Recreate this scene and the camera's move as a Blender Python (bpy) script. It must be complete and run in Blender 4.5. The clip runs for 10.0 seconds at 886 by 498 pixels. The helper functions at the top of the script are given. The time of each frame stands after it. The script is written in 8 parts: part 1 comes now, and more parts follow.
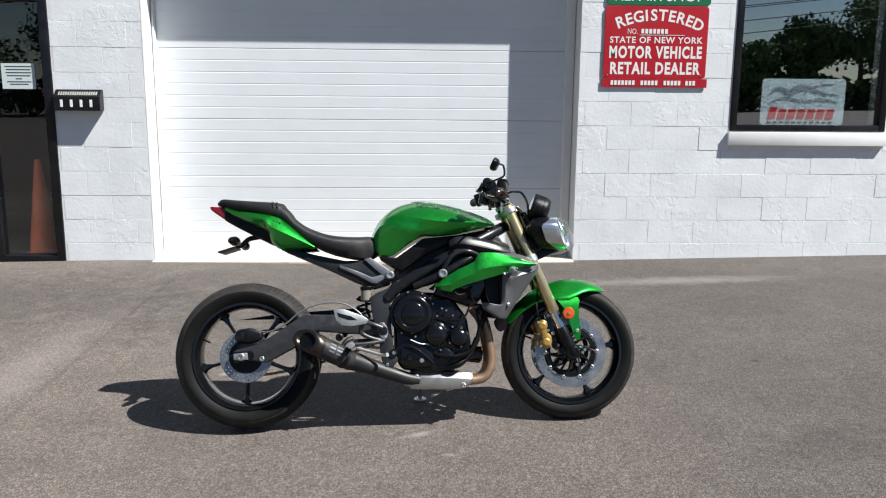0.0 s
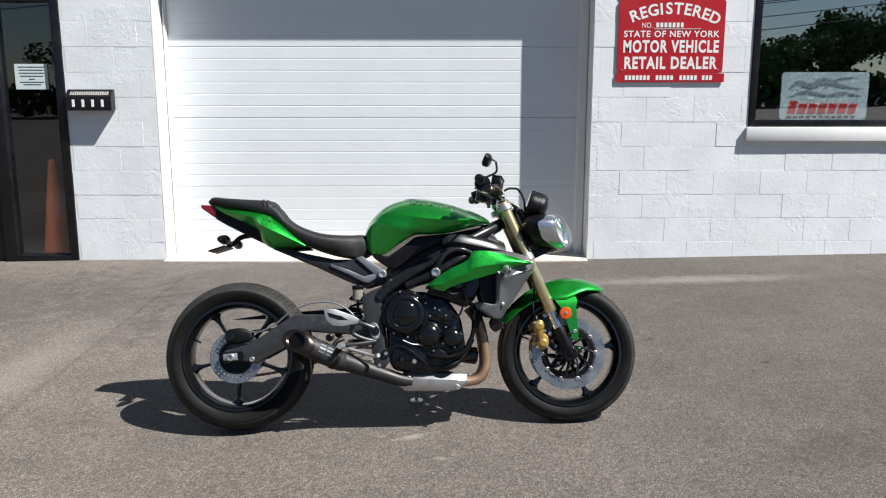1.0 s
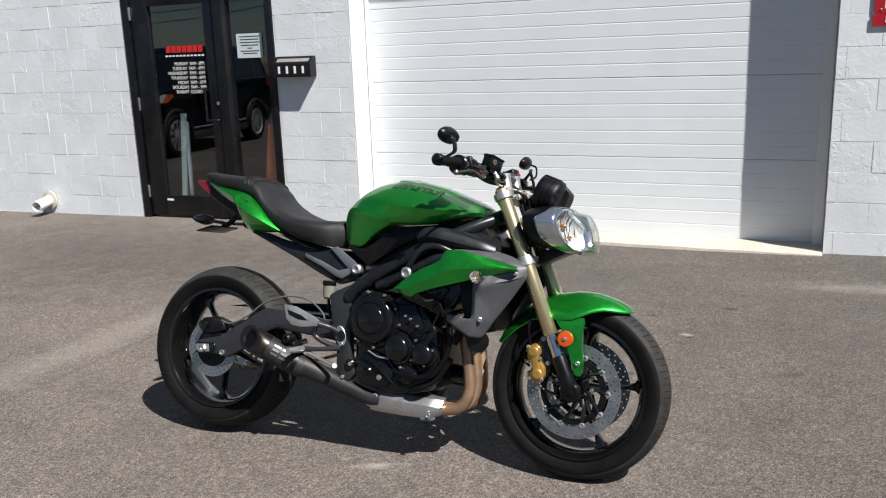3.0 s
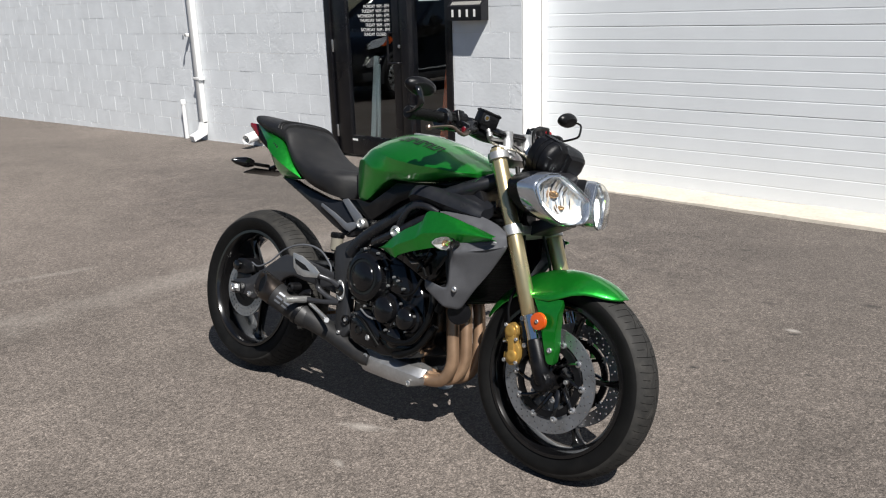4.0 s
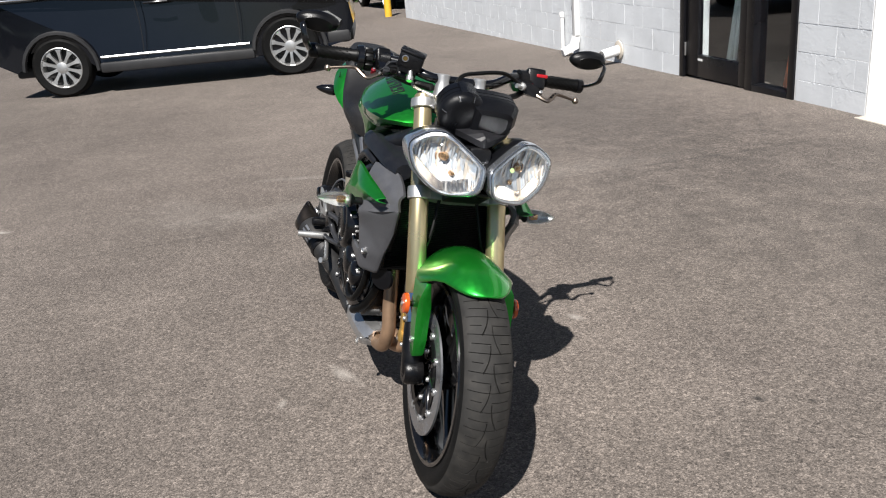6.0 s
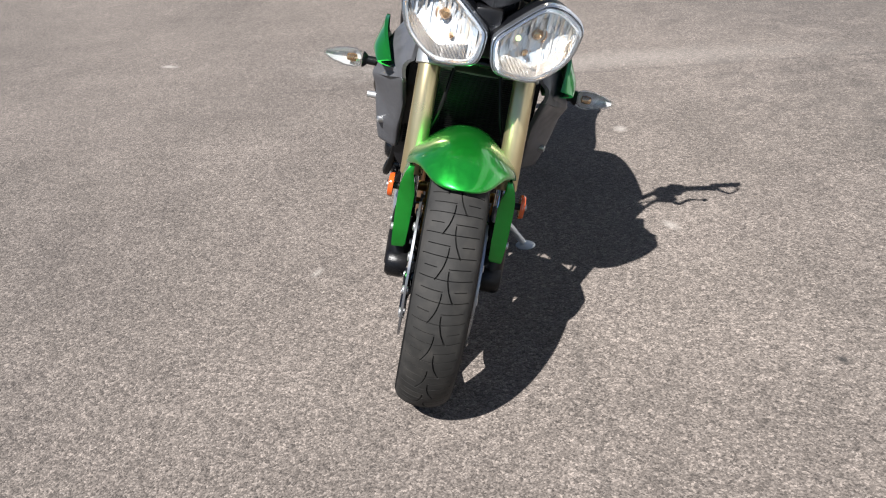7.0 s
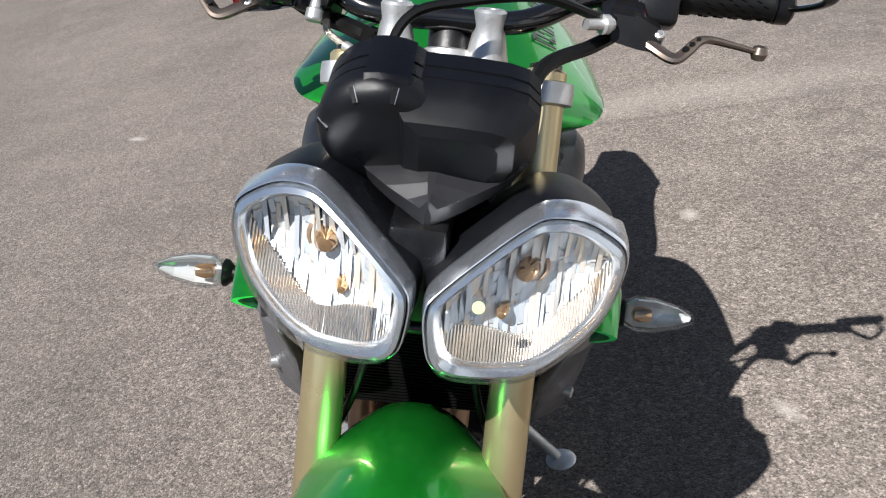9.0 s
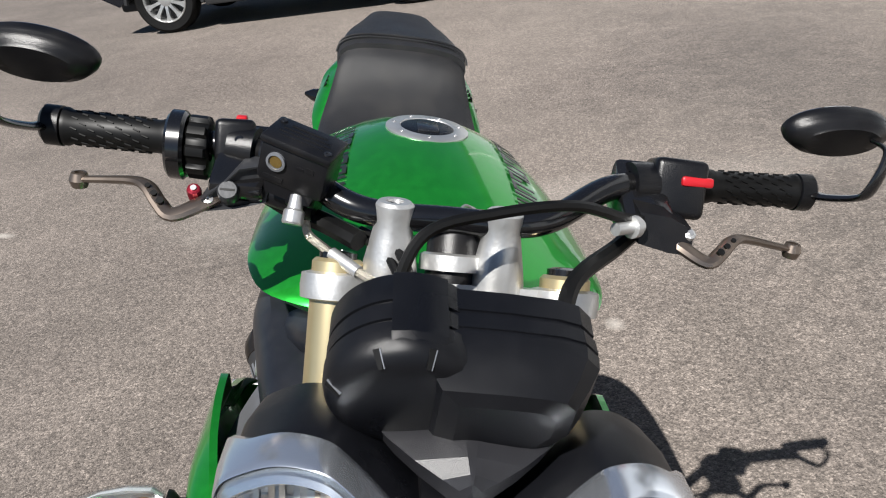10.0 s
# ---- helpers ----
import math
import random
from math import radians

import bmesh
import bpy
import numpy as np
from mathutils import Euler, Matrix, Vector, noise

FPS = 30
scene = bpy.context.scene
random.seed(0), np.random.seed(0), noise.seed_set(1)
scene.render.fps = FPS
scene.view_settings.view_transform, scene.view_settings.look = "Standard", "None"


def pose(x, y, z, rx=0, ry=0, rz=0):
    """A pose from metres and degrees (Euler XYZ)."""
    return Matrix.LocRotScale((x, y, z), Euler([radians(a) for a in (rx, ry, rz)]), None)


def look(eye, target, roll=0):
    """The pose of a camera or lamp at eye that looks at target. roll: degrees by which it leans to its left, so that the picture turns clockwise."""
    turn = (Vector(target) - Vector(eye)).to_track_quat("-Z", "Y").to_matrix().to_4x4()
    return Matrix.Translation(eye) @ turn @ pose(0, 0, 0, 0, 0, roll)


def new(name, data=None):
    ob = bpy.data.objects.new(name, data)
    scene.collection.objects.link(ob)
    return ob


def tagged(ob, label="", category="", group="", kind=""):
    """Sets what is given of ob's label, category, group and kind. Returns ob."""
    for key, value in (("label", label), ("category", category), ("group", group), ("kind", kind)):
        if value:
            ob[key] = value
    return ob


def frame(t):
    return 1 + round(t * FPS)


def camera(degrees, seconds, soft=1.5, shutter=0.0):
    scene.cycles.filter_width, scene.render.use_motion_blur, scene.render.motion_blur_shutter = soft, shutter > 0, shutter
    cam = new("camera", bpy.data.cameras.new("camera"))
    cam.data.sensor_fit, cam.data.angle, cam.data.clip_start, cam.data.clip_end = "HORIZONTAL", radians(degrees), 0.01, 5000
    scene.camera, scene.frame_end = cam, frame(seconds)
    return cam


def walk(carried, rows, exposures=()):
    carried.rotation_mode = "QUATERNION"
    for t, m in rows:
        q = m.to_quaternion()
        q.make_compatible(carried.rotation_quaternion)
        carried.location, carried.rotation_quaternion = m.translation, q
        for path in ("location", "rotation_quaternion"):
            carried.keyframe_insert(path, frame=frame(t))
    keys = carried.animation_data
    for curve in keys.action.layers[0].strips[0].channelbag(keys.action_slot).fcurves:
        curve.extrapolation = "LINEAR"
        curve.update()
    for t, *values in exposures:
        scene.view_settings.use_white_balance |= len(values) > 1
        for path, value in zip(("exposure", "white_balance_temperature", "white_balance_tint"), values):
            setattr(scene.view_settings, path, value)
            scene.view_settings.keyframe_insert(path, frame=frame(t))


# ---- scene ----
cam = camera(55.9, 10.0, soft=1.15)
PATH = [
    (0, (-0.427, 0.117, 1.451), (-0.337, 2.079, 1.07), 0.5),
    (0.5, (-0.442, 0.128, 1.442), (-0.352, 2.091, 1.067), 0.4),
    (1, (-0.272, 0.194, 1.432), (-0.252, 2.157, 1.049), 0.0),
    (1.5, (0.037, 0.391, 1.449), (-0.061, 2.349, 1.051), 0.3),
    (2, (0.313, 0.667, 1.408), (0.06, 2.613, 1.02), 0.8),
    (2.5, (0.66, 0.908, 1.385), (0.106, 2.786, 0.978), -0.7),
    (2.7, (0.816, 1.009, 1.394), (0.143, 2.842, 0.963), -1.3),
    (3.8, (1.381, 1.6, 1.383), (0.223, 3.139, 0.845), -2.2),
    (4, (1.588, 1.788, 1.361), (0.285, 3.198, 0.801), -1.9),
    (4.5, (1.83, 2.132, 1.35), (0.347, 3.341, 0.767), -2.9),
    (5, (1.982, 2.527, 1.343), (0.382, 3.569, 0.746), -4.0),
    (5.2, (2.043, 2.67, 1.314), (0.378, 3.597, 0.705), -4.4),
    (6.3, (2.114, 3.466, 1.306), (0.283, 3.721, 0.543), -4.8),
    (6.5, (2.062, 3.573, 1.275), (0.246, 3.723, 0.453), -4.3),
    (7, (1.892, 3.837, 1.185), (0.13, 3.673, 0.253), -5.3),
    (7.5, (1.572, 3.885, 1.09), (-0.148, 3.666, 0.093), -8.6),
    (8, (1.308, 3.89, 1.094), (-0.403, 3.716, 0.073), -9.8),
    (8.5, (1.036, 3.931, 1.103), (-0.689, 3.687, 0.12), -10.5),
    (9, (0.895, 3.95, 1.156), (-0.851, 3.645, 0.229), -11.4),
    (9.5, (0.8, 3.91, 1.198), (-0.984, 3.733, 0.311), -10.4),
    (10, (0.699, 3.834, 1.252), (-1.114, 3.84, 0.408), -8.4),
]
LEVEL = pose(0, 0, 0, 0, -1.0, 0)
EXPOSURES = [(0.0, 0.90, 6200, 9), (1.5, 0.88, 6250, 9), (2.5, 0.77, 6300, 10), (4.5, 0.56, 6350, 10), (5.2, 0.55, 6350, 10), (6.3, 0.88, 6380, 11), (7.0, 1.20, 6200, 11), (7.5, 1.30, 6100, 12), (8.5, 1.24, 6150, 12), (9.0, 1.12, 6200, 11), (9.5, 1.04, 6250, 11), (10.0, 1.04, 6300, 10)]
walk(cam, [(t, look(eye, target, roll)) for t, eye, target, roll in PATH], EXPOSURES)

# ---- light ----
SUN_TO = Vector((0.576, -0.284, 0.83)).normalized()
world = bpy.data.worlds.new("world")
scene.world = world
world.use_nodes = True
wn = world.node_tree.nodes
sky = wn.new("ShaderNodeTexSky")
sky.sky_type = "NISHITA"
sky.sun_disc = False
sky.sun_elevation = math.asin(SUN_TO.z)
sky.sun_rotation = math.atan2(SUN_TO.x, SUN_TO.y)
sky.dust_density = 0.1
sky.ozone_density = 2.0
sky.air_density = 0.9
wn["Background"].inputs["Strength"].default_value = 0.033
world.node_tree.links.new(sky.outputs["Color"], wn["Background"].inputs["Color"])
sun_data = bpy.data.lights.new("sun", "SUN")
sun_data.energy, sun_data.angle, sun_data.color = 5.0, radians(0.53), (1.0, 0.955, 0.89)
sun = new("sun", sun_data)
sun.matrix_world = look(SUN_TO * 30, (0, 0, 0))


# ---- materials ----
def material(name, color, rough=0.5, metal=0.0, coat=0.0, vary=0.12, scale=30.0, bump=0.0, bump_scale=None, rough_vary=0.1, dirt=0.0, dirt_color=(0.25, 0.22, 0.18), **sockets):
    """A Principled surface with two scales of colour variation, uneven gloss, fine relief and patchy dust."""
    m = bpy.data.materials.new(name)
    m.use_nodes = True
    n, l = m.node_tree.nodes, m.node_tree.links
    p = n["Principled BSDF"]
    p.inputs["Metallic"].default_value = metal
    p.inputs["Coat Weight"].default_value = coat
    p.inputs["Coat Roughness"].default_value = 0.04
    for key, value in sockets.items():
        p.inputs[key.replace("_", " ")].default_value = value
    co = n.new("ShaderNodeTexCoord")
    big, small = n.new("ShaderNodeTexNoise"), n.new("ShaderNodeTexNoise")
    for tex, s, d in ((big, scale * 0.13, 4), (small, scale, 6)):
        tex.inputs["Scale"].default_value, tex.inputs["Detail"].default_value = s, d
        l.new(co.outputs["Object"], tex.inputs["Vector"])
    add = n.new("ShaderNodeMath")
    add.operation = "ADD"
    l.new(big.outputs["Fac"], add.inputs[0]), l.new(small.outputs["Fac"], add.inputs[1])
    ramp = n.new("ShaderNodeMapRange")
    ramp.inputs["From Min"].default_value, ramp.inputs["From Max"].default_value = 0.7, 1.3
    ramp.inputs["To Min"].default_value, ramp.inputs["To Max"].default_value = 1 - vary, 1 + vary
    l.new(add.outputs[0], ramp.inputs["Value"])
    mul = n.new("ShaderNodeVectorMath")
    mul.operation = "SCALE"
    mul.inputs[0].default_value = color
    l.new(ramp.outputs[0], mul.inputs["Scale"])
    out = mul.outputs[0]
    rg = n.new("ShaderNodeMapRange")
    rg.inputs["From Min"].default_value, rg.inputs["From Max"].default_value = 0.3, 0.7
    rg.inputs["To Min"].default_value, rg.inputs["To Max"].default_value = max(rough - rough_vary, 0.02), min(rough + rough_vary, 1)
    l.new(big.outputs["Fac"], rg.inputs["Value"])
    l.new(rg.outputs[0], p.inputs["Roughness"])
    if dirt:
        dn = n.new("ShaderNodeTexNoise")
        dn.inputs["Scale"].default_value, dn.inputs["Detail"].default_value = scale * 0.4, 8
        l.new(co.outputs["Object"], dn.inputs["Vector"])
        dr = n.new("ShaderNodeMapRange")
        dr.inputs["From Min"].default_value, dr.inputs["From Max"].default_value = 0.48, 0.75
        dr.inputs["To Max"].default_value = dirt
        l.new(dn.outputs["Fac"], dr.inputs["Value"])
        mix = n.new("ShaderNodeMix")
        mix.data_type = "RGBA"
        mix.inputs["B"].default_value = (*dirt_color, 1)
        l.new(dr.outputs[0], mix.inputs["Factor"]), l.new(out, mix.inputs["A"])
        out = mix.outputs["Result"]
    l.new(out, p.inputs["Base Color"])
    if bump:
        bt = n.new("ShaderNodeTexNoise")
        bt.inputs["Scale"].default_value, bt.inputs["Detail"].default_value = bump_scale or scale * 4, 6
        l.new(co.outputs["Object"], bt.inputs["Vector"])
        bn = n.new("ShaderNodeBump")
        bn.inputs["Strength"].default_value, bn.inputs["Distance"].default_value = bump, 0.004
        l.new(bt.outputs["Fac"], bn.inputs["Height"])
        l.new(bn.outputs[0], p.inputs["Normal"])
    return m


def math_node(n, l, op, a, b=None):
    k = n.new("ShaderNodeMath")
    k.operation = op
    for i, v in enumerate((a, b)):
        if v is None:
            continue
        if isinstance(v, (int, float)):
            k.inputs[i].default_value = v
        else:
            l.new(v, k.inputs[i])
    return k.outputs[0]


def asphalt_material():
    """Worn car-park asphalt: stones of several greys, wheel-polished patches, a few chalky scuffs, oily spots and two
    broad darker areas.
    """
    m = bpy.data.materials.new("asphalt")
    m.use_nodes = True
    n, l = m.node_tree.nodes, m.node_tree.links
    p = n["Principled BSDF"]
    co = n.new("ShaderNodeTexCoord").outputs["Object"]

    def noise_tex(scale, detail=4, rough=0.55, vec=co):
        t = n.new("ShaderNodeTexNoise")
        t.inputs["Scale"].default_value, t.inputs["Detail"].default_value, t.inputs["Roughness"].default_value = scale, detail, rough
        l.new(vec, t.inputs["Vector"])
        return t.outputs["Fac"]

    def stones(scale):
        t = n.new("ShaderNodeTexVoronoi")
        t.inputs["Scale"].default_value = scale
        l.new(co, t.inputs["Vector"])
        return t

    fine, mid = stones(290), stones(120)
    bw = n.new("ShaderNodeRGBToBW")
    l.new(fine.outputs["Color"], bw.inputs[0])
    bw2 = n.new("ShaderNodeRGBToBW")
    l.new(mid.outputs["Color"], bw2.inputs[0])
    grain = math_node(n, l, "ADD", math_node(n, l, "MULTIPLY", bw.outputs[0], 0.64), math_node(n, l, "MULTIPLY", bw2.outputs[0], 0.36))
    ramp = n.new("ShaderNodeValToRGB")
    cr = ramp.color_ramp
    cr.elements[0].position, cr.elements[0].color = 0.2, (0.0445, 0.0380, 0.0332, 1)
    cr.elements[1].position, cr.elements[1].color = 0.85, (0.254, 0.217, 0.190, 1)
    e = cr.elements.new(0.5)
    e.color = (0.1070, 0.0914, 0.0800, 1)
    e = cr.elements.new(0.67)
    e.color = (0.149, 0.1275, 0.1118, 1)
    l.new(grain, ramp.inputs[0])
    patch = math_node(n, l, "ADD", noise_tex(0.45, 5), math_node(n, l, "ADD", math_node(n, l, "MULTIPLY", noise_tex(3.1, 5), 0.50), math_node(n, l, "MULTIPLY", noise_tex(26, 4), 0.50)))
    mr = n.new("ShaderNodeMapRange")
    mr.inputs["From Min"].default_value, mr.inputs["From Max"].default_value = 0.7, 1.3
    mr.inputs["To Min"].default_value, mr.inputs["To Max"].default_value = 0.69, 1.30
    l.new(patch, mr.inputs["Value"])
    sc = n.new("ShaderNodeVectorMath")
    sc.operation = "SCALE"
    l.new(ramp.outputs["Color"], sc.inputs[0]), l.new(mr.outputs[0], sc.inputs["Scale"])
    color = sc.outputs[0]
    # pale stone chips and open pits
    chip = stones(150)
    bw3 = n.new("ShaderNodeRGBToBW")
    l.new(chip.outputs["Color"], bw3.inputs[0])
    for lo, hi, weight, tone in ((0.76, 0.86, 0.38, (0.31, 0.275, 0.25, 1)), (0.24, 0.15, 0.60, (0.022, 0.019, 0.017, 1))):
        k = n.new("ShaderNodeMapRange")
        k.inputs["From Min"].default_value, k.inputs["From Max"].default_value = lo, hi
        l.new(bw3.outputs[0], k.inputs["Value"])
        near = n.new("ShaderNodeMapRange")
        near.inputs["From Min"].default_value, near.inputs["From Max"].default_value = 0.55, 0.25
        near.inputs["To Max"].default_value = weight
        l.new(chip.outputs["Distance"], near.inputs["Value"])
        mix = n.new("ShaderNodeMix")
        mix.data_type = "RGBA"
        mix.inputs["B"].default_value = tone
        l.new(math_node(n, l, "MULTIPLY", k.outputs[0], near.outputs[0]), mix.inputs["Factor"]), l.new(color, mix.inputs["A"])
        color = mix.outputs["Result"]
    sep = n.new("ShaderNodeSeparateXYZ")
    l.new(co, sep.inputs[0])
    warp = noise_tex(9, 6)
    # x, y, half length, half width, turn, weight, chalky or dark; the two widest just darken the ground near the
    # building
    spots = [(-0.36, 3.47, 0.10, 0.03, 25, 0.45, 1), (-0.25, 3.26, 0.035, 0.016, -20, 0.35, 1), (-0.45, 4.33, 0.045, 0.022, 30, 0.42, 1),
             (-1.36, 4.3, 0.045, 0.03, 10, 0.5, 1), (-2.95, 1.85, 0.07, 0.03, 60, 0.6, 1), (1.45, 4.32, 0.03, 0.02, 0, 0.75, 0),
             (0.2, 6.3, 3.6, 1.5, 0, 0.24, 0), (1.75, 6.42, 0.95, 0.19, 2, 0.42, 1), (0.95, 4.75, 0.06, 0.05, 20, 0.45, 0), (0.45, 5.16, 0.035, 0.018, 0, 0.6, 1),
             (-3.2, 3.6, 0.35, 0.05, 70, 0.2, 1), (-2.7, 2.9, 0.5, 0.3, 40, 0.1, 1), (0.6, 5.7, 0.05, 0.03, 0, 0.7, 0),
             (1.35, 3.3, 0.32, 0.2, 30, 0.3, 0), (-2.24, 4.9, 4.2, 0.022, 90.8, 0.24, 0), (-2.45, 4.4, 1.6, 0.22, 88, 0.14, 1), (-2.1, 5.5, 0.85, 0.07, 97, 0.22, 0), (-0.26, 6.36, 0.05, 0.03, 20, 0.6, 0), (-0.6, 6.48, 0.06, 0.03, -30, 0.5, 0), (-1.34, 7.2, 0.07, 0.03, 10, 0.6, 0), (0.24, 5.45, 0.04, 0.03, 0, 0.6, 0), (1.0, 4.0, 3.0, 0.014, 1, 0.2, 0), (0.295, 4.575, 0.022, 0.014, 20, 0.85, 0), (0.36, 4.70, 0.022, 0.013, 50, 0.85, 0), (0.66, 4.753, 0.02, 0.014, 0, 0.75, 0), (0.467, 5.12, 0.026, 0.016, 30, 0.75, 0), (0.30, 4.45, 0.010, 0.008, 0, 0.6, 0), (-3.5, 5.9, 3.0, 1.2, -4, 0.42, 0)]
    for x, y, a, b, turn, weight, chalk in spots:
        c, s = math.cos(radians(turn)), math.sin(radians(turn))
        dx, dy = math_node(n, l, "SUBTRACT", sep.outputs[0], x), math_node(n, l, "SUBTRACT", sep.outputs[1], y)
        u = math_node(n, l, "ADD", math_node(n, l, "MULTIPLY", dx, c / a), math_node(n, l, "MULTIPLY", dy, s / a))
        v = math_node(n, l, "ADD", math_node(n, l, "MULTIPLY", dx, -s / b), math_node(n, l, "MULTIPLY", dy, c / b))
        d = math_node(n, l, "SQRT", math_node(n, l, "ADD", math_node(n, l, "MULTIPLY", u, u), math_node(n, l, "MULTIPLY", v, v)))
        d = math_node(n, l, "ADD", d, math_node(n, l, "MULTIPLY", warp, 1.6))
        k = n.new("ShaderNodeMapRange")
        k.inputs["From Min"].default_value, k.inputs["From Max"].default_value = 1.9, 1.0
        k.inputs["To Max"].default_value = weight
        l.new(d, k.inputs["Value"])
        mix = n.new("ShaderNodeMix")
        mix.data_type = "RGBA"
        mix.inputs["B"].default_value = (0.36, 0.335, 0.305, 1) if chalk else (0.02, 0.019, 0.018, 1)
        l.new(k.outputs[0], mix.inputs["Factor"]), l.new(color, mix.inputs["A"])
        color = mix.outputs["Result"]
    l.new(color, p.inputs["Base Color"])
    p.inputs["Roughness"].default_value = 0.78
    p.inputs["Diffuse Roughness"].default_value = 1.0
    p.inputs["Specular IOR Level"].default_value = 0.35
    hgt = math_node(n, l, "ADD", math_node(n, l, "MULTIPLY", fine.outputs["Distance"], -1.0), math_node(n, l, "MULTIPLY", mid.outputs["Distance"], -0.8))
    bn = n.new("ShaderNodeBump")
    bn.inputs["Strength"].default_value, bn.inputs["Distance"].default_value = 0.7, 0.003
    l.new(hgt, bn.inputs["Height"]), l.new(bn.outputs[0], p.inputs["Normal"])
    return m


def block_material():
    """Thick white masonry paint over concrete block: lumps, drips and thin grey grime."""
    m = bpy.data.materials.new("painted_block")
    m.use_nodes = True
    n, l = m.node_tree.nodes, m.node_tree.links
    p = n["Principled BSDF"]
    geo = n.new("ShaderNodeNewGeometry").outputs["Position"]
    info = n.new("ShaderNodeObjectInfo").outputs["Random"]

    def noise_tex(scale, detail=5):
        t = n.new("ShaderNodeTexNoise")
        t.inputs["Scale"].default_value, t.inputs["Detail"].default_value = scale, detail
        l.new(geo, t.inputs["Vector"])
        return t.outputs["Fac"]

    grime = noise_tex(3.0, 8)
    k = n.new("ShaderNodeMapRange")
    k.inputs["From Min"].default_value, k.inputs["From Max"].default_value = 0.35, 0.75
    k.inputs["To Min"].default_value, k.inputs["To Max"].default_value = 1.0, 0.88
    l.new(grime, k.inputs["Value"])
    k2 = n.new("ShaderNodeMapRange")
    k2.inputs["To Min"].default_value, k2.inputs["To Max"].default_value = 0.965, 1.0
    l.new(info, k2.inputs["Value"])
    sc = n.new("ShaderNodeVectorMath")
    sc.operation = "SCALE"
    sc.inputs[0].default_value = (0.80, 0.825, 0.845)
    l.new(math_node(n, l, "MULTIPLY", k.outputs[0], k2.outputs[0]), sc.inputs["Scale"])
    l.new(sc.outputs[0], p.inputs["Base Color"])
    p.inputs["Roughness"].default_value = 0.6
    lumps = n.new("ShaderNodeTexVoronoi")
    lumps.inputs["Scale"].default_value = 26
    l.new(geo, lumps.inputs["Vector"])
    drop = n.new("ShaderNodeMapRange")
    drop.inputs["From Min"].default_value, drop.inputs["From Max"].default_value = 0.28, 0.12
    l.new(lumps.outputs["Distance"], drop.inputs["Value"])
    sel = n.new("ShaderNodeRGBToBW")
    l.new(lumps.outputs["Color"], sel.inputs[0])
    few = math_node(n, l, "GREATER_THAN", sel.outputs[0], 0.74)
    h = math_node(n, l, "ADD", math_node(n, l, "MULTIPLY", math_node(n, l, "MULTIPLY", drop.outputs[0], few), 0.5), math_node(n, l, "MULTIPLY", noise_tex(38, 6), 0.35))
    h = math_node(n, l, "ADD", h, math_node(n, l, "MULTIPLY", noise_tex(7, 4), 0.5))
    # crooked lips where thick paint has run or flaked
    lip, some = n.new("ShaderNodeMapRange"), n.new("ShaderNodeMapRange")
    lip.inputs["From Min"].default_value, lip.inputs["From Max"].default_value = 0.0, 0.012
    l.new(math_node(n, l, "SUBTRACT", noise_tex(11, 5), 0.5), lip.inputs["Value"])
    some.inputs["From Min"].default_value, some.inputs["From Max"].default_value = 0.50, 0.60
    l.new(noise_tex(2.3, 3), some.inputs["Value"])
    h = math_node(n, l, "ADD", h, math_node(n, l, "MULTIPLY", math_node(n, l, "MULTIPLY", lip.outputs[0], some.outputs[0]), 0.28))
    bn = n.new("ShaderNodeBump")
    bn.inputs["Strength"].default_value, bn.inputs["Distance"].default_value = 0.42, 0.008
    l.new(h, bn.inputs["Height"]), l.new(bn.outputs[0], p.inputs["Normal"])
    return m


def thin_glass(name):
    """A clear moulded cover: clear through, with the gloss of its face."""
    m = bpy.data.materials.new(name)
    m.use_nodes = True
    n, l = m.node_tree.nodes, m.node_tree.links
    n.remove(n["Principled BSDF"])
    clear, gloss, mix, facing = (n.new(k) for k in ("ShaderNodeBsdfTransparent", "ShaderNodeBsdfGlossy", "ShaderNodeMixShader", "ShaderNodeLayerWeight"))
    gloss.inputs["Roughness"].default_value = 0.02
    facing.inputs["Blend"].default_value = 0.5
    clear.inputs["Color"].default_value = (0.97, 0.98, 0.98, 1)
    fac = math_node(n, l, "ADD", math_node(n, l, "MULTIPLY", math_node(n, l, "POWER", facing.outputs["Facing"], 4.0), 0.55), 0.035)
    l.new(fac, mix.inputs[0]), l.new(clear.outputs[0], mix.inputs[1]), l.new(gloss.outputs[0], mix.inputs[2])
    l.new(mix.outputs[0], n["Material Output"].inputs["Surface"])
    return m


def glass_material(name, color=(1, 1, 1), rough=0.0, ior=1.48):
    m = bpy.data.materials.new(name)
    m.use_nodes = True
    p = m.node_tree.nodes["Principled BSDF"]
    p.inputs["Base Color"].default_value = (*color, 1)
    p.inputs["Roughness"].default_value = rough
    p.inputs["Transmission Weight"].default_value = 1.0
    p.inputs["IOR"].default_value = ior
    return m


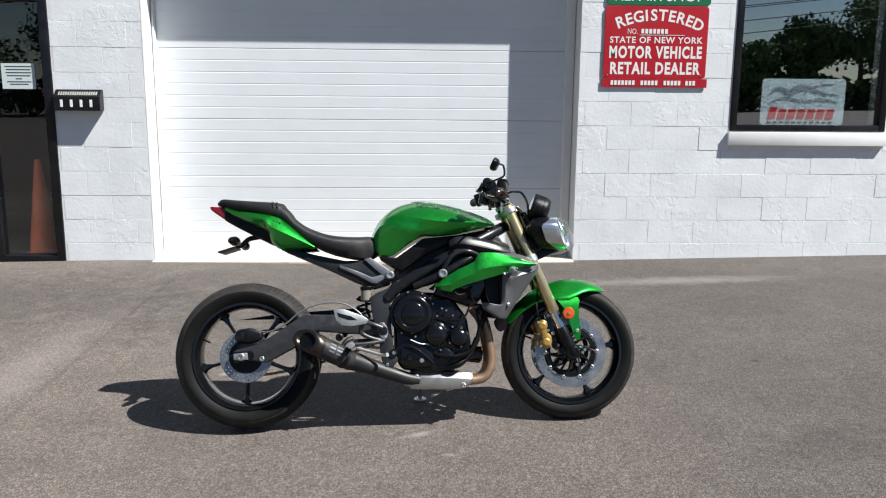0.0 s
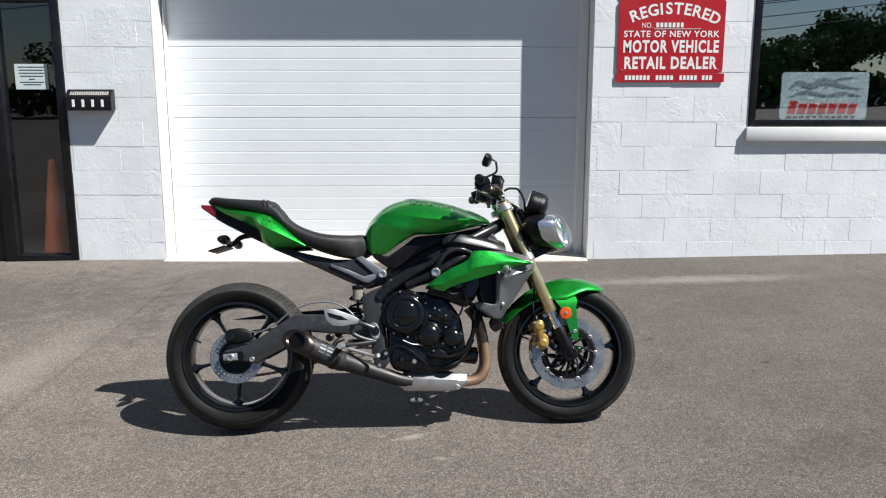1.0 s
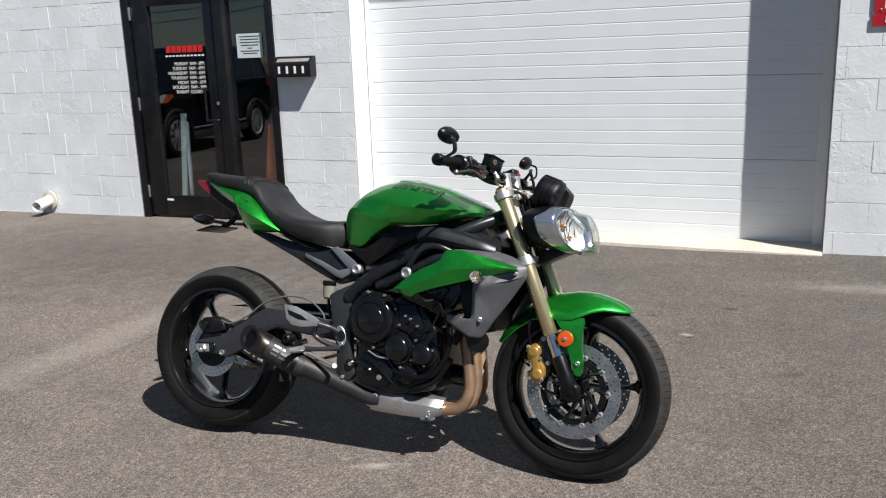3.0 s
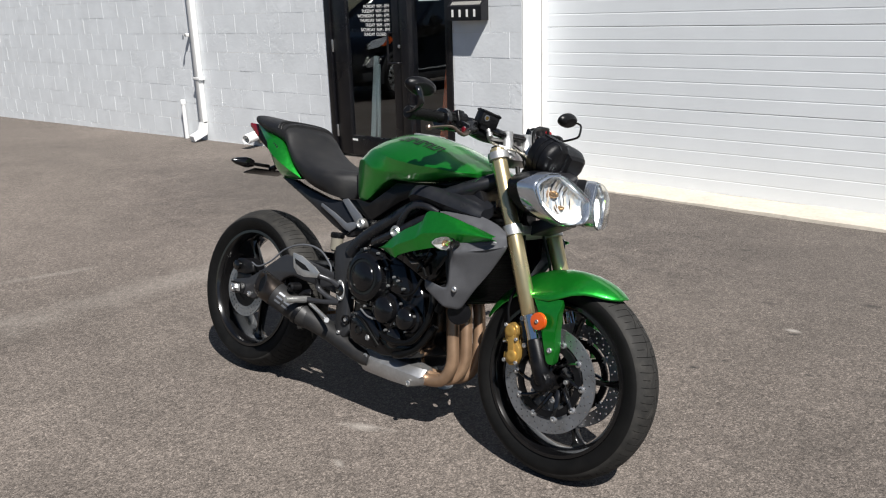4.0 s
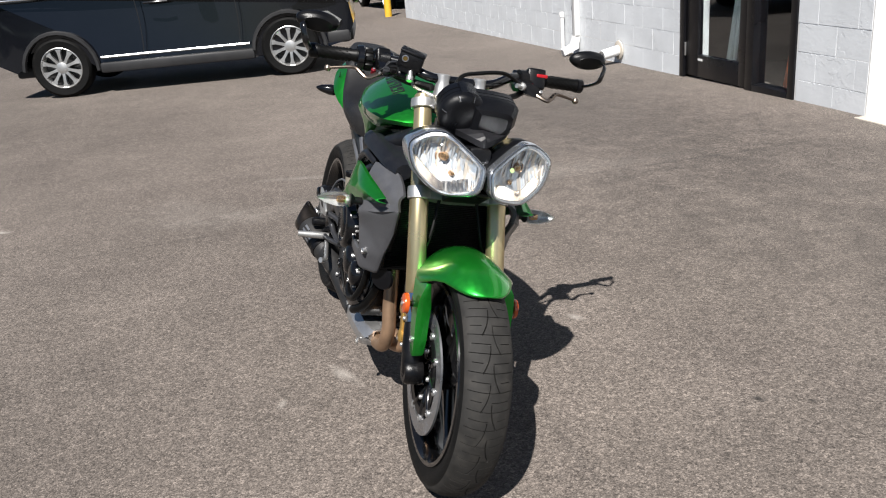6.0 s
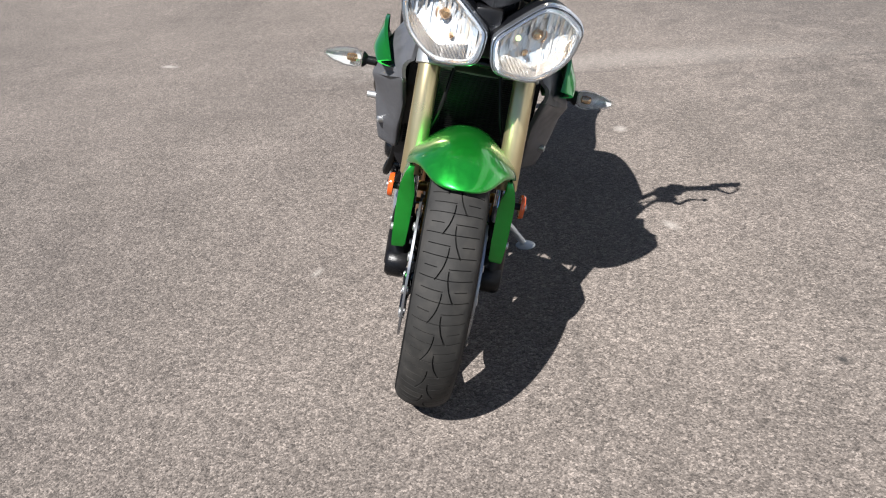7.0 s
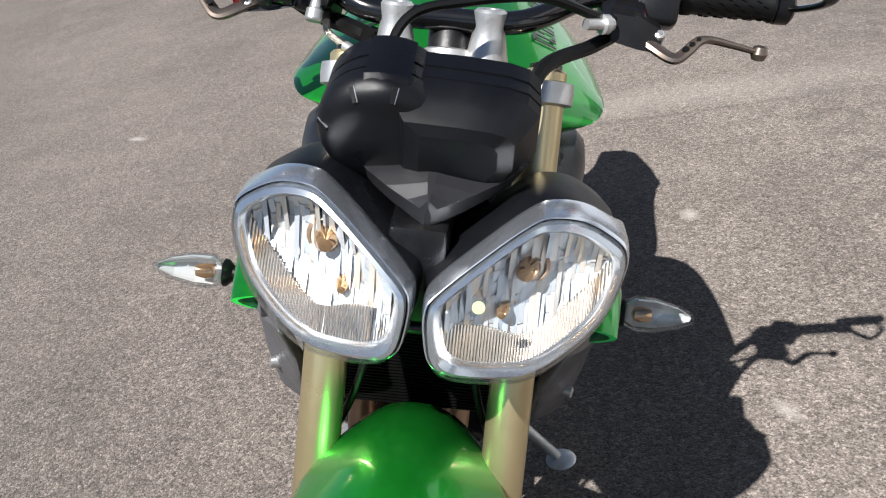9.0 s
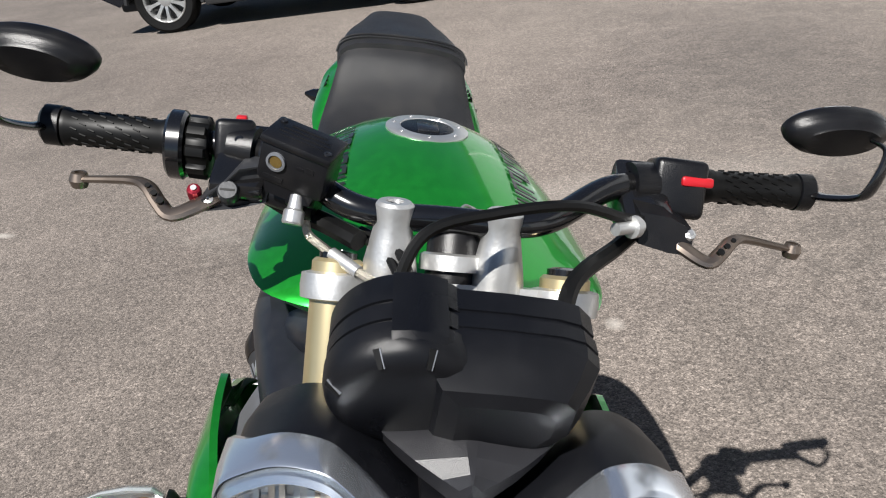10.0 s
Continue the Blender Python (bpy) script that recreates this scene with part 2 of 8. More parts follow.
def facet_material():
    """Bright metallised plastic; every facet has a gloss of its own and a tint for what it mirrors."""
    m = material("mirror_bowl", (0.92, 0.92, 0.94), 0.3, 0.70, vary=0.02)
    n, l = m.node_tree.nodes, m.node_tree.links
    geo, mr = n.new("ShaderNodeNewGeometry"), n.new("ShaderNodeMapRange")
    mr.inputs["To Min"].default_value, mr.inputs["To Max"].default_value = 0.50, 0.78
    l.new(geo.outputs["Random Per Island"], mr.inputs["Value"])
    l.new(mr.outputs[0], n["Principled BSDF"].inputs["Roughness"])
    # blue and warm facet colours stand in for reflected sky and ground
    noise, tint = n.new("ShaderNodeTexWhiteNoise"), n.new("ShaderNodeValToRGB")
    noise.noise_dimensions = "1D"
    l.new(geo.outputs["Random Per Island"], noise.inputs["W"])
    l.new(noise.outputs["Value"], tint.inputs["Fac"])
    tint.color_ramp.elements[0].color = (0.70, 0.62, 0.52, 1)
    tint.color_ramp.elements[1].color = (0.56, 0.63, 0.71, 1)
    mid = tint.color_ramp.elements.new(0.4)
    mid.color = (0.65, 0.65, 0.65, 1)
    l.new(tint.outputs["Color"], n["Principled BSDF"].inputs["Base Color"])
    return m


M = {
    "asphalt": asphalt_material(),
    "block": block_material(),
    "mortar": material("painted_mortar", (0.72, 0.72, 0.71), 0.7, bump=0.4, bump_scale=40, vary=0.05, scale=6),
    "white_trim": material("white_trim", (0.78, 0.78, 0.77), 0.45, vary=0.04, scale=8, dirt=0.12, bump=0.05),
    "door_white": material("door_enamel", (0.74, 0.77, 0.795), 0.38, vary=0.03, scale=5, bump=0.05, bump_scale=300),
    "concrete": material("sill_concrete", (0.52, 0.47, 0.40), 0.85, vary=0.14, scale=40, bump=0.3, dirt=0.25),
    "black_alu": material("black_aluminium", (0.006, 0.006, 0.008), 0.32, 0.1, vary=0.15, scale=20, dirt=0.03),
    # near-black colours carry the darkness of the unlit showroom
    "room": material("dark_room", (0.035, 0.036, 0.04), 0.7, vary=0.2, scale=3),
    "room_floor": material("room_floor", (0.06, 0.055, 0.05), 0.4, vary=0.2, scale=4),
    "glass": glass_material("window_glass", (0.72, 0.80, 0.84), ior=1.72),
    "sign_red": material("sign_red", (0.42, 0.012, 0.022), 0.32, vary=0.08, scale=9, dirt=0.06),
    "sign_green": material("sign_green", (0.02, 0.14, 0.06), 0.32, vary=0.08, scale=9),
    "sign_white": material("sign_white", (0.82, 0.82, 0.80), 0.4, vary=0.03),
    "paper": material("paper", (0.58, 0.65, 0.66), 0.7, vary=0.04),
    "ink": material("ink", (0.03, 0.03, 0.035), 0.6),
    "logo_red": material("logo_red", (0.55, 0.02, 0.02), 0.5),
    "logo_grey": material("logo_grey", (0.28, 0.31, 0.33), 0.5),
    "cone_orange": material("cone_orange", (0.55, 0.11, 0.03), 0.55, vary=0.2, dirt=0.3),
    "yellow": material("bollard_yellow", (0.72, 0.42, 0.03), 0.5, vary=0.1, dirt=0.15),
    "green": material("green_paint", (0.020, 0.37, 0.034), 0.36, 0.85, coat=1.0, vary=0.06, scale=600, rough_vary=0.04),
    "black_gloss": material("black_gloss", (0.004, 0.004, 0.0045), 0.17, coat=0.5, vary=0.2, scale=25, rough_vary=0.05, dirt=0.012),
    "black_plastic": material("black_plastic", (0.0035, 0.0036, 0.0045), 0.33, vary=0.18, scale=60, Specular_IOR_Level=0.3, bump=0.12, bump_scale=900, dirt=0.025),
    "black_soft": material("black_textured", (0.0032, 0.0034, 0.0045), 0.33, vary=0.15, scale=80, Specular_IOR_Level=0.28, bump=0.13, bump_scale=2400),
    "engine_black": material("engine_black", (0.0045, 0.0045, 0.0052), 0.15, 0.0, vary=0.2, scale=40, rough_vary=0.05, bump=0.02, bump_scale=400),
    "wing_grey": material("shroud_graphite", (0.090, 0.092, 0.100), 0.38, 0.25, vary=0.08, scale=300, dirt=0.02),
    "grey_paint": material("graphite_paint", (0.052, 0.053, 0.058), 0.38, 0.6, vary=0.08, scale=300, dirt=0.02),
    "dark_frame": material("dark_frame", (0.010, 0.011, 0.014), 0.30, 0.1, Specular_IOR_Level=0.45, vary=0.15, scale=60, dirt=0.03),
    "frame_grey": material("frame_grey", (0.030, 0.031, 0.034), 0.42, 0.3, vary=0.1, scale=60, bump=0.05),
    "burnt": material("burnt_steel", (0.070, 0.058, 0.050), 0.3, 0.9, vary=0.25, scale=40),
    "window_pane": glass_material("tinted_pane", (0.50, 0.58, 0.63), ior=3.7),
    "seat": material("seat_vinyl", (0.010, 0.010, 0.011), 0.52, Specular_IOR_Level=0.4, vary=0.12, scale=50, bump=0.25, bump_scale=900, dirt=0.03),
    "tread": material("worn_tread", (0.020, 0.0192, 0.018), 0.7, Specular_IOR_Level=0.3, vary=0.18, scale=60, bump=0.15, bump_scale=600, dirt=0.35, dirt_color=(0.07, 0.064, 0.056)),
    "rubber": material("tyre_rubber", (0.0045, 0.0045, 0.0045), 0.60, Specular_IOR_Level=0.16, vary=0.2, scale=40, bump=0.15, bump_scale=600, dirt=0.05, dirt_color=(0.06, 0.055, 0.047)),
    "hose": material("hose_rubber", (0.003, 0.003, 0.003), 0.42, Specular_IOR_Level=0.22, vary=0.15, scale=60),
    "gold": material("gold_anodised", (0.60, 0.50, 0.29), 0.30, 0.85, vary=0.07, scale=30, rough_vary=0.06),
    "brass": material("brass", (0.28, 0.19, 0.06), 0.3, 0.8, vary=0.2, scale=90),
    "caliper_gold": material("caliper_gold", (0.46, 0.28, 0.07), 0.36, 0.6, vary=0.12, scale=60, dirt=0.15),
    "chrome": material("chrome", (0.78, 0.79, 0.80), 0.12, 1.0, vary=0.03, rough_vary=0.03),
    "reflector": facet_material(),
    "lamp_white": material("lamp_reflector", (0.64, 0.64, 0.64), 0.3, 0.35, vary=0.05),
    # warm cast put into the metal for the asphalt it reflects
    "prism": material("prism_strip", (0.90, 0.83, 0.75), 0.24, 1.0, vary=0.05, rough_vary=0.05),
    "satin_silver": material("satin_silver", (0.70, 0.74, 0.80), 0.20, 0.92, vary=0.03, rough_vary=0.04),
    "steel": material("brushed_steel", (0.54, 0.54, 0.54), 0.36, 0.85, vary=0.1, scale=90, dirt=0.12),
    "disc": material("disc_steel", (0.40, 0.41, 0.43), 0.34, 0.9, vary=0.1, scale=120, dirt=0.12),
    "alu": material("cast_aluminium", (0.58, 0.58, 0.57), 0.38, 0.85, vary=0.1, scale=60, bump=0.08, dirt=0.1),
    "bronze": material("header_bronze", (0.40, 0.26, 0.165), 0.40, 0.7, vary=0.3, scale=18, dirt=0.2),
    "lever": material("lever_bronze", (0.21, 0.17, 0.14), 0.3, 0.9, vary=0.1, scale=60),
    "silencer": material("silencer_grey", (0.030, 0.030, 0.031), 0.52, 0.5, vary=0.15, scale=40, dirt=0.1),
    "amber": material("amber_lens", (0.52, 0.075, 0.008), 0.16, coat=0.5, vary=0.1),
    "red_lens": material("red_lens", (0.16, 0.005, 0.010), 0.15, coat=0.6),
    "red_dark": material("crimson_anodised", (0.20, 0.008, 0.020), 0.32, 0.6, vary=0.1, scale=90),
    "braid": material("braided_steel", (0.40, 0.37, 0.31), 0.34, 0.9, vary=0.3, scale=900, bump=0.5, bump_scale=900),
    "cowl_black": material("cowl_black", (0.013, 0.013, 0.015), 0.38, vary=0.15, scale=80, Specular_IOR_Level=0.4, bump=0.14, bump_scale=1500),
    "red": material("red_anodised", (0.40, 0.010, 0.016), 0.35, 0.2),
    "clear": thin_glass("clear_lens"),
    "silver_grey": material("silver_grey", (0.20, 0.21, 0.23), 0.38, 0.6, vary=0.1, scale=80, dirt=0.06),
    "bulb_amber": material("amber_bulb", (0.60, 0.36, 0.17), 0.12, 0.85, coat=0.6, vary=0.15, scale=60),
    "mirror": material("mirror_glass", (0.85, 0.86, 0.87), 0.02, 1.0, vary=0.01, rough_vary=0.01),
    "fluid": material("fluid_cup", (0.20, 0.185, 0.15), 0.35, vary=0.1),
    "dot_green": material("sticker_green", (0.55, 0.78, 0.33), 0.5),
    "decal": material("decal_black", (0.010, 0.012, 0.010), 0.35, coat=0.4),
    "decal_silver": material("decal_silver", (0.62, 0.60, 0.55), 0.35, 0.6),
    "car_black": material("car_black", (0.0035, 0.004, 0.006), 0.16, coat=0.7, Specular_IOR_Level=0.3, vary=0.1, scale=4, rough_vary=0.04),
    "car_blue": material("car_blue", (0.012, 0.02, 0.075), 0.2, coat=1.0, vary=0.1, scale=4),
    "car_trim": material("car_trim", (0.02, 0.02, 0.021), 0.5, vary=0.1),
    "car_glass": material("car_glass", (0.012, 0.014, 0.016), 0.06, coat=1.0, vary=0.1, rough_vary=0.02),
    "bark": material("bark", (0.09, 0.07, 0.05), 0.9, vary=0.3, scale=12, bump=0.6, bump_scale=30),
    "leaf": material("leaf", (0.052, 0.100, 0.028), 0.55, vary=0.45, scale=2.5),
    "cable": material("cable", (0.02, 0.02, 0.02), 0.6),
    "wood": material("wood", (0.2, 0.14, 0.09), 0.75, vary=0.25, scale=10),
}


# ---- mesh helpers ----
def part(name, bm, mat, parent=None, label="", smooth=38):
    """One mesh object from a bmesh, under a thing or a part."""
    bmesh.ops.recalc_face_normals(bm, faces=bm.faces)
    me = bpy.data.meshes.new(name)
    bm.to_mesh(me)
    bm.free()
    return mesh_part(name, me, mat, parent, label, smooth)


def mesh_part(name, me, mat, parent=None, label="", smooth=38):
    me.materials.append(M[mat])
    if smooth:
        me.shade_smooth()
        me.set_sharp_from_angle(angle=radians(smooth))
    ob = new(name, me)
    ob.parent = parent
    if label:
        tagged(ob, label)
    return ob


def thing(name, label, category, m=None, group="", kind=""):
    ob = new(name)
    if m is not None:
        ob.matrix_world = m
    return tagged(ob, label, category, group, kind)


def single(name, bm, mat, label, category, kind="", group="", smooth=38):
    return tagged(part(name, bm, mat, None, label, smooth), label, category, group, kind)


def box(x0, x1, y0, y1, z0, z1, bevel=0.0, seg=2, bm=None, m=None):
    own = bmesh.new()
    bmesh.ops.create_cube(own, size=1)
    for v in own.verts:
        v.co = Vector(((x0 + x1) / 2 + v.co.x * (x1 - x0), (y0 + y1) / 2 + v.co.y * (y1 - y0), (z0 + z1) / 2 + v.co.z * (z1 - z0)))
    if bevel:
        bmesh.ops.bevel(own, geom=own.edges[:], offset=bevel, segments=seg, affect="EDGES", profile=0.5)
    if m is not None:
        own.transform(m)
    return join(bm, own)


def join(bm, other):
    """other poured into bm (when there is one)."""
    if bm is None:
        return other
    me = bpy.data.meshes.new("tmp")
    other.to_mesh(me)
    other.free()
    bm.from_mesh(me)
    bpy.data.meshes.remove(me)
    return bm


def flipped(bm):
    """The same shape on the bike's other side."""
    out = bm.copy()
    for v in out.verts:
        v.co.y = -v.co.y
    bmesh.ops.reverse_faces(out, faces=out.faces)
    return out


def both(name, bm, mat, parent, label="", smooth=38):
    left = flipped(bm)
    return part(name, bm, mat, parent, label, smooth), part(name, left, mat, parent, label, smooth)


def loft(rings, cap=True, closed=True, bm=None):
    bm = bm or bmesh.new()
    rows = [[bm.verts.new(p) for p in ring] for ring in rings]
    k = len(rows[0])
    for a, b in zip(rows, rows[1:]):
        for i in range(k if closed else k - 1):
            j = (i + 1) % k
            bm.faces.new((a[i], a[j], b[j], b[i]))
    if cap:
        bm.faces.new(rows[0][::-1])
        bm.faces.new(rows[-1])
    return bm


def curve_points(pts, res=6, closed=False):
    """Catmull-Rom through the points."""
    pts = [Vector(p) for p in pts]
    n, out = len(pts), []
    for i in range(n if closed else n - 1):
        p1, p2 = pts[i], pts[(i + 1) % n]
        p0 = pts[i - 1] if i or closed else p1 * 2 - p2
        p3 = pts[(i + 2) % n] if i + 2 < n or closed else p2 * 2 - p1
        for k in range(res):
            t = k / res
            out.append(0.5 * (2 * p1 + (p2 - p0) * t + (2 * p0 - 5 * p1 + 4 * p2 - p3) * t * t + (3 * p1 - p0 - 3 * p2 + p3) * t ** 3))
    return out if closed else out + [pts[-1]]


def tube(pts, r, seg=10, res=6, bm=None, flat=1.0, cap=True):
    """A round (or flattened) bar along a smooth path; r may be a list, one radius a point."""
    path = curve_points(pts, res) if res > 1 else [Vector(p) for p in pts]
    n = len(path)
    if isinstance(r, (list, tuple)):
        radii = [float(np.interp(i / (n - 1) * (len(r) - 1), range(len(r)), r)) for i in range(n)]
    else:
        radii = [r] * n
    d = (path[1] - path[0]).normalized()
    up = d.cross(Vector((0, 0, 1)))
    up = up.normalized() if up.length > 0.1 else d.cross(Vector((0, 1, 0))).normalized()
    rings = []
    for i, p in enumerate(path):
        d = (path[min(i + 1, n - 1)] - path[max(i - 1, 0)]).normalized()
        up = (up - d * up.dot(d)).normalized()
        side = d.cross(up)
        rings.append([p + (up * math.cos(a) + side * math.sin(a) * flat) * radii[i] for a in (2 * math.pi * k / seg for k in range(seg))])
    return loft(rings, cap, True, bm)


def lathe(profile, center=(0, 0, 0), axis=(0, 1, 0), seg=32, bm=None, closed=False):
    """profile: (radius, along the axis). closed: the profile is a ring of its own (a torus-like solid)."""
    ax = Vector(axis).normalized()
    u = ax.orthogonal().normalized()
    if abs(ax.y) > 0.99:
        u = Vector((1, 0, 0))
    w = ax.cross(u)
    c = Vector(center)
    bm = bm or bmesh.new()
    rows = []
    for r, a in profile:
        if r < 1e-6:
            rows.append([bm.verts.new(c + ax * a)])
        else:
            rows.append([bm.verts.new(c + ax * a + (u * math.cos(t) + w * math.sin(t)) * r) for t in (2 * math.pi * k / seg for k in range(seg))])
    pairs = list(zip(rows, rows[1:])) + ([(rows[-1], rows[0])] if closed else [])
    for p, q in pairs:
        for i in range(seg if len(p) + len(q) > 2 else 0):
            j = (i + 1) % seg
            f = [p[i], p[j], q[j], q[i]] if len(p) > 1 and len(q) > 1 else [p[0], q[j], q[i]] if len(p) == 1 else [p[i], p[j], q[0]]
            bm.faces.new(f)
    if not closed:
        for row in (rows[0], rows[-1]):
            if len(row) > 1:
                bm.faces.new(row)
    return bm


def slab(poly, y0, y1, bevel=0.004, seg=2, bm=None):
    """An outline in x and z, thick from y0 to y1, with eased edges."""
    own = bmesh.new()
    a = [own.verts.new((x, y0, z)) for x, z in poly]
    b = [own.verts.new((x, y1, z)) for x, z in poly]
    own.faces.new(a)
    own.faces.new(b[::-1])
    for i in range(len(a)):
        j = (i + 1) % len(a)
        own.faces.new((a[j], a[i], b[i], b[j]))
    bmesh.ops.recalc_face_normals(own, faces=own.faces)
    if bevel:
        bmesh.ops.bevel(own, geom=own.edges[:], offset=bevel, segments=seg, affect="EDGES", profile=0.5, clamp_overlap=True)
    return join(bm, own)


def rounded(x0, x1, z0, z1, r, k=5):
    out = []
    for cx, cz, a0 in ((x1 - r, z1 - r, 0), (x0 + r, z1 - r, 90), (x0 + r, z0 + r, 180), (x1 - r, z0 + r, 270)):
        out += [(cx + r * math.cos(radians(a0 + 90 * i / k)), cz + r * math.sin(radians(a0 + 90 * i / k))) for i in range(k + 1)]
    return out


def panel(poly, side, thick, cuts=3):
    """A shaped skin: outline in x and z, its y given by side(x, z), with thickness inwards (towards y = 0)."""
    bm = bmesh.new()
    bm.faces.new([bm.verts.new((x, 0, z)) for x, z in poly])
    bmesh.ops.triangulate(bm, faces=bm.faces[:])
    for _ in range(cuts):
        long = [e for e in bm.edges if e.calc_length() > 0.012]
        if long:
            bmesh.ops.subdivide_edges(bm, edges=long, cuts=1, use_grid_fill=False)
            bmesh.ops.triangulate(bm, faces=[f for f in bm.faces if len(f.verts) > 3])
    rim = [e for e in bm.edges if len(e.link_faces) == 1]
    top = {v: v for v in bm.verts}
    verts, faces, edges = list(bm.verts), list(bm.faces), [(e.verts[0], e.verts[1]) for e in rim]
    under = {v: bm.verts.new(v.co) for v in verts}
    for v in verts:
        y = side(v.co.x, v.co.z)
        v.co.y = y
        under[v].co.y = y - math.copysign(thick, y)
    for f in faces:
        bm.faces.new([under[v] for v in reversed(f.verts)])
    for a, b in edges:
        bm.faces.new((a, b, under[b], under[a]))
    return bm


def bolt(x, y, z, r=0.006, out=-1, depth=0.006, bm=None, axis=(0, 1, 0)):
    """A socket screw head that stands out along the axis."""
    d = out * depth
    return lathe([(r, 0), (r, d * 0.8), (r * 0.85, d), (r * 0.5, d), (r * 0.45, d * 0.5), (0, d * 0.5)], (x, y, z), axis, 10, bm)


def ring_plate(r_out, r_in, holes, thick, center, seg=64):
    """A flat drilled ring in the xz plane. holes: (radius of the row, how many, hole radius, phase)."""
    bm = bmesh.new()

    def loop(cx, cz, r, k):
        vs = [bm.verts.new((cx + r * math.cos(2 * math.pi * i / k), 0, cz + r * math.sin(2 * math.pi * i / k))) for i in range(k)]
        for i in range(k):
            bm.edges.new((vs[i], vs[(i + 1) % k]))

    loop(0, 0, r_out, seg)
    loop(0, 0, r_in, seg)
    for rr, k, hr, ph in holes:
        for i in range(k):
            a = 2 * math.pi * (i + ph) / k
            loop(rr * math.cos(a), rr * math.sin(a), hr, 8)
    bmesh.ops.triangle_fill(bm, use_beauty=True, use_dissolve=False, edges=bm.edges[:])
    faces = bm.faces[:]
    got = bmesh.ops.extrude_face_region(bm, geom=faces)
    for g in got["geom"]:
        if isinstance(g, bmesh.types.BMVert):
            g.co.y += thick
    for v in bm.verts:
        v.co += Vector(center)
    return bm


def text_mesh(body, size, mat, parent, m, name="lettering", width=None, extrude=0.0004, align="CENTER", bold=0.0, spread=1.0):
    """Raised lettering in the built-in font, laid by m (x along the line, y up the letters)."""
    cu = bpy.data.curves.new("text", "FONT")
    cu.body, cu.size, cu.extrude, cu.align_x, cu.align_y = body, size, extrude, align, "CENTER"
    cu.resolution_u = 3
    cu.offset, cu.space_character = bold, spread
    ob = bpy.data.objects.new("text", cu)
    scene.collection.objects.link(ob)
    bpy.context.view_layer.update()
    me = bpy.data.meshes.new_from_object(ob.evaluated_get(bpy.context.evaluated_depsgraph_get()))
    bpy.data.objects.remove(ob)
    if width:
        xs = [v.co.x for v in me.vertices]
        k = width / (max(xs) - min(xs))
        for v in me.vertices:
            v.co.x *= k
    me.transform(m)
    me.materials.clear()
    return tagged(mesh_part(name, me, mat, parent, "", 0), kind="stuff")


# ---- ground ----
def smooth_step(a, b, x):
    t = min(max((x - a) / (b - a), 0), 1)
    return t * t * (3 - 2 * t)


def ground_z(x, y):
    """The car park falls one degree to the west, lies a little low along the garage and stays higher where the cars stand."""
    z = math.tan(radians(1.0)) * max(x, -60)
    z -= 0.078 * smooth_step(5.0, 7.2, y) * smooth_step(-3.5, 0.5, x)
    z += 0.15 * smooth_step(-3.8, -7.6, x) * (1 - smooth_step(4.6, 6.9, y))
    return z


def ground():
    xs = sorted({*np.linspace(-12, 6, 61).round(3), *np.linspace(-60, -12, 13).round(3), *np.linspace(6, 60, 10).round(3), -400, -150, 150, 400})
    ys = sorted({*np.linspace(-2, 9, 45).round(3), *np.linspace(-60, -2, 13).round(3), *np.linspace(9, 60, 8).round(3), -400, -150, 150, 400})
    verts = [(x, y, ground_z(x, y)) for y in ys for x in xs]
    k = len(xs)
    faces = [(j * k + i, j * k + i + 1, (j + 1) * k + i + 1, (j + 1) * k + i) for j in range(len(ys) - 1) for i in range(k - 1)]
    me = bpy.data.meshes.new("ground")
    me.from_pydata(verts, [], faces)
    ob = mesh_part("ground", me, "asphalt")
    return tagged(ob, "worn grey-brown asphalt car park with pale scuffs and stains", "asphalt", kind="structure")


ground()

# ---- the building ----
WALL_Y, WALL_X0, WALL_X1, WALL_TOP = 7.36, -17.3, 9.0, 4.3
DOOR = (-5.05, -3.37, -0.12, 2.19)
GARAGE = (-2.62, 1.062, -0.2, 2.645)
WINDOW = (2.40, 3.79, 1.095, 2.75)
OPENINGS = (DOOR, GARAGE, WINDOW)
DOOR_Y = 7.646


def spans(z0, z1):
    """The stretches of wall between the openings in one band of height."""
    cuts = sorted((a, b) for a, b, c, d in OPENINGS if c < z1 - 0.001 and d > z0 + 0.001)
    x, out = WALL_X0, []
    for a, b in cuts:
        if a > x:
            out.append((x, a))
        x = max(x, b)
    return out + [(x, WALL_X1)]


def front_wall():
    bm = bmesh.new()
    levels = sorted({-0.6, WALL_TOP, *(v for o in OPENINGS for v in o[2:])})
    for z0, z1 in zip(levels, levels[1:]):
        for a, b in spans(z0, z1):
            box(a, b, WALL_Y + 0.0036, WALL_Y + 0.30, z0, z1, bm=bm)
    return single("wall_north", bm, "mortar", "white-painted concrete block wall of a low workshop", "wall", "structure", smooth=0)


wall = front_wall()


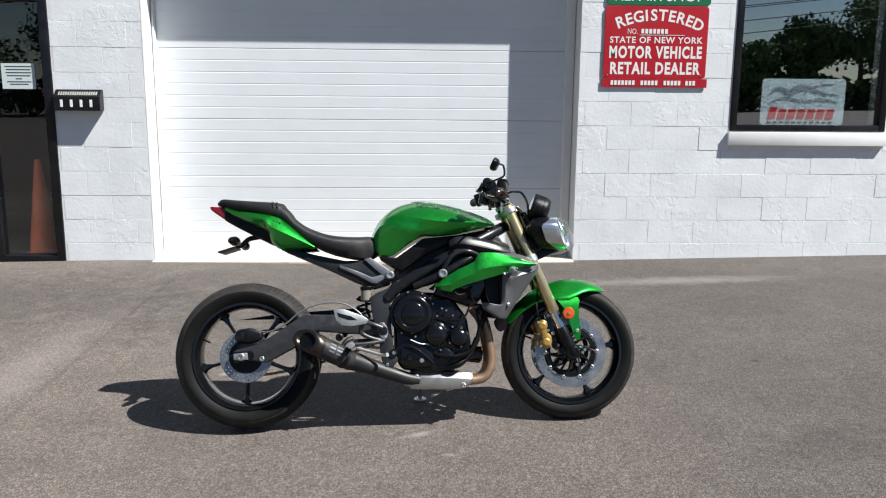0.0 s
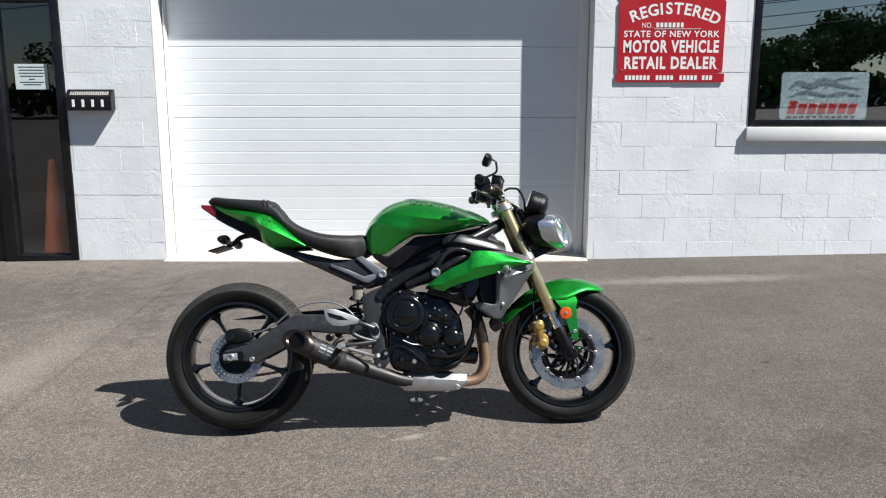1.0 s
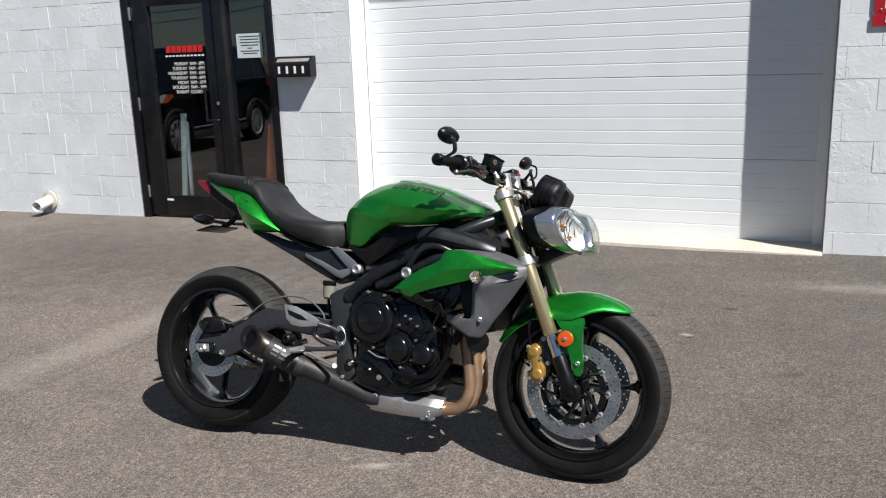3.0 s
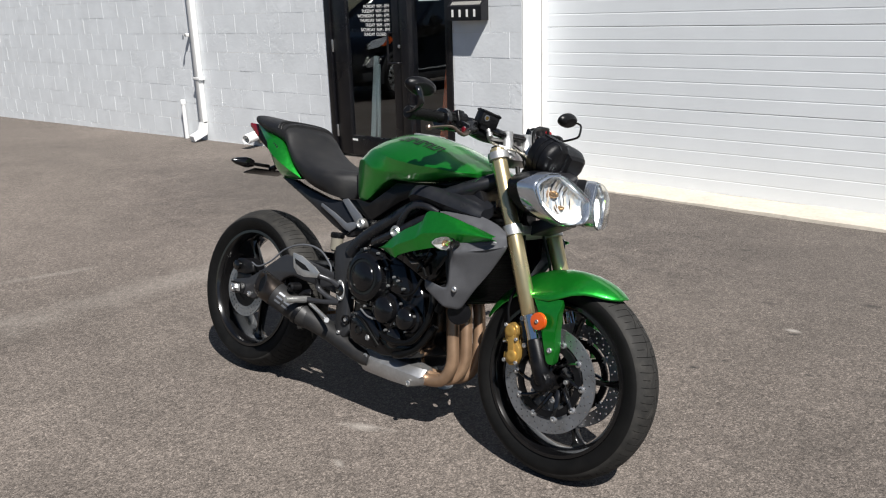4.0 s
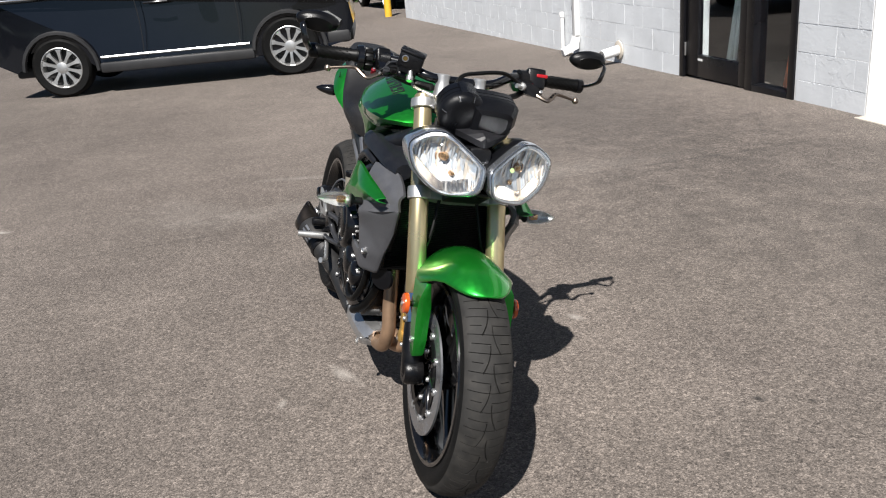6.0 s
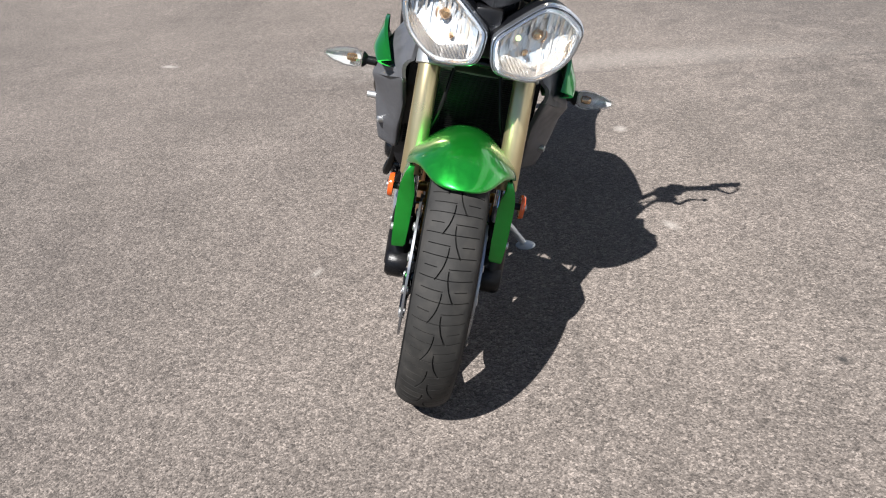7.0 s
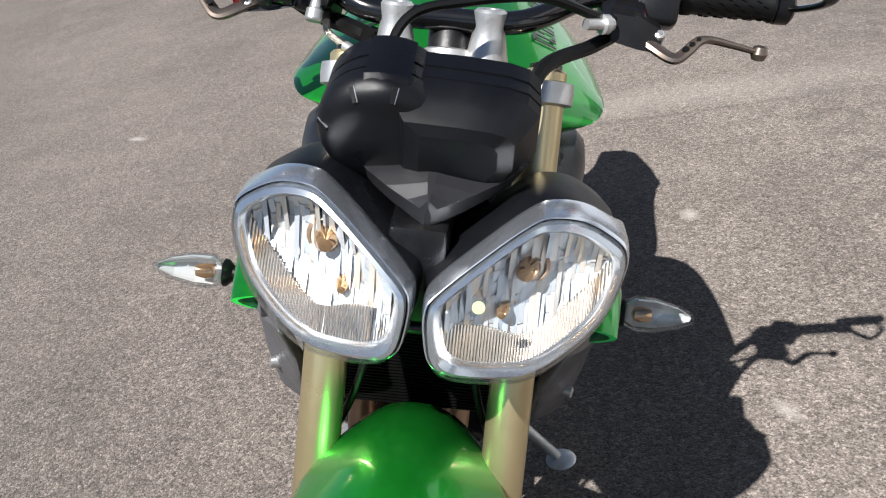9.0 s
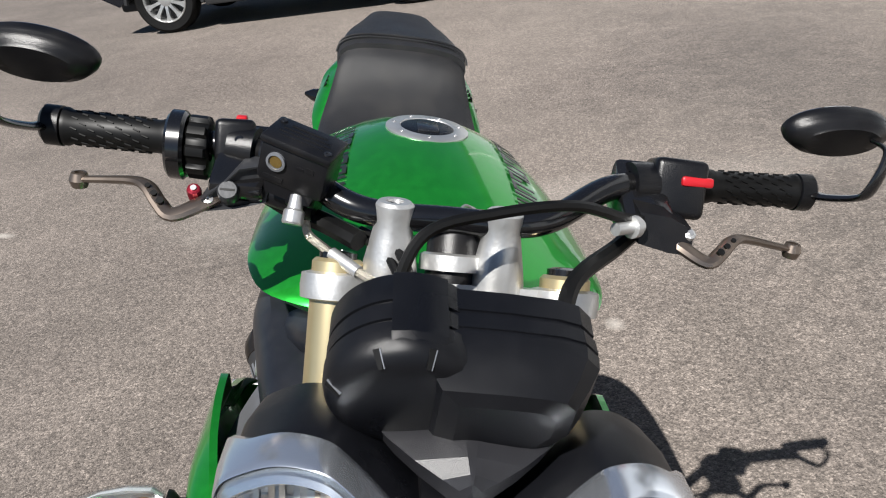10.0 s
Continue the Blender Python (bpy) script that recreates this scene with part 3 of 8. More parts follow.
def shell():
    """Plain walls, roof and floors that close the building behind its front."""
    bm = bmesh.new()
    box(WALL_X0, WALL_X0 + 0.25, WALL_Y + 0.3, WALL_Y + 12, -0.6, WALL_TOP, bm=bm)
    single("wall_west", bm, "mortar", "white-painted end wall of the workshop", "wall", "structure", smooth=0)
    bm = bmesh.new()
    box(WALL_X1 - 0.25, WALL_X1, WALL_Y + 0.3, WALL_Y + 12, -0.6, WALL_TOP, bm=bm)
    single("wall_east", bm, "mortar", "white-painted end wall of the workshop", "wall", "structure", smooth=0)
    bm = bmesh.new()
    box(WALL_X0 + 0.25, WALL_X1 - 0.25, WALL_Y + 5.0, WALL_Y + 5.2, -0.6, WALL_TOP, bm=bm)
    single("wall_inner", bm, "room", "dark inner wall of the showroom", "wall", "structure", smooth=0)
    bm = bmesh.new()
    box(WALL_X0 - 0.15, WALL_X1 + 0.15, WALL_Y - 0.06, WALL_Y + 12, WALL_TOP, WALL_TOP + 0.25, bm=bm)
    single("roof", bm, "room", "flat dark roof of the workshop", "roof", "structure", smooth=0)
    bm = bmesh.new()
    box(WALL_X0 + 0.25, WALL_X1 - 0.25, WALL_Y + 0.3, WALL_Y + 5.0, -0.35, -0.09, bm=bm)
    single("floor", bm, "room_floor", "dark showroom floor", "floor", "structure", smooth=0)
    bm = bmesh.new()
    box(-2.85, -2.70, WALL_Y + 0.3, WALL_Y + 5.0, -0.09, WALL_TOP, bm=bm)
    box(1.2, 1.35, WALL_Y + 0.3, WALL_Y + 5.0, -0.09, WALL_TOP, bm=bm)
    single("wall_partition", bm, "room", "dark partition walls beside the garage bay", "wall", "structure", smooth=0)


shell()


# ---- garage door ----
def garage_door():
    x0, x1, z0, z1 = GARAGE
    door = thing("door_1", "closed white sectional garage door with ribbed panels", "garage door", kind="structure")
    rise, rib = 0.607, 0.607 / 6
    base = -0.055
    for k in range(5):
        zb = base + k * rise
        bm = bmesh.new()
        outline = [(DOOR_Y + 0.05, zb + 0.002)]
        for i in range(6):
            a = zb + i * rib
            deep = 0.0030 if i == 0 else 0.0013
            outline += [(DOOR_Y + deep, a + 0.002), (DOOR_Y, a + 0.006), (DOOR_Y, a + rib - 0.005), (DOOR_Y + 0.0014, a + rib - 0.001)]
        outline += [(DOOR_Y + 0.05, zb + rise - 0.002)]
        loft([[(x, y, z) for y, z in outline] for x in (x0 + 0.02, x1 - 0.05)], bm=bm)
        part("panel", bm, "door_white", door, smooth=0)
    seal = bmesh.new()
    box(x0 + 0.03, x1 - 0.05, DOOR_Y + 0.01, DOOR_Y + 0.04, base - 0.02, base + 0.001, bm=seal)
    part("bottom_seal", seal, "hose", door, "black rubber strip")
    trim = thing("trim", "white wooden stops framing the garage opening", "trim", kind="structure")
    for a, b, y0 in ((x0 + 0.014, x0 + 0.045, DOOR_Y - 0.03), (x1 - 0.075, x1 - 0.001, DOOR_Y - 0.055)):
        bm = bmesh.new()
        box(a, b, y0, DOOR_Y + 0.04, -0.06, z1 - 0.002, 0.004, bm=bm)
        box(a + 0.008, b - 0.008, y0 - 0.012, y0 - 0.001, -0.06, z1 - 0.002, 0.002, bm=bm)
        part("jamb", bm, "white_trim", trim, smooth=0)
    bm = bmesh.new()
    box(x0 + 0.076, x1 - 0.076, DOOR_Y - 0.055, DOOR_Y + 0.04, z1 - 0.08, z1 - 0.002, 0.004, bm=bm)
    part("head", bm, "white_trim", trim)
    bm = bmesh.new()
    box(x0 + 0.002, x0 + 0.0139, WALL_Y + 0.003, DOOR_Y + 0.04, -0.1, z1 - 0.002, 0.002, bm=bm)
    part("casing", bm, "white_trim", trim, smooth=0)
    bm = bmesh.new()
    box(x0 + 0.002, x1 - 0.002, WALL_Y - 0.085, DOOR_Y + 0.3, -0.25, -0.050, 0.006, bm=bm)
    rough_edges(bm, 0.006)
    single("threshold", bm, "concrete", "pale concrete threshold slab under the garage door", "threshold", "structure")


def rough_edges(bm, amount):
    bmesh.ops.subdivide_edges(bm, edges=[e for e in bm.edges if e.calc_length() > 0.5], cuts=30, use_grid_fill=True)
    for v in bm.verts:
        v.co.z += amount * noise.noise(v.co * 3)


garage_door()


# ---- shop door ----
def shop_door():
    x0, x1, z0, z1 = DOOR
    y = WALL_Y + 0.02
    fr = thing("door_frame", "black aluminium shopfront frame with a sidelight", "door frame", kind="structure")
    for name, b in (("post", (x0 + 0.002, x0 + 0.075, z0, z1)), ("post", (x1 - 0.075, x1 - 0.002, z0, z1)), ("mullion", (-4.0, -3.90, z0, z1 - 0.075)),
                    ("head", (x0 + 0.075, x1 - 0.075, z1 - 0.075, z1 - 0.002)), ("sill", (-3.9, x1 - 0.075, z0, -0.015))):
        bm = bmesh.new()
        box(b[0], b[1], y - 0.03, y + 0.10, b[2], b[3], 0.003, bm=bm)
        part(name, bm, "black_alu", fr)
    bm = bmesh.new()
    box(-3.9, x1 - 0.075, y + 0.03, y + 0.038, -0.015, z1 - 0.075, bm=bm)
    pane = part("pane", bm, "glass", fr, "dark reflective glass", smooth=0)
    pane.visible_shadow = False
    leaf = thing("door_2", "closed black aluminium glass door with opening hours", "door", kind="structure")
    a, b, zt = x0 + 0.08, -4.003, z1 - 0.08
    for name, r in (("stile", (a, a + 0.21, -0.06, zt)), ("stile", (b - 0.12, b, -0.06, zt)), ("rail", (a + 0.21, b - 0.12, -0.06, 0.135)), ("rail", (a + 0.21, b - 0.12, 1.90, zt))):
        bm = bmesh.new()
        box(r[0], r[1], y - 0.01, y + 0.045, r[2], r[3], 0.003, bm=bm)
        part(name, bm, "black_alu", leaf)
    bm = bmesh.new()
    box(a + 0.21, b - 0.12, y + 0.014, y + 0.022, 0.135, 1.90, bm=bm)
    pane = part("pane", bm, "glass", leaf, "dark reflective glass", smooth=0)
    pane.visible_shadow = False
    bm = tube([(-4.13, y - 0.012, 1.13), (-4.13, y - 0.06, 1.13), (-4.13, y - 0.065, 1.12), (-4.13, y - 0.065, 0.87), (-4.13, y - 0.06, 0.86), (-4.03, y - 0.05, 0.86), (-4.02, y - 0.012, 0.86)], 0.010, 10, 3)
    part("handle", bm, "black_alu", leaf, "black pull handle")
    bm = lathe([(0.016, 0), (0.016, -0.012), (0.010, -0.014), (0.0, -0.014)], (-4.03, y - 0.01, 1.01), seg=16)
    part("lock", bm, "steel", leaf, "round steel lock cylinder")
    for z in (1.84, 1.01, 0.17):
        bm = bmesh.new()
        box(a - 0.012, a + 0.014, y - 0.022, y - 0.011, z - 0.06, z + 0.06, 0.003, bm=bm)
        part("hinge", bm, "alu", leaf)
    # opening hours and the shop's mark
    face = Matrix.Translation((0, y + 0.011, 0)) @ Matrix.Rotation(radians(90), 4, "X")
    rows = ["MONDAY  9AM - 6PM", "TUESDAY  9AM - 6PM", "WEDNESDAY  9AM - 6PM", "THURSDAY  9AM - 6PM", "FRIDAY  9AM - 6PM", "SATURDAY  9AM - 3PM", "SUNDAY  CLOSED"]
    for i, t in enumerate(rows):
        text_mesh(t, 0.042, "sign_white", leaf, Matrix.Translation((-4.17 if i < 6 else -4.22, 0, 1.372 - i * 0.0425)) @ face, "opening_hours", {0: 0.34, 1: 0.37, 2: 0.43, 3: 0.40, 4: 0.32, 5: 0.39, 6: 0.30}[i], align="RIGHT")
    bm = bmesh.new()
    for k in range(7):
        xk = -4.60 + k * 0.062
        loft([[(xk + dx + s, yy, zz) for dx, zz in ((0, 1.475), (0.05, 1.475), (0.058, 1.535), (0.008, 1.535))] for s, yy in ((0, y + 0.010), (0, y + 0.0125))], bm=bm)
    part("shop_mark", bm, "logo_red", leaf, "slanted red bars", smooth=0)
    bm = bmesh.new()
    for k in range(11):
        box(-4.61 + k * 0.042, -4.585 + k * 0.042, y + 0.010, y + 0.0125, 1.438, 1.452, bm=bm)
    part("shop_mark", bm, "sign_white", leaf, "thin white bars", smooth=0)
    bm = bmesh.new()
    box(a + 0.215, a + 0.29, y - 0.013, y - 0.0105, 0.085, 0.105, bm=bm)
    part("maker_plate", bm, "sign_white", leaf, smooth=0)
    # notice behind the sidelight
    note = thing("notice", "pale printed paper notice taped inside the sidelight", "notice")
    bm = bmesh.new()
    box(-3.80, -3.525, y + 0.024, y + 0.026, 1.405, 1.615, bm=bm)
    part("sheet", bm, "paper", note, smooth=0)
    bm = bmesh.new()
    for k, (z, w) in enumerate(((1.59, 0.22), (1.565, 0.2), (1.54, 0.21), (1.515, 0.19), (1.49, 0.05), (1.465, 0.2), (1.445, 0.15))):
        box(-3.66 - w / 2, -3.66 + w / 2, y + 0.0225, y + 0.0238, z - 0.003, z + 0.003, bm=bm)
    part("print", bm, "ink", note, "rows of small unreadable print", smooth=0)


shop_door()


def traffic_cone(m):
    cone = thing("traffic_cone", "faded orange traffic cone standing behind the glass", "traffic cone", m)
    part("cone", lathe([(0.135, 0.03), (0.125, 0.05), (0.028, 0.88), (0.018, 0.885), (0.018, 0.80), (0.0, 0.80)], axis=(0, 0, 1), seg=28), "cone_orange", cone)
    bm = box(-0.18, 0.18, -0.18, 0.18, 0, 0.035, 0.012)
    part("base", bm, "cone_orange", cone)


traffic_cone(pose(-3.66, WALL_Y + 0.27, -0.09, 0, 0, 12))
for x, w, top, tilt in ((-4.885, 0.062, 0.98, -2.0), (-4.79, 0.034, 0.90, -5.5)):
    bm = box(-w / 2, w / 2, -0.012, 0.012, 0, top, 0.003)
    bm.transform(pose(x, WALL_Y + 0.40, -0.09, -9, tilt, 0))
    single("leaning_board", bm, "paper", "pale board leaning inside the glass door", "board")


# ---- window ----
def shop_window():
    x0, x1, z0, z1 = WINDOW
    y = WALL_Y + 0.02
    w = thing("window_1", "black-framed shop window with a white sill", "window", kind="structure")
    for b in ((x0 + 0.002, x0 + 0.06, z0, z1), (x1 - 0.06, x1 - 0.002, z0, z1), (x0 + 0.06, x1 - 0.06, z0, z0 + 0.055), (x0 + 0.06, x1 - 0.06, z1 - 0.055, z1 - 0.002)):
        bm = bmesh.new()
        box(b[0], b[1], y - 0.028, y + 0.08, b[2], b[3], 0.003, bm=bm)
        part("window_frame", bm, "black_alu", w)
    bm = bmesh.new()
    box(x0 + 0.06, x1 - 0.06, y + 0.02, y + 0.028, z0 + 0.055, z1 - 0.055, bm=bm)
    pane = part("pane", bm, "window_pane", w, "clear glass mirroring sky and trees", smooth=0)
    pane.visible_shadow = False
    bm = bmesh.new()
    box(x0 - 0.015, x1 + 0.01, WALL_Y - 0.038, WALL_Y + 0.0, 0.972, 1.088, 0.003, bm=bm)
    part("window_sill", bm, "white_trim", w, "thick painted sill")
    card = thing("shop_card", "pale display card with a grey streak over red bars", "sign")
    bm = slab(rounded(2.69, 3.44, 1.148, 1.548, 0.03), y + 0.05, y + 0.056, 0.002)
    part("board", bm, "paper", card, smooth=0)
    bm = bmesh.new()
    for pts, r in (([(2.75, 1.40), (2.83, 1.46), (2.94, 1.43), (3.03, 1.47), (3.12, 1.46), (3.25, 1.42), (3.38, 1.41)], [0.003, 0.022, 0.030, 0.036, 0.026, 0.014, 0.003]), ([(2.76, 1.34), (2.90, 1.38), (3.08, 1.35), (3.22, 1.37), (3.38, 1.345)], [0.003, 0.018, 0.012, 0.020, 0.003]), ([(3.06, 1.41), (3.18, 1.49), (3.34, 1.50)], [0.004, 0.012, 0.003])):
        own = tube([(x, 0, z) for x, z in pts], r, 6, 5)
        for v in own.verts:
            v.co.y = y + 0.047 + v.co.y * 0.03
        join(bm, own)
    part("streak", bm, "logo_grey", card)
    bm = bmesh.new()
    for k in range(7):
        xk = 2.755 + k * 0.086
        loft([[(xk + dx, yy, zz) for dx, zz in ((0, 1.20), (0.066, 1.20), (0.084, 1.285 if k else 1.305), (0.018, 1.285 if k else 1.305))] for yy in (y + 0.046, y + 0.049)], bm=bm)
    tagged(part("bar", bm, "logo_red", card, "slanted red bars", smooth=0), kind="stuff")
    bm = bmesh.new()
    for k in range(11):
        box(2.755 + k * 0.055, 2.79 + k * 0.055, y + 0.046, y + 0.049, 1.165, 1.18, bm=bm)
    tagged(part("bar", bm, "ink", card, "thin dark bars", smooth=0), kind="stuff")


shop_window()


# ---- signs on the wall ----
def wall_signs():
    y = WALL_Y - 0.012
    face = lambda x, z: Matrix.Translation((x, y - 0.0006, z)) @ Matrix.Rotation(radians(90), 4, "X")
    s = thing("dealer_sign", "red and white metal dealer registration sign on the block wall", "sign")
    part("plate", slab(rounded(1.262, 2.15, 1.540, 2.138, 0.03), y, y + 0.006, 0.001, 1), "sign_red", s)
    cx = 1.706
    word, r, at = "REGISTERED", 0.86, -0.420
    for ch in word:
        wide = {"I": 0.056, "G": 0.104, "D": 0.102}.get(ch, 0.0905)
        a = at + wide / 2
        at += wide
        text_mesh(ch, 0.128, "sign_white", s, face(cx + r * math.sin(a), 1.985 + r * (math.cos(a) - 1) + 0.075) @ Matrix.Rotation(-a, 4, "Z"), "lettering", bold=0.003, spread=1.0)
    text_mesh("NO.", 0.062, "sign_white", s, face(1.50, 1.927), "lettering", 0.085)
    bm = bmesh.new()
    for k in range(7):
        box(1.575 + k * 0.034, 1.598 + k * 0.034, y - 0.0025, y - 0.0005, 1.912, 1.95, bm=bm)
    box(1.56, 1.95, y - 0.0025, y - 0.0005, 1.898, 1.902, bm=bm)
    tagged(part("number_print", bm, "sign_white", s, "plain white bars", smooth=0), kind="stuff")
    text_mesh("STATE OF NEW YORK", 0.072, "sign_white", s, face(cx, 1.856), "lettering", 0.80, bold=0.0015, spread=1.12)
    text_mesh("MOTOR VEHICLE", 0.135, "sign_white", s, face(cx, 1.752), "lettering", 0.80, bold=0.0050, spread=1.16)
    text_mesh("RETAIL DEALER", 0.135, "sign_white", s, face(cx, 1.618), "lettering", 0.78, bold=0.0050, spread=1.16)
    for bx in (1.30, 2.11):
        part("screw", bolt(bx, y - 0.0005, 1.565, 0.006, -1, 0.003), "steel", s)
    strip = thing("name_strip", "narrow red metal strip with white bars under the sign", "sign")
    part("plate", slab(rounded(1.256, 2.168, 1.464, 1.537, 0.006), y - 0.001, y + 0.006, 0.001, 1), "sign_red", strip)
    bm = bmesh.new()
    for a, b in ((1.33, 1.56), (1.59, 1.76), (1.79, 1.95), (1.98, 2.09)):
        k = a
        while k < b - 0.02:
            box(k, k + 0.022, y - 0.0035, y - 0.0015, 1.482, 1.52, bm=bm)
            k += 0.031
    tagged(part("name_print", bm, "sign_white", strip, "plain white bars", smooth=0), kind="stuff")
    g = thing("repair_sign", "green and white metal repair shop sign above the red one", "sign")
    part("plate", slab(rounded(1.27, 2.16, 2.146, 2.74, 0.03), y, y + 0.006, 0.001, 1), "sign_green", g)
    text_mesh("REPAIR SHOP", 0.13, "sign_white", g, face(1.715, 2.218), "lettering", 0.76)


wall_signs()


def letter_box():
    """A black wedge with two bare faces for characters, left as bars."""
    x0, x1, z0, z1 = -3.335, -2.958, 1.232, 1.405
    b = thing("number_box", "black metal number box with white bars mounted on the wall", "sign")
    y = WALL_Y
    prof = [(y - 0.001, z0), (y - 0.10, z0), (y - 0.10, z0 + 0.115), (y - 0.04, z1), (y - 0.001, z1)]
    bm = loft([[(x, yy, zz) for yy, zz in prof] for x in (x0, x1)])
    bmesh.ops.bevel(bm, geom=bm.edges[:], offset=0.003, segments=2, affect="EDGES")
    part("case", bm, "black_alu", b)
    bm = bmesh.new()
    for xk in (-3.27, -3.19, -3.11, -3.03):
        box(xk - 0.011, xk + 0.011, y - 0.1035, y - 0.1005, z0 + 0.03, z0 + 0.09, 0.001, 1, bm=bm)
    tagged(part("number_print", bm, "sign_white", b, "four plain white bars", smooth=0), kind="stuff")
    bm = bmesh.new()
    for k in range(17):
        xk = -3.30 + k * 0.019
        box(xk, xk + 0.012, y - 0.074, y - 0.072, z0 + 0.128, z0 + 0.155, bm=bm, m=None)
    for v in bm.verts:
        v.co.y = y - 0.10 + (v.co.z - z0 - 0.115) * 0.06 / 0.058 - (0.003 if v.co.y < y - 0.073 else 0.0)
    tagged(part("name_print", bm, "decal_silver", b, "small grey bars", smooth=0), kind="stuff")


letter_box()


# ---- pipes and vent on the wall ----
def wall_pipes():
    y = WALL_Y
    d = thing("downspout", "white metal downspout with a kicked-out foot", "downspout")
    bm = bmesh.new()
    box(-7.44, -7.36, y - 0.072, y - 0.004, 0.08, WALL_TOP, 0.008, bm=bm)
    part("pipe", bm, "white_trim", d)
    bm = loft([[(x, yy, zz) for x, yy, zz in ring] for ring in (
        [(-7.44, y - 0.072, 0.10), (-7.36, y - 0.072, 0.10), (-7.36, y - 0.004, 0.10), (-7.44, y - 0.004, 0.10)],
        [(-7.44, y - 0.11, 0.0), (-7.36, y - 0.11, 0.0), (-7.36, y - 0.03, -0.05), (-7.44, y - 0.03, -0.05)],
        [(-7.445, y - 0.23, -0.05), (-7.355, y - 0.23, -0.05), (-7.355, y - 0.21, -0.115), (-7.445, y - 0.21, -0.115)])])
    part("elbow", bm, "white_trim", d)
    for z in (0.6, 2.2, 3.6):
        bm = box(-7.47, -7.33, y - 0.078, y - 0.002, z, z + 0.03, 0.003)
        part("strap", bm, "white_trim", d)
    s = thing("standpipe", "short white pipe standing against the wall", "pipe")
    part("pipe", tube([(-7.80, y - 0.05, -0.13), (-7.80, y - 0.05, 0.25), (-7.80, y - 0.05, 0.30)], 0.024, 12, 2), "white_trim", s)
    part("cap", lathe([(0.03, 0), (0.03, 0.05), (0.022, 0.06), (0, 0.06)], (-7.80, y - 0.05, 0.29), (0, 0, 1), 14), "white_trim", s)
    st = thing("drain_stub", "white plastic drain stub poking out of the wall", "pipe")
    bm = lathe([(0.055, 0.0), (0.055, 0.24), (0.046, 0.24), (0.046, 0.03), (0, 0.03)], (-6.32, y - 0.01, 0.03), (0.25, -0.95, -0.12), 20)
    part("pipe", bm, "white_trim", st)
    part("collar", lathe([(0.10, 0.0), (0.098, 0.012), (0.06, 0.02), (0.056, 0.02)], (-6.32, y - 0.006, 0.03), (0, -1, 0), 20), "concrete", st)
    h = thing("hose_bib", "small white tap bracket on the wall", "tap")
    part("bracket", box(-7.57, -7.53, y - 0.06, y - 0.003, 1.10, 1.14, 0.006), "white_trim", h)
    part("spout", tube([(-7.55, y - 0.05, 1.12), (-7.55, y - 0.09, 1.12), (-7.55, y - 0.10, 1.07)], 0.011, 8, 3), "alu", h)
    v = thing("wall_vent", "louvred white metal vent on the wall", "vent")
    part("hood", box(-14.35, -13.7, y - 0.10, y - 0.003, 1.31, 1.37, 0.006), "white_trim", v)
    part("hood", box(-14.35, -13.7, y - 0.12, y - 0.003, 1.86, 1.90, 0.006), "white_trim", v)
    for x in (-14.35, -13.74):
        part("side", box(x, x + 0.04, y - 0.10, y - 0.003, 1.371, 1.859, 0.004), "white_trim", v)
    for k in range(7):
        bm = box(-14.309, -13.741, -0.04, 0.04, -0.004, 0.004, 0.001, 1)
        bm.transform(pose(0, y - 0.055, 1.41 + k * 0.066, -35, 0, 0))
        part("slat", bm, "logo_grey", v)


wall_pipes()

b = thing("bollard", "yellow-painted steel bollard at the corner of the building", "bollard", pose(-18.3, 7.15, ground_z(-18.3, 7.15)))
part("post", lathe([(0.085, -0.1), (0.085, 1.25), (0.074, 1.28), (0.04, 1.30), (0, 1.305)], axis=(0, 0, 1), seg=24), "yellow", b)


# ---- trees, poles ----
def tree(x, y, height, spread, seed):
    rng = random.Random(seed)
    z0 = ground_z(x, y) - 0.05
    t = thing("tree", "leafy green roadside tree in full summer crown", "tree", pose(x, y, z0), "trees round the car park")
    bm = tube([(0, 0, 0), (0.05, 0.03, height * 0.2), (-0.05, 0.1, height * 0.45), (0.1, 0, height * 0.8)], [0.22, 0.17, 0.12, 0.04], 8, 4)
    tips = []
    for k in range(9):
        a, h = k * 2.4 + rng.uniform(-0.4, 0.4), height * rng.uniform(0.3, 0.65)
        r = spread * rng.uniform(0.5, 0.9)
        end = Vector((r * math.cos(a), r * math.sin(a), h + height * rng.uniform(0.1, 0.3)))
        tube([(0, 0, h), end * 0.5 + Vector((0, 0, h * 0.45)), end], [0.07, 0.045, 0.012], 5, 3, bm)
        tips.append(end)
    part("trunk", bm, "bark", t)
    verts, faces = [], []
    centres = tips + [Vector((rng.gauss(0, spread * 0.45), rng.gauss(0, spread * 0.45), height * rng.uniform(0.45, 1.0))) for _ in range(22)]
    for c in centres:
        rad = spread * rng.uniform(0.22, 0.42)
        for _ in range(130):
            d = Vector((rng.gauss(0, 1), rng.gauss(0, 1), rng.gauss(0, 0.8)))
            p = c + d.normalized() * rad * rng.uniform(0.45, 1.05)
            u = Vector((rng.gauss(0, 1), rng.gauss(0, 1), rng.gauss(0, 1))).normalized() * rng.uniform(0.09, 0.2)
            w = u.orthogonal().normalized() * u.length * 0.55
            k = len(verts)
            verts += [p - u, p + w, p + u, p - w]
            faces.append((k, k + 1, k + 2, k + 3))
    me = bpy.data.meshes.new("crown")
    me.from_pydata(verts, [], faces)
    mesh_part("crown", me, "leaf", t, smooth=0)


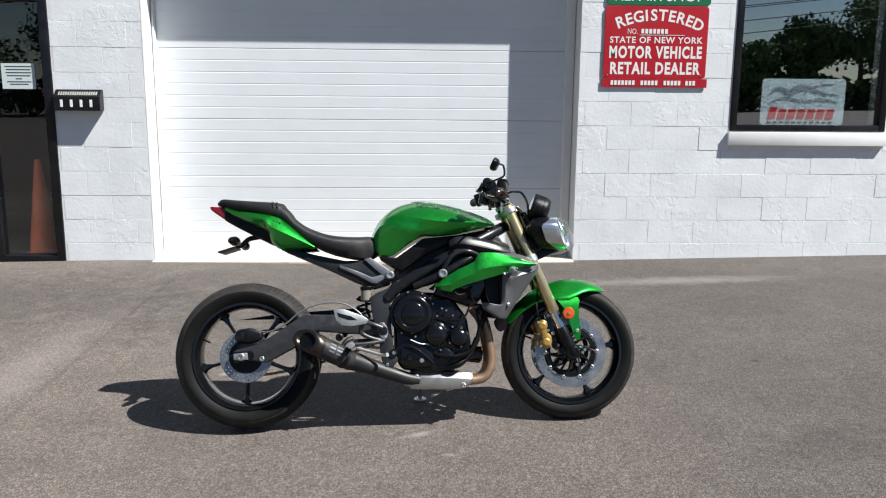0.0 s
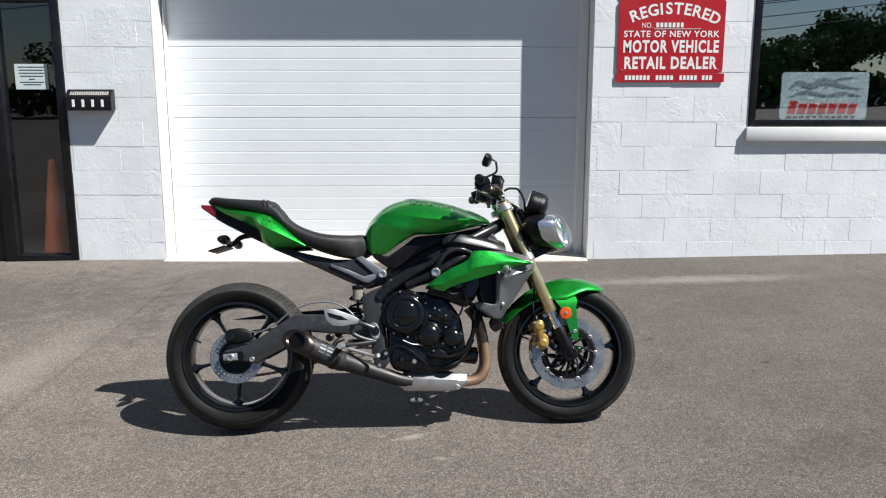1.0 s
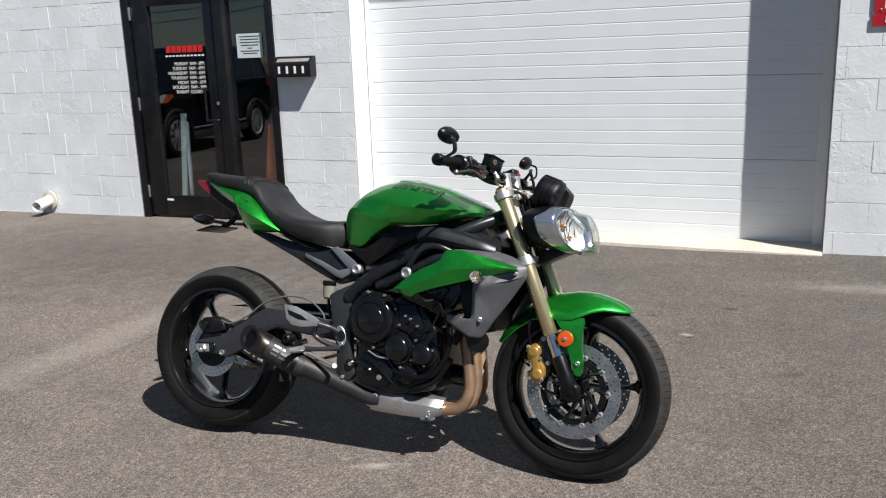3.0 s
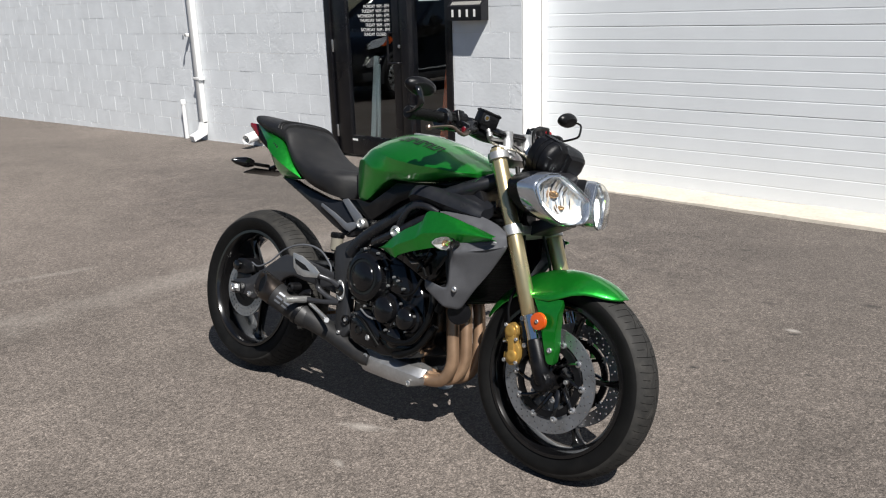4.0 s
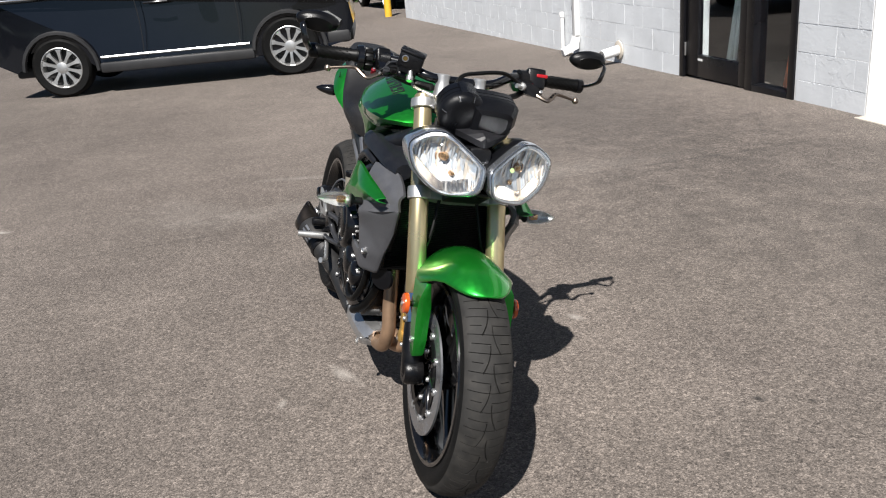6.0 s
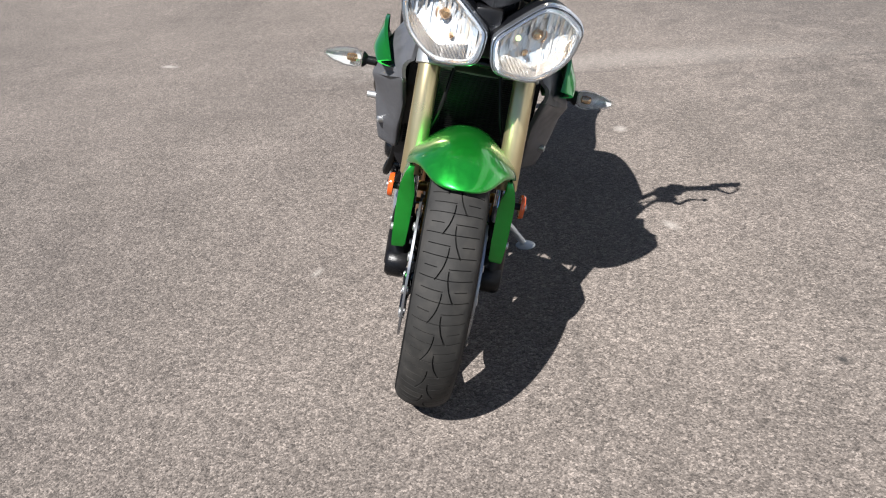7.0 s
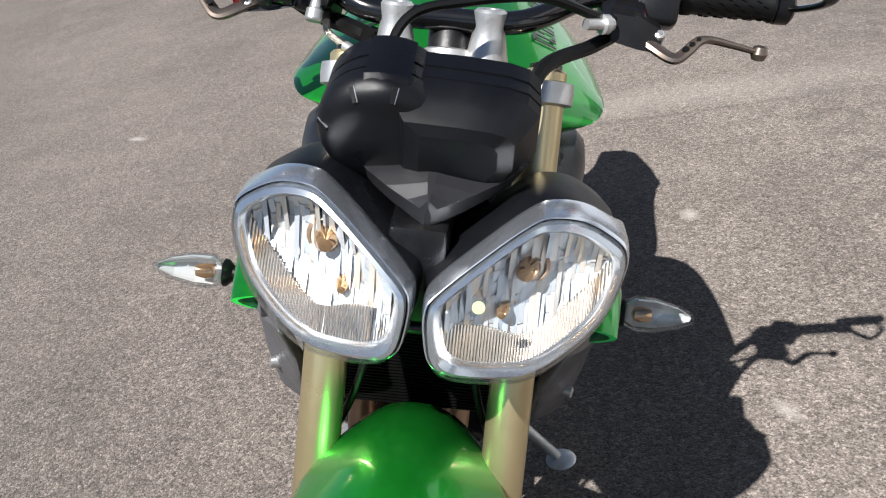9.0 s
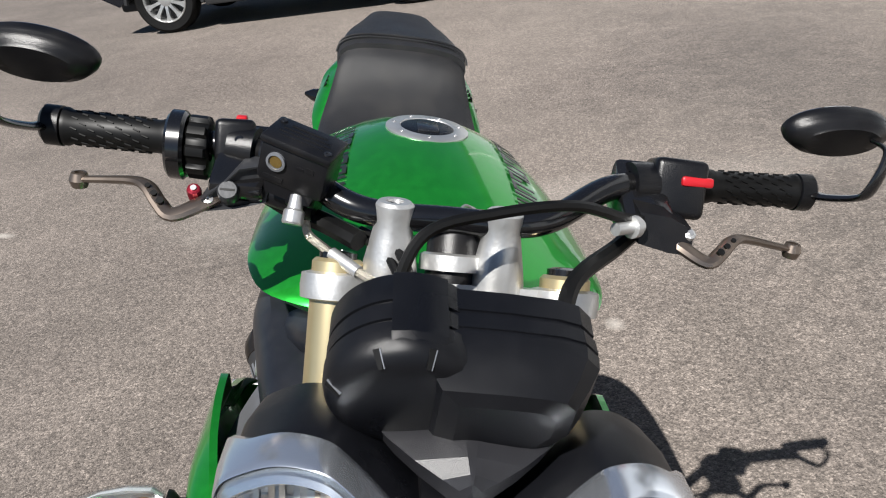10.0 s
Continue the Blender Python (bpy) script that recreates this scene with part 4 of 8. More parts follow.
for i, (x, y, h, s) in enumerate(((-31, 6.5, 4.2, 2.2), (-33, 11.5, 5.0, 2.6), (-36, 3.0, 5.0, 2.6), (-30, -2.5, 4.2, 2.2), (-34, 17, 5.5, 2.8),
                                  (-11, -29, 5.0, 2.8), (-5, -31, 5.6, 3.0), (1.5, -30, 4.4, 2.6), (8, -31, 3.6, 2.4), (13, -31, 3.2, 2.4), (18, -31.5, 3.3, 2.2), (21.3, -31.5, 4.5, 2.0), (25, -32, 5.8, 2.8), (30, -32, 6.4, 3.0), (-17, -31, 6, 3.2))):
    tree(x, y, h, s, 11 + i)


def hedge(x0, y0, x1, y1, h, count, seed):
    """A loose bank of scrub that closes a far side of the lot."""
    rng = random.Random(seed)
    verts, faces = [], []
    for _ in range(count):
        q = rng.random()
        x, y = x0 + (x1 - x0) * q + rng.gauss(0, 0.8), y0 + (y1 - y0) * q + rng.gauss(0, 0.8)
        top = h * (0.75 + 0.35 * noise.noise(Vector((x * 0.35, y * 0.35, 0))))
        p = Vector((x, y, ground_z(x, y) + rng.uniform(0, 1) ** 0.7 * top))
        u = Vector((rng.gauss(0, 1), rng.gauss(0, 1), rng.gauss(0, 1))).normalized() * rng.uniform(0.12, 0.3)
        w = u.orthogonal().normalized() * u.length * 0.6
        k = len(verts)
        verts += [p - u, p + w, p + u, p - w]
        faces.append((k, k + 1, k + 2, k + 3))
    me = bpy.data.meshes.new("hedge")
    me.from_pydata(verts, [], faces)
    tagged(mesh_part("hedge", me, "leaf", smooth=0), "dense dark green scrub along the edge of the lot", "hedge", kind="stuff")


hedge(-26, -31, 26, -31, 2.4, 9000, 5)
hedge(-28.5, -3, -30, 16, 3.3, 12000, 6)


def power_line():
    line = thing("power_line", "black overhead cables between two wooden poles", "power line")
    for x in (-14, 30):
        part("pole", tube([(x, -26, -0.3), (x, -26, 7.2)], [0.15, 0.11], 10, 2), "wood", line)
        part("crossarm", box(x - 0.06, x + 0.06, -26.9, -25.1, 6.40, 6.52, 0.01), "wood", line)
    for y, z in ((-26.8, 6.55), (-25.2, 6.55), (-26.15, 5.9), (-25.85, 5.3)):
        part("cable", tube([(-58, y, z), (-36, y, z - 1.7), (-14, y, z), (8, y, z - 1.7), (30, y, z), (52, y, z - 1.7), (70, y, z)], 0.022, 5, 6), "cable", line)


power_line()


# ---- parked cars ----
def car_wheel(name, m, parent_m, root, r=0.325, w=0.205):
    hub = new(name)
    hub.parent = root
    hub.matrix_local = m
    tyre = lathe([(r * 0.66, -w / 2 + 0.01), (r * 0.9, -w / 2), (r * 0.975, -w / 2 + 0.02), (r, -w * 0.3), (r, w * 0.3), (r * 0.975, w / 2 - 0.02), (r * 0.9, w / 2), (r * 0.66, w / 2 - 0.01)], seg=48, closed=True)
    part("tyre", tyre, "rubber", hub)
    rim = lathe([(r * 0.685, -w / 2 + 0.004), (r * 0.665, -w / 2 + 0.0), (r * 0.62, -w / 2 + 0.02), (r * 0.62, w / 2 - 0.02), (r * 0.685, w / 2 - 0.004)], seg=48, closed=True)
    k = 10
    for i in range(k):
        own = loft([[(x, y, rr) for x, y in ((-h, -w / 2 + 0.012 + dy), (h, -w / 2 + 0.012 + dy), (h, -w / 2 + 0.05 + dy), (-h, -w / 2 + 0.05 + dy))] for rr, h, dy in ((r * 0.12, 0.02, 0.012), (r * 0.3, 0.014, 0.006), (r * 0.5, 0.017, 0.0), (r * 0.635, 0.034, 0.002))])
        own.transform(Matrix.Rotation(2 * math.pi * i / k, 4, "Y"))
        join(rim, own)
    lathe([(r * 0.2, -w / 2 + 0.06), (r * 0.19, -w / 2 + 0.02), (r * 0.1, -w / 2 + 0.012), (0, -w / 2 + 0.012)], seg=20, bm=rim)
    part("rim", rim, "alu", hub, "ten-spoke alloy rim")
    back = lathe([(r * 0.61, 0.0), (r * 0.61, 0.02), (0, 0.02)], seg=32)
    part("brake_drum", back, "car_trim", hub)
    return hub


def suv(m, paint, label, group):
    """A small sport utility car, its front along +x, its right side along -y."""
    root = thing("suv", label, "car", m, group)
    wb, half, zf = 2.52, 0.86, 0.2
    # side outline of the body below the glass
    low = [(-0.72, 0.42), (-0.80, 0.62), (-0.80, 0.98), (-0.72, 1.10), (0.2, 1.10), (1.0, 1.07), (1.72, 1.06), (2.20, 1.03), (2.78, 0.96), (3.08, 0.86), (3.22, 0.72), (3.25, 0.50), (3.16, 0.32)]
    bottom = [(2.92, 0.27)]
    for i in range(9):
        a = radians(10 + 160 * i / 8)
        bottom.append((wb + 0.385 * math.cos(a), 0.30 + 0.385 * math.sin(a)))
    bottom += [(2.1, 0.25), (0.45, 0.25)]
    for i in range(9):
        a = radians(10 + 160 * i / 8)
        bottom.append((0.385 * math.cos(a), 0.30 + 0.385 * math.sin(a)))
    bottom += [(-0.5, 0.30)]
    outline = low + bottom

    def ring(y, k):
        return [(x, y, z - (0.03 * k if z > 0.9 else 0)) for x, z in outline]

    def width(x):
        return half * (1 - 0.16 * smooth_step(2.4, 3.25, x) - 0.08 * smooth_step(0.0, -0.8, x))

    rings = []
    for s, inset, k in ((-1, 0.03, 1), (-1, 0.0, 0), (1, 0.0, 0), (1, 0.03, 1)):
        rings.append([(x * (1 - inset * 0.02), s * (width(x) - inset * (1.6 if z > 0.9 else 0.5)), z + (0.012 * k if z > 1.0 else 0)) for x, z in outline])
    bm = loft(rings)
    bmesh.ops.triangulate(bm, faces=[f for f in bm.faces if len(f.verts) > 4])
    part("body", bm, paint, root, smooth=30)
    # glasshouse and roof
    def cabin(z, x0, x1, h):
        return [(x0, -h, z), (x1, -h, z), (x1 + 0.10, -h * 0.6, z), (x1 + 0.13, 0, z), (x1 + 0.10, h * 0.6, z), (x1, h, z), (x0, h, z), (x0 - 0.06, 0, z)]
    bm = loft([cabin(1.05, -0.62, 1.86, 0.80), cabin(1.30, -0.60, 1.46, 0.74), cabin(1.52, -0.52, 1.08, 0.65)])
    part("glasshouse", bm, "car_glass", root, "dark tinted glass", smooth=30)
    bm = loft([cabin(1.50, -0.55, 1.10, 0.66), cabin(1.585, -0.48, 0.98, 0.62), cabin(1.62, -0.30, 0.7, 0.5)])
    part("roof", bm, paint, root, smooth=40)
    for s in (-1, 1):
        part("pillar", tube([(1.90, s * 0.80, 1.06), (1.50, s * 0.745, 1.30), (1.08, s * 0.655, 1.54)], 0.035, 8, 4), paint, root)
        for x, xt in ((0.95, 0.72), (-0.12, -0.22), (-0.62, -0.52)):
            part("pillar", tube([(x, s * 0.80, 1.06), (xt, s * 0.66, 1.53)], 0.035, 8, 2), "car_trim", root)
        part("belt_strip", tube([(-0.6, s * 0.835, 1.075), (1.0, s * 0.855, 1.065), (1.85, s * 0.85, 1.06)], 0.011, 6, 3), "chrome", root, "bright strip")
        part("sill_strip", tube([(0.45, s * 0.862, 0.40), (2.08, s * 0.862, 0.40)], 0.014, 6, 1), "alu", root)
        part("sill", box(0.42, 2.12, s * 0.80 - 0.07, s * 0.80 + 0.07, 0.23, 0.34, 0.02), "car_trim", root)
        for cx in (0.0, wb):
            bm = tube([(cx + 0.40 * math.cos(radians(a)), s * 0.852, 0.30 + 0.40 * math.sin(radians(a))) for a in range(-5, 190, 13)], 0.026, 6, 1)
            part("wheel_arch", bm, "car_trim", root)
        part("mirror", lathe([(0.0, -0.10), (0.07, -0.08), (0.095, 0.0), (0.085, 0.07), (0.0, 0.085)], (1.60, s * 0.97, 1.13), (1, 0, 0), 14), paint, root)
        part("mirror_arm", tube([(1.62, s * 0.83, 1.06), (1.62, s * 0.93, 1.10)], 0.025, 6, 1), "car_trim", root)
        hl = panel([(2.62, 0.90), (2.72, 0.935), (2.98, 0.885), (3.06, 0.83), (3.07, 0.77), (2.88, 0.79)], lambda x, z: s * (width(x) + 0.012), 0.03, 2)
        part("headlight", hl, "reflector", root, "clear headlamp")
        am = panel([(2.55, 0.905), (2.63, 0.925), (2.70, 0.93), (2.80, 0.80), (2.68, 0.82)], lambda x, z: s * (width(x) + 0.016), 0.03, 2)
        part("side_marker", am, "amber", root, "amber corner lens")
        fl = panel([(2.86, 0.66), (2.98, 0.66), (3.12, 0.55), (3.08, 0.51), (2.98, 0.53)], lambda x, z: s * (width(x) + 0.012), 0.03, 2)
        part("fog_light", fl, "alu", root)
        part("door_handle", tube([(1.02, s * 0.872, 0.93), (1.16, s * 0.885, 0.93), (1.28, s * 0.872, 0.93)], 0.013, 6, 3), paint, root)
        for x in (0.92, 1.98):
            part("door_seam", tube([(x, s * 0.861, 1.04), (x + 0.02, s * 0.862, 0.7), (x, s * 0.862, 0.36)], 0.004, 4, 3), "car_trim", root)
        part("tail_light", box(-0.80, -0.62, s * 0.74 - 0.06, s * 0.74 + 0.06, 0.90, 1.06, 0.02), "red_lens", root)
        part("bumper_end", box(2.94, 3.20, s * 0.66 - 0.07, s * 0.66 + 0.07, 0.30, 0.44, 0.03), "car_trim", root)
        for cx in (0.0, wb):
            wm = pose(cx, s * 0.755, 0.325 - 0.0) @ (Matrix.Rotation(math.pi, 4, "Z") if s > 0 else Matrix.Identity(4))
            car_wheel("wheel", wm, None, root)
    part("grille", box(3.10, 3.22, -0.45, 0.45, 0.55, 0.82, 0.04), "car_trim", root)
    part("bumper", box(2.95, 3.24, -0.62, 0.62, 0.30, 0.46, 0.04), "car_trim", root)
    part("underside", box(-0.6, 2.95, -0.6, 0.6, 0.22, 0.34, 0.03), "car_trim", root)
    return root


suv(pose(-8.12, 1.50, ground_z(-8.0, 2.2), 0, 0, 80) @ pose(0, 0.755, 0), "car_black", "glossy black compact sport utility car parked facing the building", "parked cars")
suv(pose(-24.4, 8.45, ground_z(-24, 9), 0, 0, 4) @ Matrix.Scale(1.14, 4), "car_blue", "dark blue sport utility car parked beyond the building's corner", "parked cars")


# ---- the motorcycle: x ahead from the rear axle, y to its left, z up, leaning on its side stand ----
BIKE = LEVEL @ pose(-1.1012, 3.568, 0.0063, -14.9, 0.36, 1.58)
bike = thing("motorcycle", "metallic green and black naked motorcycle leaning on its side stand", "motorcycle", BIKE)
REAR, FRONT = Vector((0, 0, 0.315)), Vector((1.408, 0, 0.300))


def tyre_mesh(c, r, hw, rim, front):
    """A worn road tyre with its sipes sunk into the tread."""
    ctrl = [(-hw * 0.80, rim), (-hw * 0.93, rim + (r - rim) * 0.22), (-hw, rim + (r - rim) * 0.45), (-hw * 0.965, rim + (r - rim) * 0.62), (-hw * 0.84, r - hw * 0.27), (-hw * 0.6, r - hw * 0.125), (-hw * 0.3, r - hw * 0.03), (0, r)]
    ctrl = ctrl + [(-a, b) for a, b in ctrl[-2::-1]]
    prof = curve_points([(a, b, 0) for a, b in ctrl], 4)
    prof = [(p.x, p.y) for p in prof]
    # finer across the tread, finest where the long grooves run
    dense = []
    for (a, b), (a2, b2) in zip(prof, prof[1:]):
        dense.append((a, b))
        parts = 9 if abs(a + a2) < 0.056 else 3 if b > r - hw * 0.34 else 1
        dense += [((a * (parts - q) + a2 * q) / parts, (b * (parts - q) + b2 * q) / parts) for q in range(1, parts)]
    dense.append(prof[-1])
    count = 4 * round(2 * math.pi * r / 0.086)
    pitch = 2 * math.pi * r / count
    # rows follow the cross grooves: sharp lips, then even steps to the next groove
    steps = [0.0, 0.0003, 0.0014, 0.0017] + [0.0017 + (pitch - 0.0017) * q / 9 for q in range(1, 9)]
    row = np.array([i * pitch + d for i in range(count) for d in steps])
    groove = np.array([[i, q in (1, 2)] for i in range(count) for q in range(len(steps))])
    n, k = len(row), len(dense)
    y = np.array([p[0] for p in dense])
    rad = np.array([p[1] for p in dense])
    yy = np.repeat(y[None, :], n, 0)
    ay = np.abs(yy)
    u = row[:, None] + 0.02 * ay + 2.0 * ay ** 2 * (0.06 / hw)
    ang = u / r
    # every other groove runs right across, the rest stop short of the middle on one side
    turn = groove[:, :1] % 4
    start = hw * np.where(turn == 1, np.where(yy > 0, 0.34, 0.04), np.where(turn == 3, np.where(yy > 0, 0.04, 0.34), 0.0 if front else 0.2))
    cut = (groove[:, 1:] == 1) & (ay >= start) & (ay < hw * np.where(turn % 2 == 0, 0.84, 0.72))
    long_pitch = pitch * 4
    for side, off in ((1, 0.0), (-1, long_pitch / 2)):
        t = ((u - off) % long_pitch) / (long_pitch * 0.72)
        centre = side * (0.003 + (0.018 if front else 0.040) * (1 - t.clip(0, 1)) ** 2.2)
        cut |= (t < 1) & (np.abs(yy - centre) < 0.0010)
    rr = rad[None, :] - np.where(cut & (rad[None, :] > r - hw * 0.5), 0.0055, 0.0)
    pts = np.stack([c.x + rr * np.cos(ang), c.y + yy, c.z + rr * np.sin(ang)], -1).reshape(-1, 3)
    i = np.arange(n)[:, None]
    j = np.arange(k - 1)[None, :]
    i2 = (i + 1) % n
    faces = np.stack([i * k + j, i * k + j + 1, i2 * k + j + 1, i2 * k + j], -1).reshape(-1, 4)
    me = bpy.data.meshes.new("tyre")
    me.from_pydata(pts.tolist(), [], faces.tolist())
    return me


def wheel(name, c, r, hw, label, front):
    w = new(name)
    w.parent = bike
    tagged(w, label)
    rim = 0.226
    tyre = mesh_part("tyre", tyre_mesh(c, r, hw, rim, front), "rubber", w, "worn road tyre with curved sipes", smooth=30)
    tyre.data.materials.append(M["tread"])
    spots = np.empty(len(tyre.data.polygons) * 3)
    tyre.data.polygons.foreach_get("center", spots)
    spots = spots.reshape(-1, 3) - np.array(c)
    worn = np.hypot(spots[:, 0], spots[:, 2]) > r - hw * 0.42
    tyre.data.polygons.foreach_set("material_index", worn.astype(int))
    b = hw * 0.83
    bm = lathe([(rim + 0.006, -b), (rim + 0.004, -b - 0.006), (rim - 0.006, -b - 0.006), (rim - 0.016, -b + 0.008), (rim - 0.024, -b * 0.4), (rim - 0.024, b * 0.4), (rim - 0.016, b - 0.008), (rim - 0.006, b + 0.006), (rim + 0.004, b + 0.006), (rim + 0.006, b), (rim - 0.004, b * 0.7), (rim - 0.012, 0), (rim - 0.004, -b * 0.7)], c, seg=96, closed=True)
    part("rim", bm, "black_gloss", w)
    bm = lathe([(0.018, -0.055), (0.040, -0.05), (0.046, -0.03), (0.046, 0.03), (0.040, 0.05), (0.018, 0.055)], c, seg=28)
    part("hub", bm, "black_gloss", w)
    for i in range(5):
        sections = ((0.034, 0.036, 0.05), (0.062, 0.024, 0.042), (0.12, 0.016, 0.034), (0.165, 0.017, 0.03), (0.188, 0.028, 0.03), (0.206, 0.062, 0.034))
        own = loft([[(x * h / 2, y * d / 2, q) for x, y in ((-1, -0.5), (-0.5, -1), (0.5, -1), (1, -0.5), (1, 0.5), (0.5, 1), (-0.5, 1), (-1, 0.5))] for q, h, d in sections])
        own.transform(Matrix.Translation(c) @ Matrix.Rotation(2 * math.pi * (i + (0.15 if front else 0.55)) / 5, 4, "Y"))
        part("spoke", own, "black_gloss", w)
    bm = tube([(c.x - 0.19, -0.01, c.z + 0.07), (c.x - 0.165, -0.03, c.z + 0.06)], 0.004, 6, 1)
    part("valve", bm, "black_plastic", w)
    return w


rear = wheel("rear_wheel", REAR, 0.315, 0.090, "black five-spoke rear wheel", False)
front = wheel("front_wheel", FRONT, 0.300, 0.060, "black five-spoke front wheel", True)

# discs
part("brake_disc", ring_plate(0.110, 0.072, [(0.100, 34, 0.0032, 0), (0.084, 30, 0.0032, 0.5)], 0.005, (0, -0.103, 0.315)), "disc", rear, "drilled steel disc", smooth=20)
part("disc_carrier", lathe([(0.078, -0.099), (0.078, -0.101), (0.045, -0.101), (0.045, -0.06), (0.03, -0.06)], REAR, seg=40), "black_plastic", rear)
part("sprocket", ring_plate(0.092, 0.055, [(0.073, 10, 0.008, 0)], 0.006, (0, 0.085, 0.315), 84), "steel", rear, smooth=20)
for s in (-1, 1):
    y = s * 0.072
    part("brake_disc", ring_plate(0.156, 0.118, [(0.149, 30, 0.0028, 0), (0.137, 30, 0.0028, 0.5), (0.126, 30, 0.0028, 0.2)], 0.005, (FRONT.x, y - 0.0025, FRONT.z)), "disc", front, "drilled steel disc", smooth=20)
    part("disc_carrier", ring_plate(0.110, 0.090, [], 0.007, (FRONT.x, y - 0.003, FRONT.z), 48), "black_plastic", front)
    for i in range(10):
        a = 2 * math.pi * i / 10
        part("carrier_arm", tube([FRONT + Vector((0.04 * math.cos(a + 0.5), y * 0.8, 0.04 * math.sin(a + 0.5))), FRONT + Vector((0.075 * math.cos(a + 0.2), y, 0.075 * math.sin(a + 0.2))), FRONT + Vector((0.112 * math.cos(a), y, 0.112 * math.sin(a)))], [0.011, 0.0075, 0.0085], 8, 3, flat=0.7), "black_gloss", front)
    for i in range(10):
        a = 2 * math.pi * i / 10
        part("bobbin", lathe([(0.0095, -0.006), (0.0095, 0.006), (0.0065, 0.0075), (0.0045, 0.0075), (0.0045, 0.004), (0, 0.004)] if s > 0 else [(0.0095, 0.006), (0.0095, -0.006), (0.0065, -0.0075), (0.0045, -0.0075), (0.0045, -0.004), (0, -0.004)], FRONT + Vector((0.114 * math.cos(a), y, 0.114 * math.sin(a))), seg=10), "steel", front)

for s in (-1, 1):
    for i in range(5):
        a = 2 * math.pi * (i + 0.1) / 5
        part("carrier_bolt", bolt(FRONT.x + 0.062 * math.cos(a), s * 0.072, FRONT.z + 0.062 * math.sin(a), 0.0065, s, 0.010), "steel", front)

# ---- fork ----
RAKE = 0.42
fork_x = lambda z: 1.145 + RAKE * (0.93 - z)
AX = Vector((-RAKE, 0, 1)).normalized()


def fork_leg(s):
    y = s * 0.104
    leg = new("fork_leg")
    leg.parent = bike
    tagged(leg, "gold upside-down fork leg")
    at = lambda z: (fork_x(z), y, z)
    length = lambda a, b: (Vector(at(b)) - Vector(at(a))).length
    o = at(0.478)
    part("outer_tube", lathe([(0.0215, 0), (0.0245, 0.004), (0.0245, length(0.478, 0.715)), (0.0232, length(0.478, 0.73)), (0.0232, length(0.478, 0.90)), (0.0232, length(0.478, 0.945)), (0.020, length(0.478, 0.948)), (0.0, length(0.478, 0.948))], o, AX, 32), "gold", leg)
    part("inner_tube", lathe([(0.0205, -0.16), (0.0205, 0.02)], o, AX, 28), "chrome", leg, "chromed stanchion")
    foot = at(0.30)
    bm = lathe([(0.020, -0.01), (0.026, 0.0), (0.0265, 0.06), (0.024, 0.11), (0.022, 0.125)], at(0.297), AX, 28)
    lathe([(0.030, -s * 0.024), (0.033, -s * 0.012), (0.033, s * 0.014), (0.027, s * 0.022), (0.015, s * 0.022), (0.014, s * 0.012), (0, s * 0.012)], (FRONT.x, y, FRONT.z), seg=28, bm=bm)
    part("axle_foot", bm, "black_plastic", leg)
    bm = slab([(FRONT.x - 0.075, 0.395), (FRONT.x - 0.06, 0.425), (FRONT.x - 0.01, 0.41), (FRONT.x + 0.0, 0.34), (FRONT.x - 0.03, 0.33)], y - s * 0.022, y - s * 0.002, 0.004)
    part("caliper_mount", bm, "black_plastic", leg)
    part("fork_cap", lathe([(0.0175, 0.0), (0.0175, 0.006), (0.012, 0.008), (0.010, 0.008), (0.009, 0.004), (0, 0.004)], at(0.9475), AX, 16), "black_gloss", leg)


for s in (-1, 1):
    fork_leg(s)


def yoke(z, thick, r, name, mat, label):
    """The clamp that ties the legs together: two collars and a bridge."""
    bm = bmesh.new()
    for s in (-1, 1):
        lathe([(0.0238, -thick / 2), (r, -thick / 2 + 0.002), (r + 0.001, 0), (r, thick / 2 - 0.002), (0.0238, thick / 2)], (fork_x(z), s * 0.104, z), AX, 28, bm, closed=True)
    fwd = AX.cross(Vector((0, -1, 0)))
    c = Vector((fork_x(z), 0, z))
    rings = []
    for y, a, b in ((-0.086, -0.02, 0.016), (-0.05, -0.045, 0.012), (0, -0.055, 0.016), (0.05, -0.045, 0.012), (0.086, -0.02, 0.016)):
        rings.append([c + Vector((0, y, 0)) + fwd * f + AX * h for f, h in ((a, -thick * 0.4), (b, -thick * 0.4), (b, thick * 0.4), (a, thick * 0.4))])
    loft(rings, bm=bm)
    return part(name, bm, mat, bike, label)


yoke(0.925, 0.026, 0.0315, "top_yoke", "alu", "silver cast top clamp")
low = yoke(0.712, 0.034, 0.030, "bottom_yoke", "alu", "silver cast bottom clamp")
for s in (-1, 1):
    part("pinch_bolt", bolt(fork_x(0.925) + 0.03, s * 0.085, 0.925, 0.006, 1, 0.008, axis=(1, 0, 0.3)), "steel", bike)
part("stem_nut", lathe([(0.031, 0.012), (0.031, 0.026), (0.027, 0.028)], (1.135, 0, 0.93), AX, 28), "alu", bike, "silver ring")
part("ignition", lathe([(0.025, 0.0), (0.025, 0.052), (0.022, 0.056), (0.012, 0.056), (0.012, 0.05), (0, 0.05)], (1.135, 0, 0.928), AX, 24), "black_plastic", bike)
part("ignition_body", lathe([(0.026, -0.04), (0.029, 0.0), (0.029, 0.03), (0, 0.03)], (1.205, 0.0, 0.90), AX, 24), "black_plastic", bike)

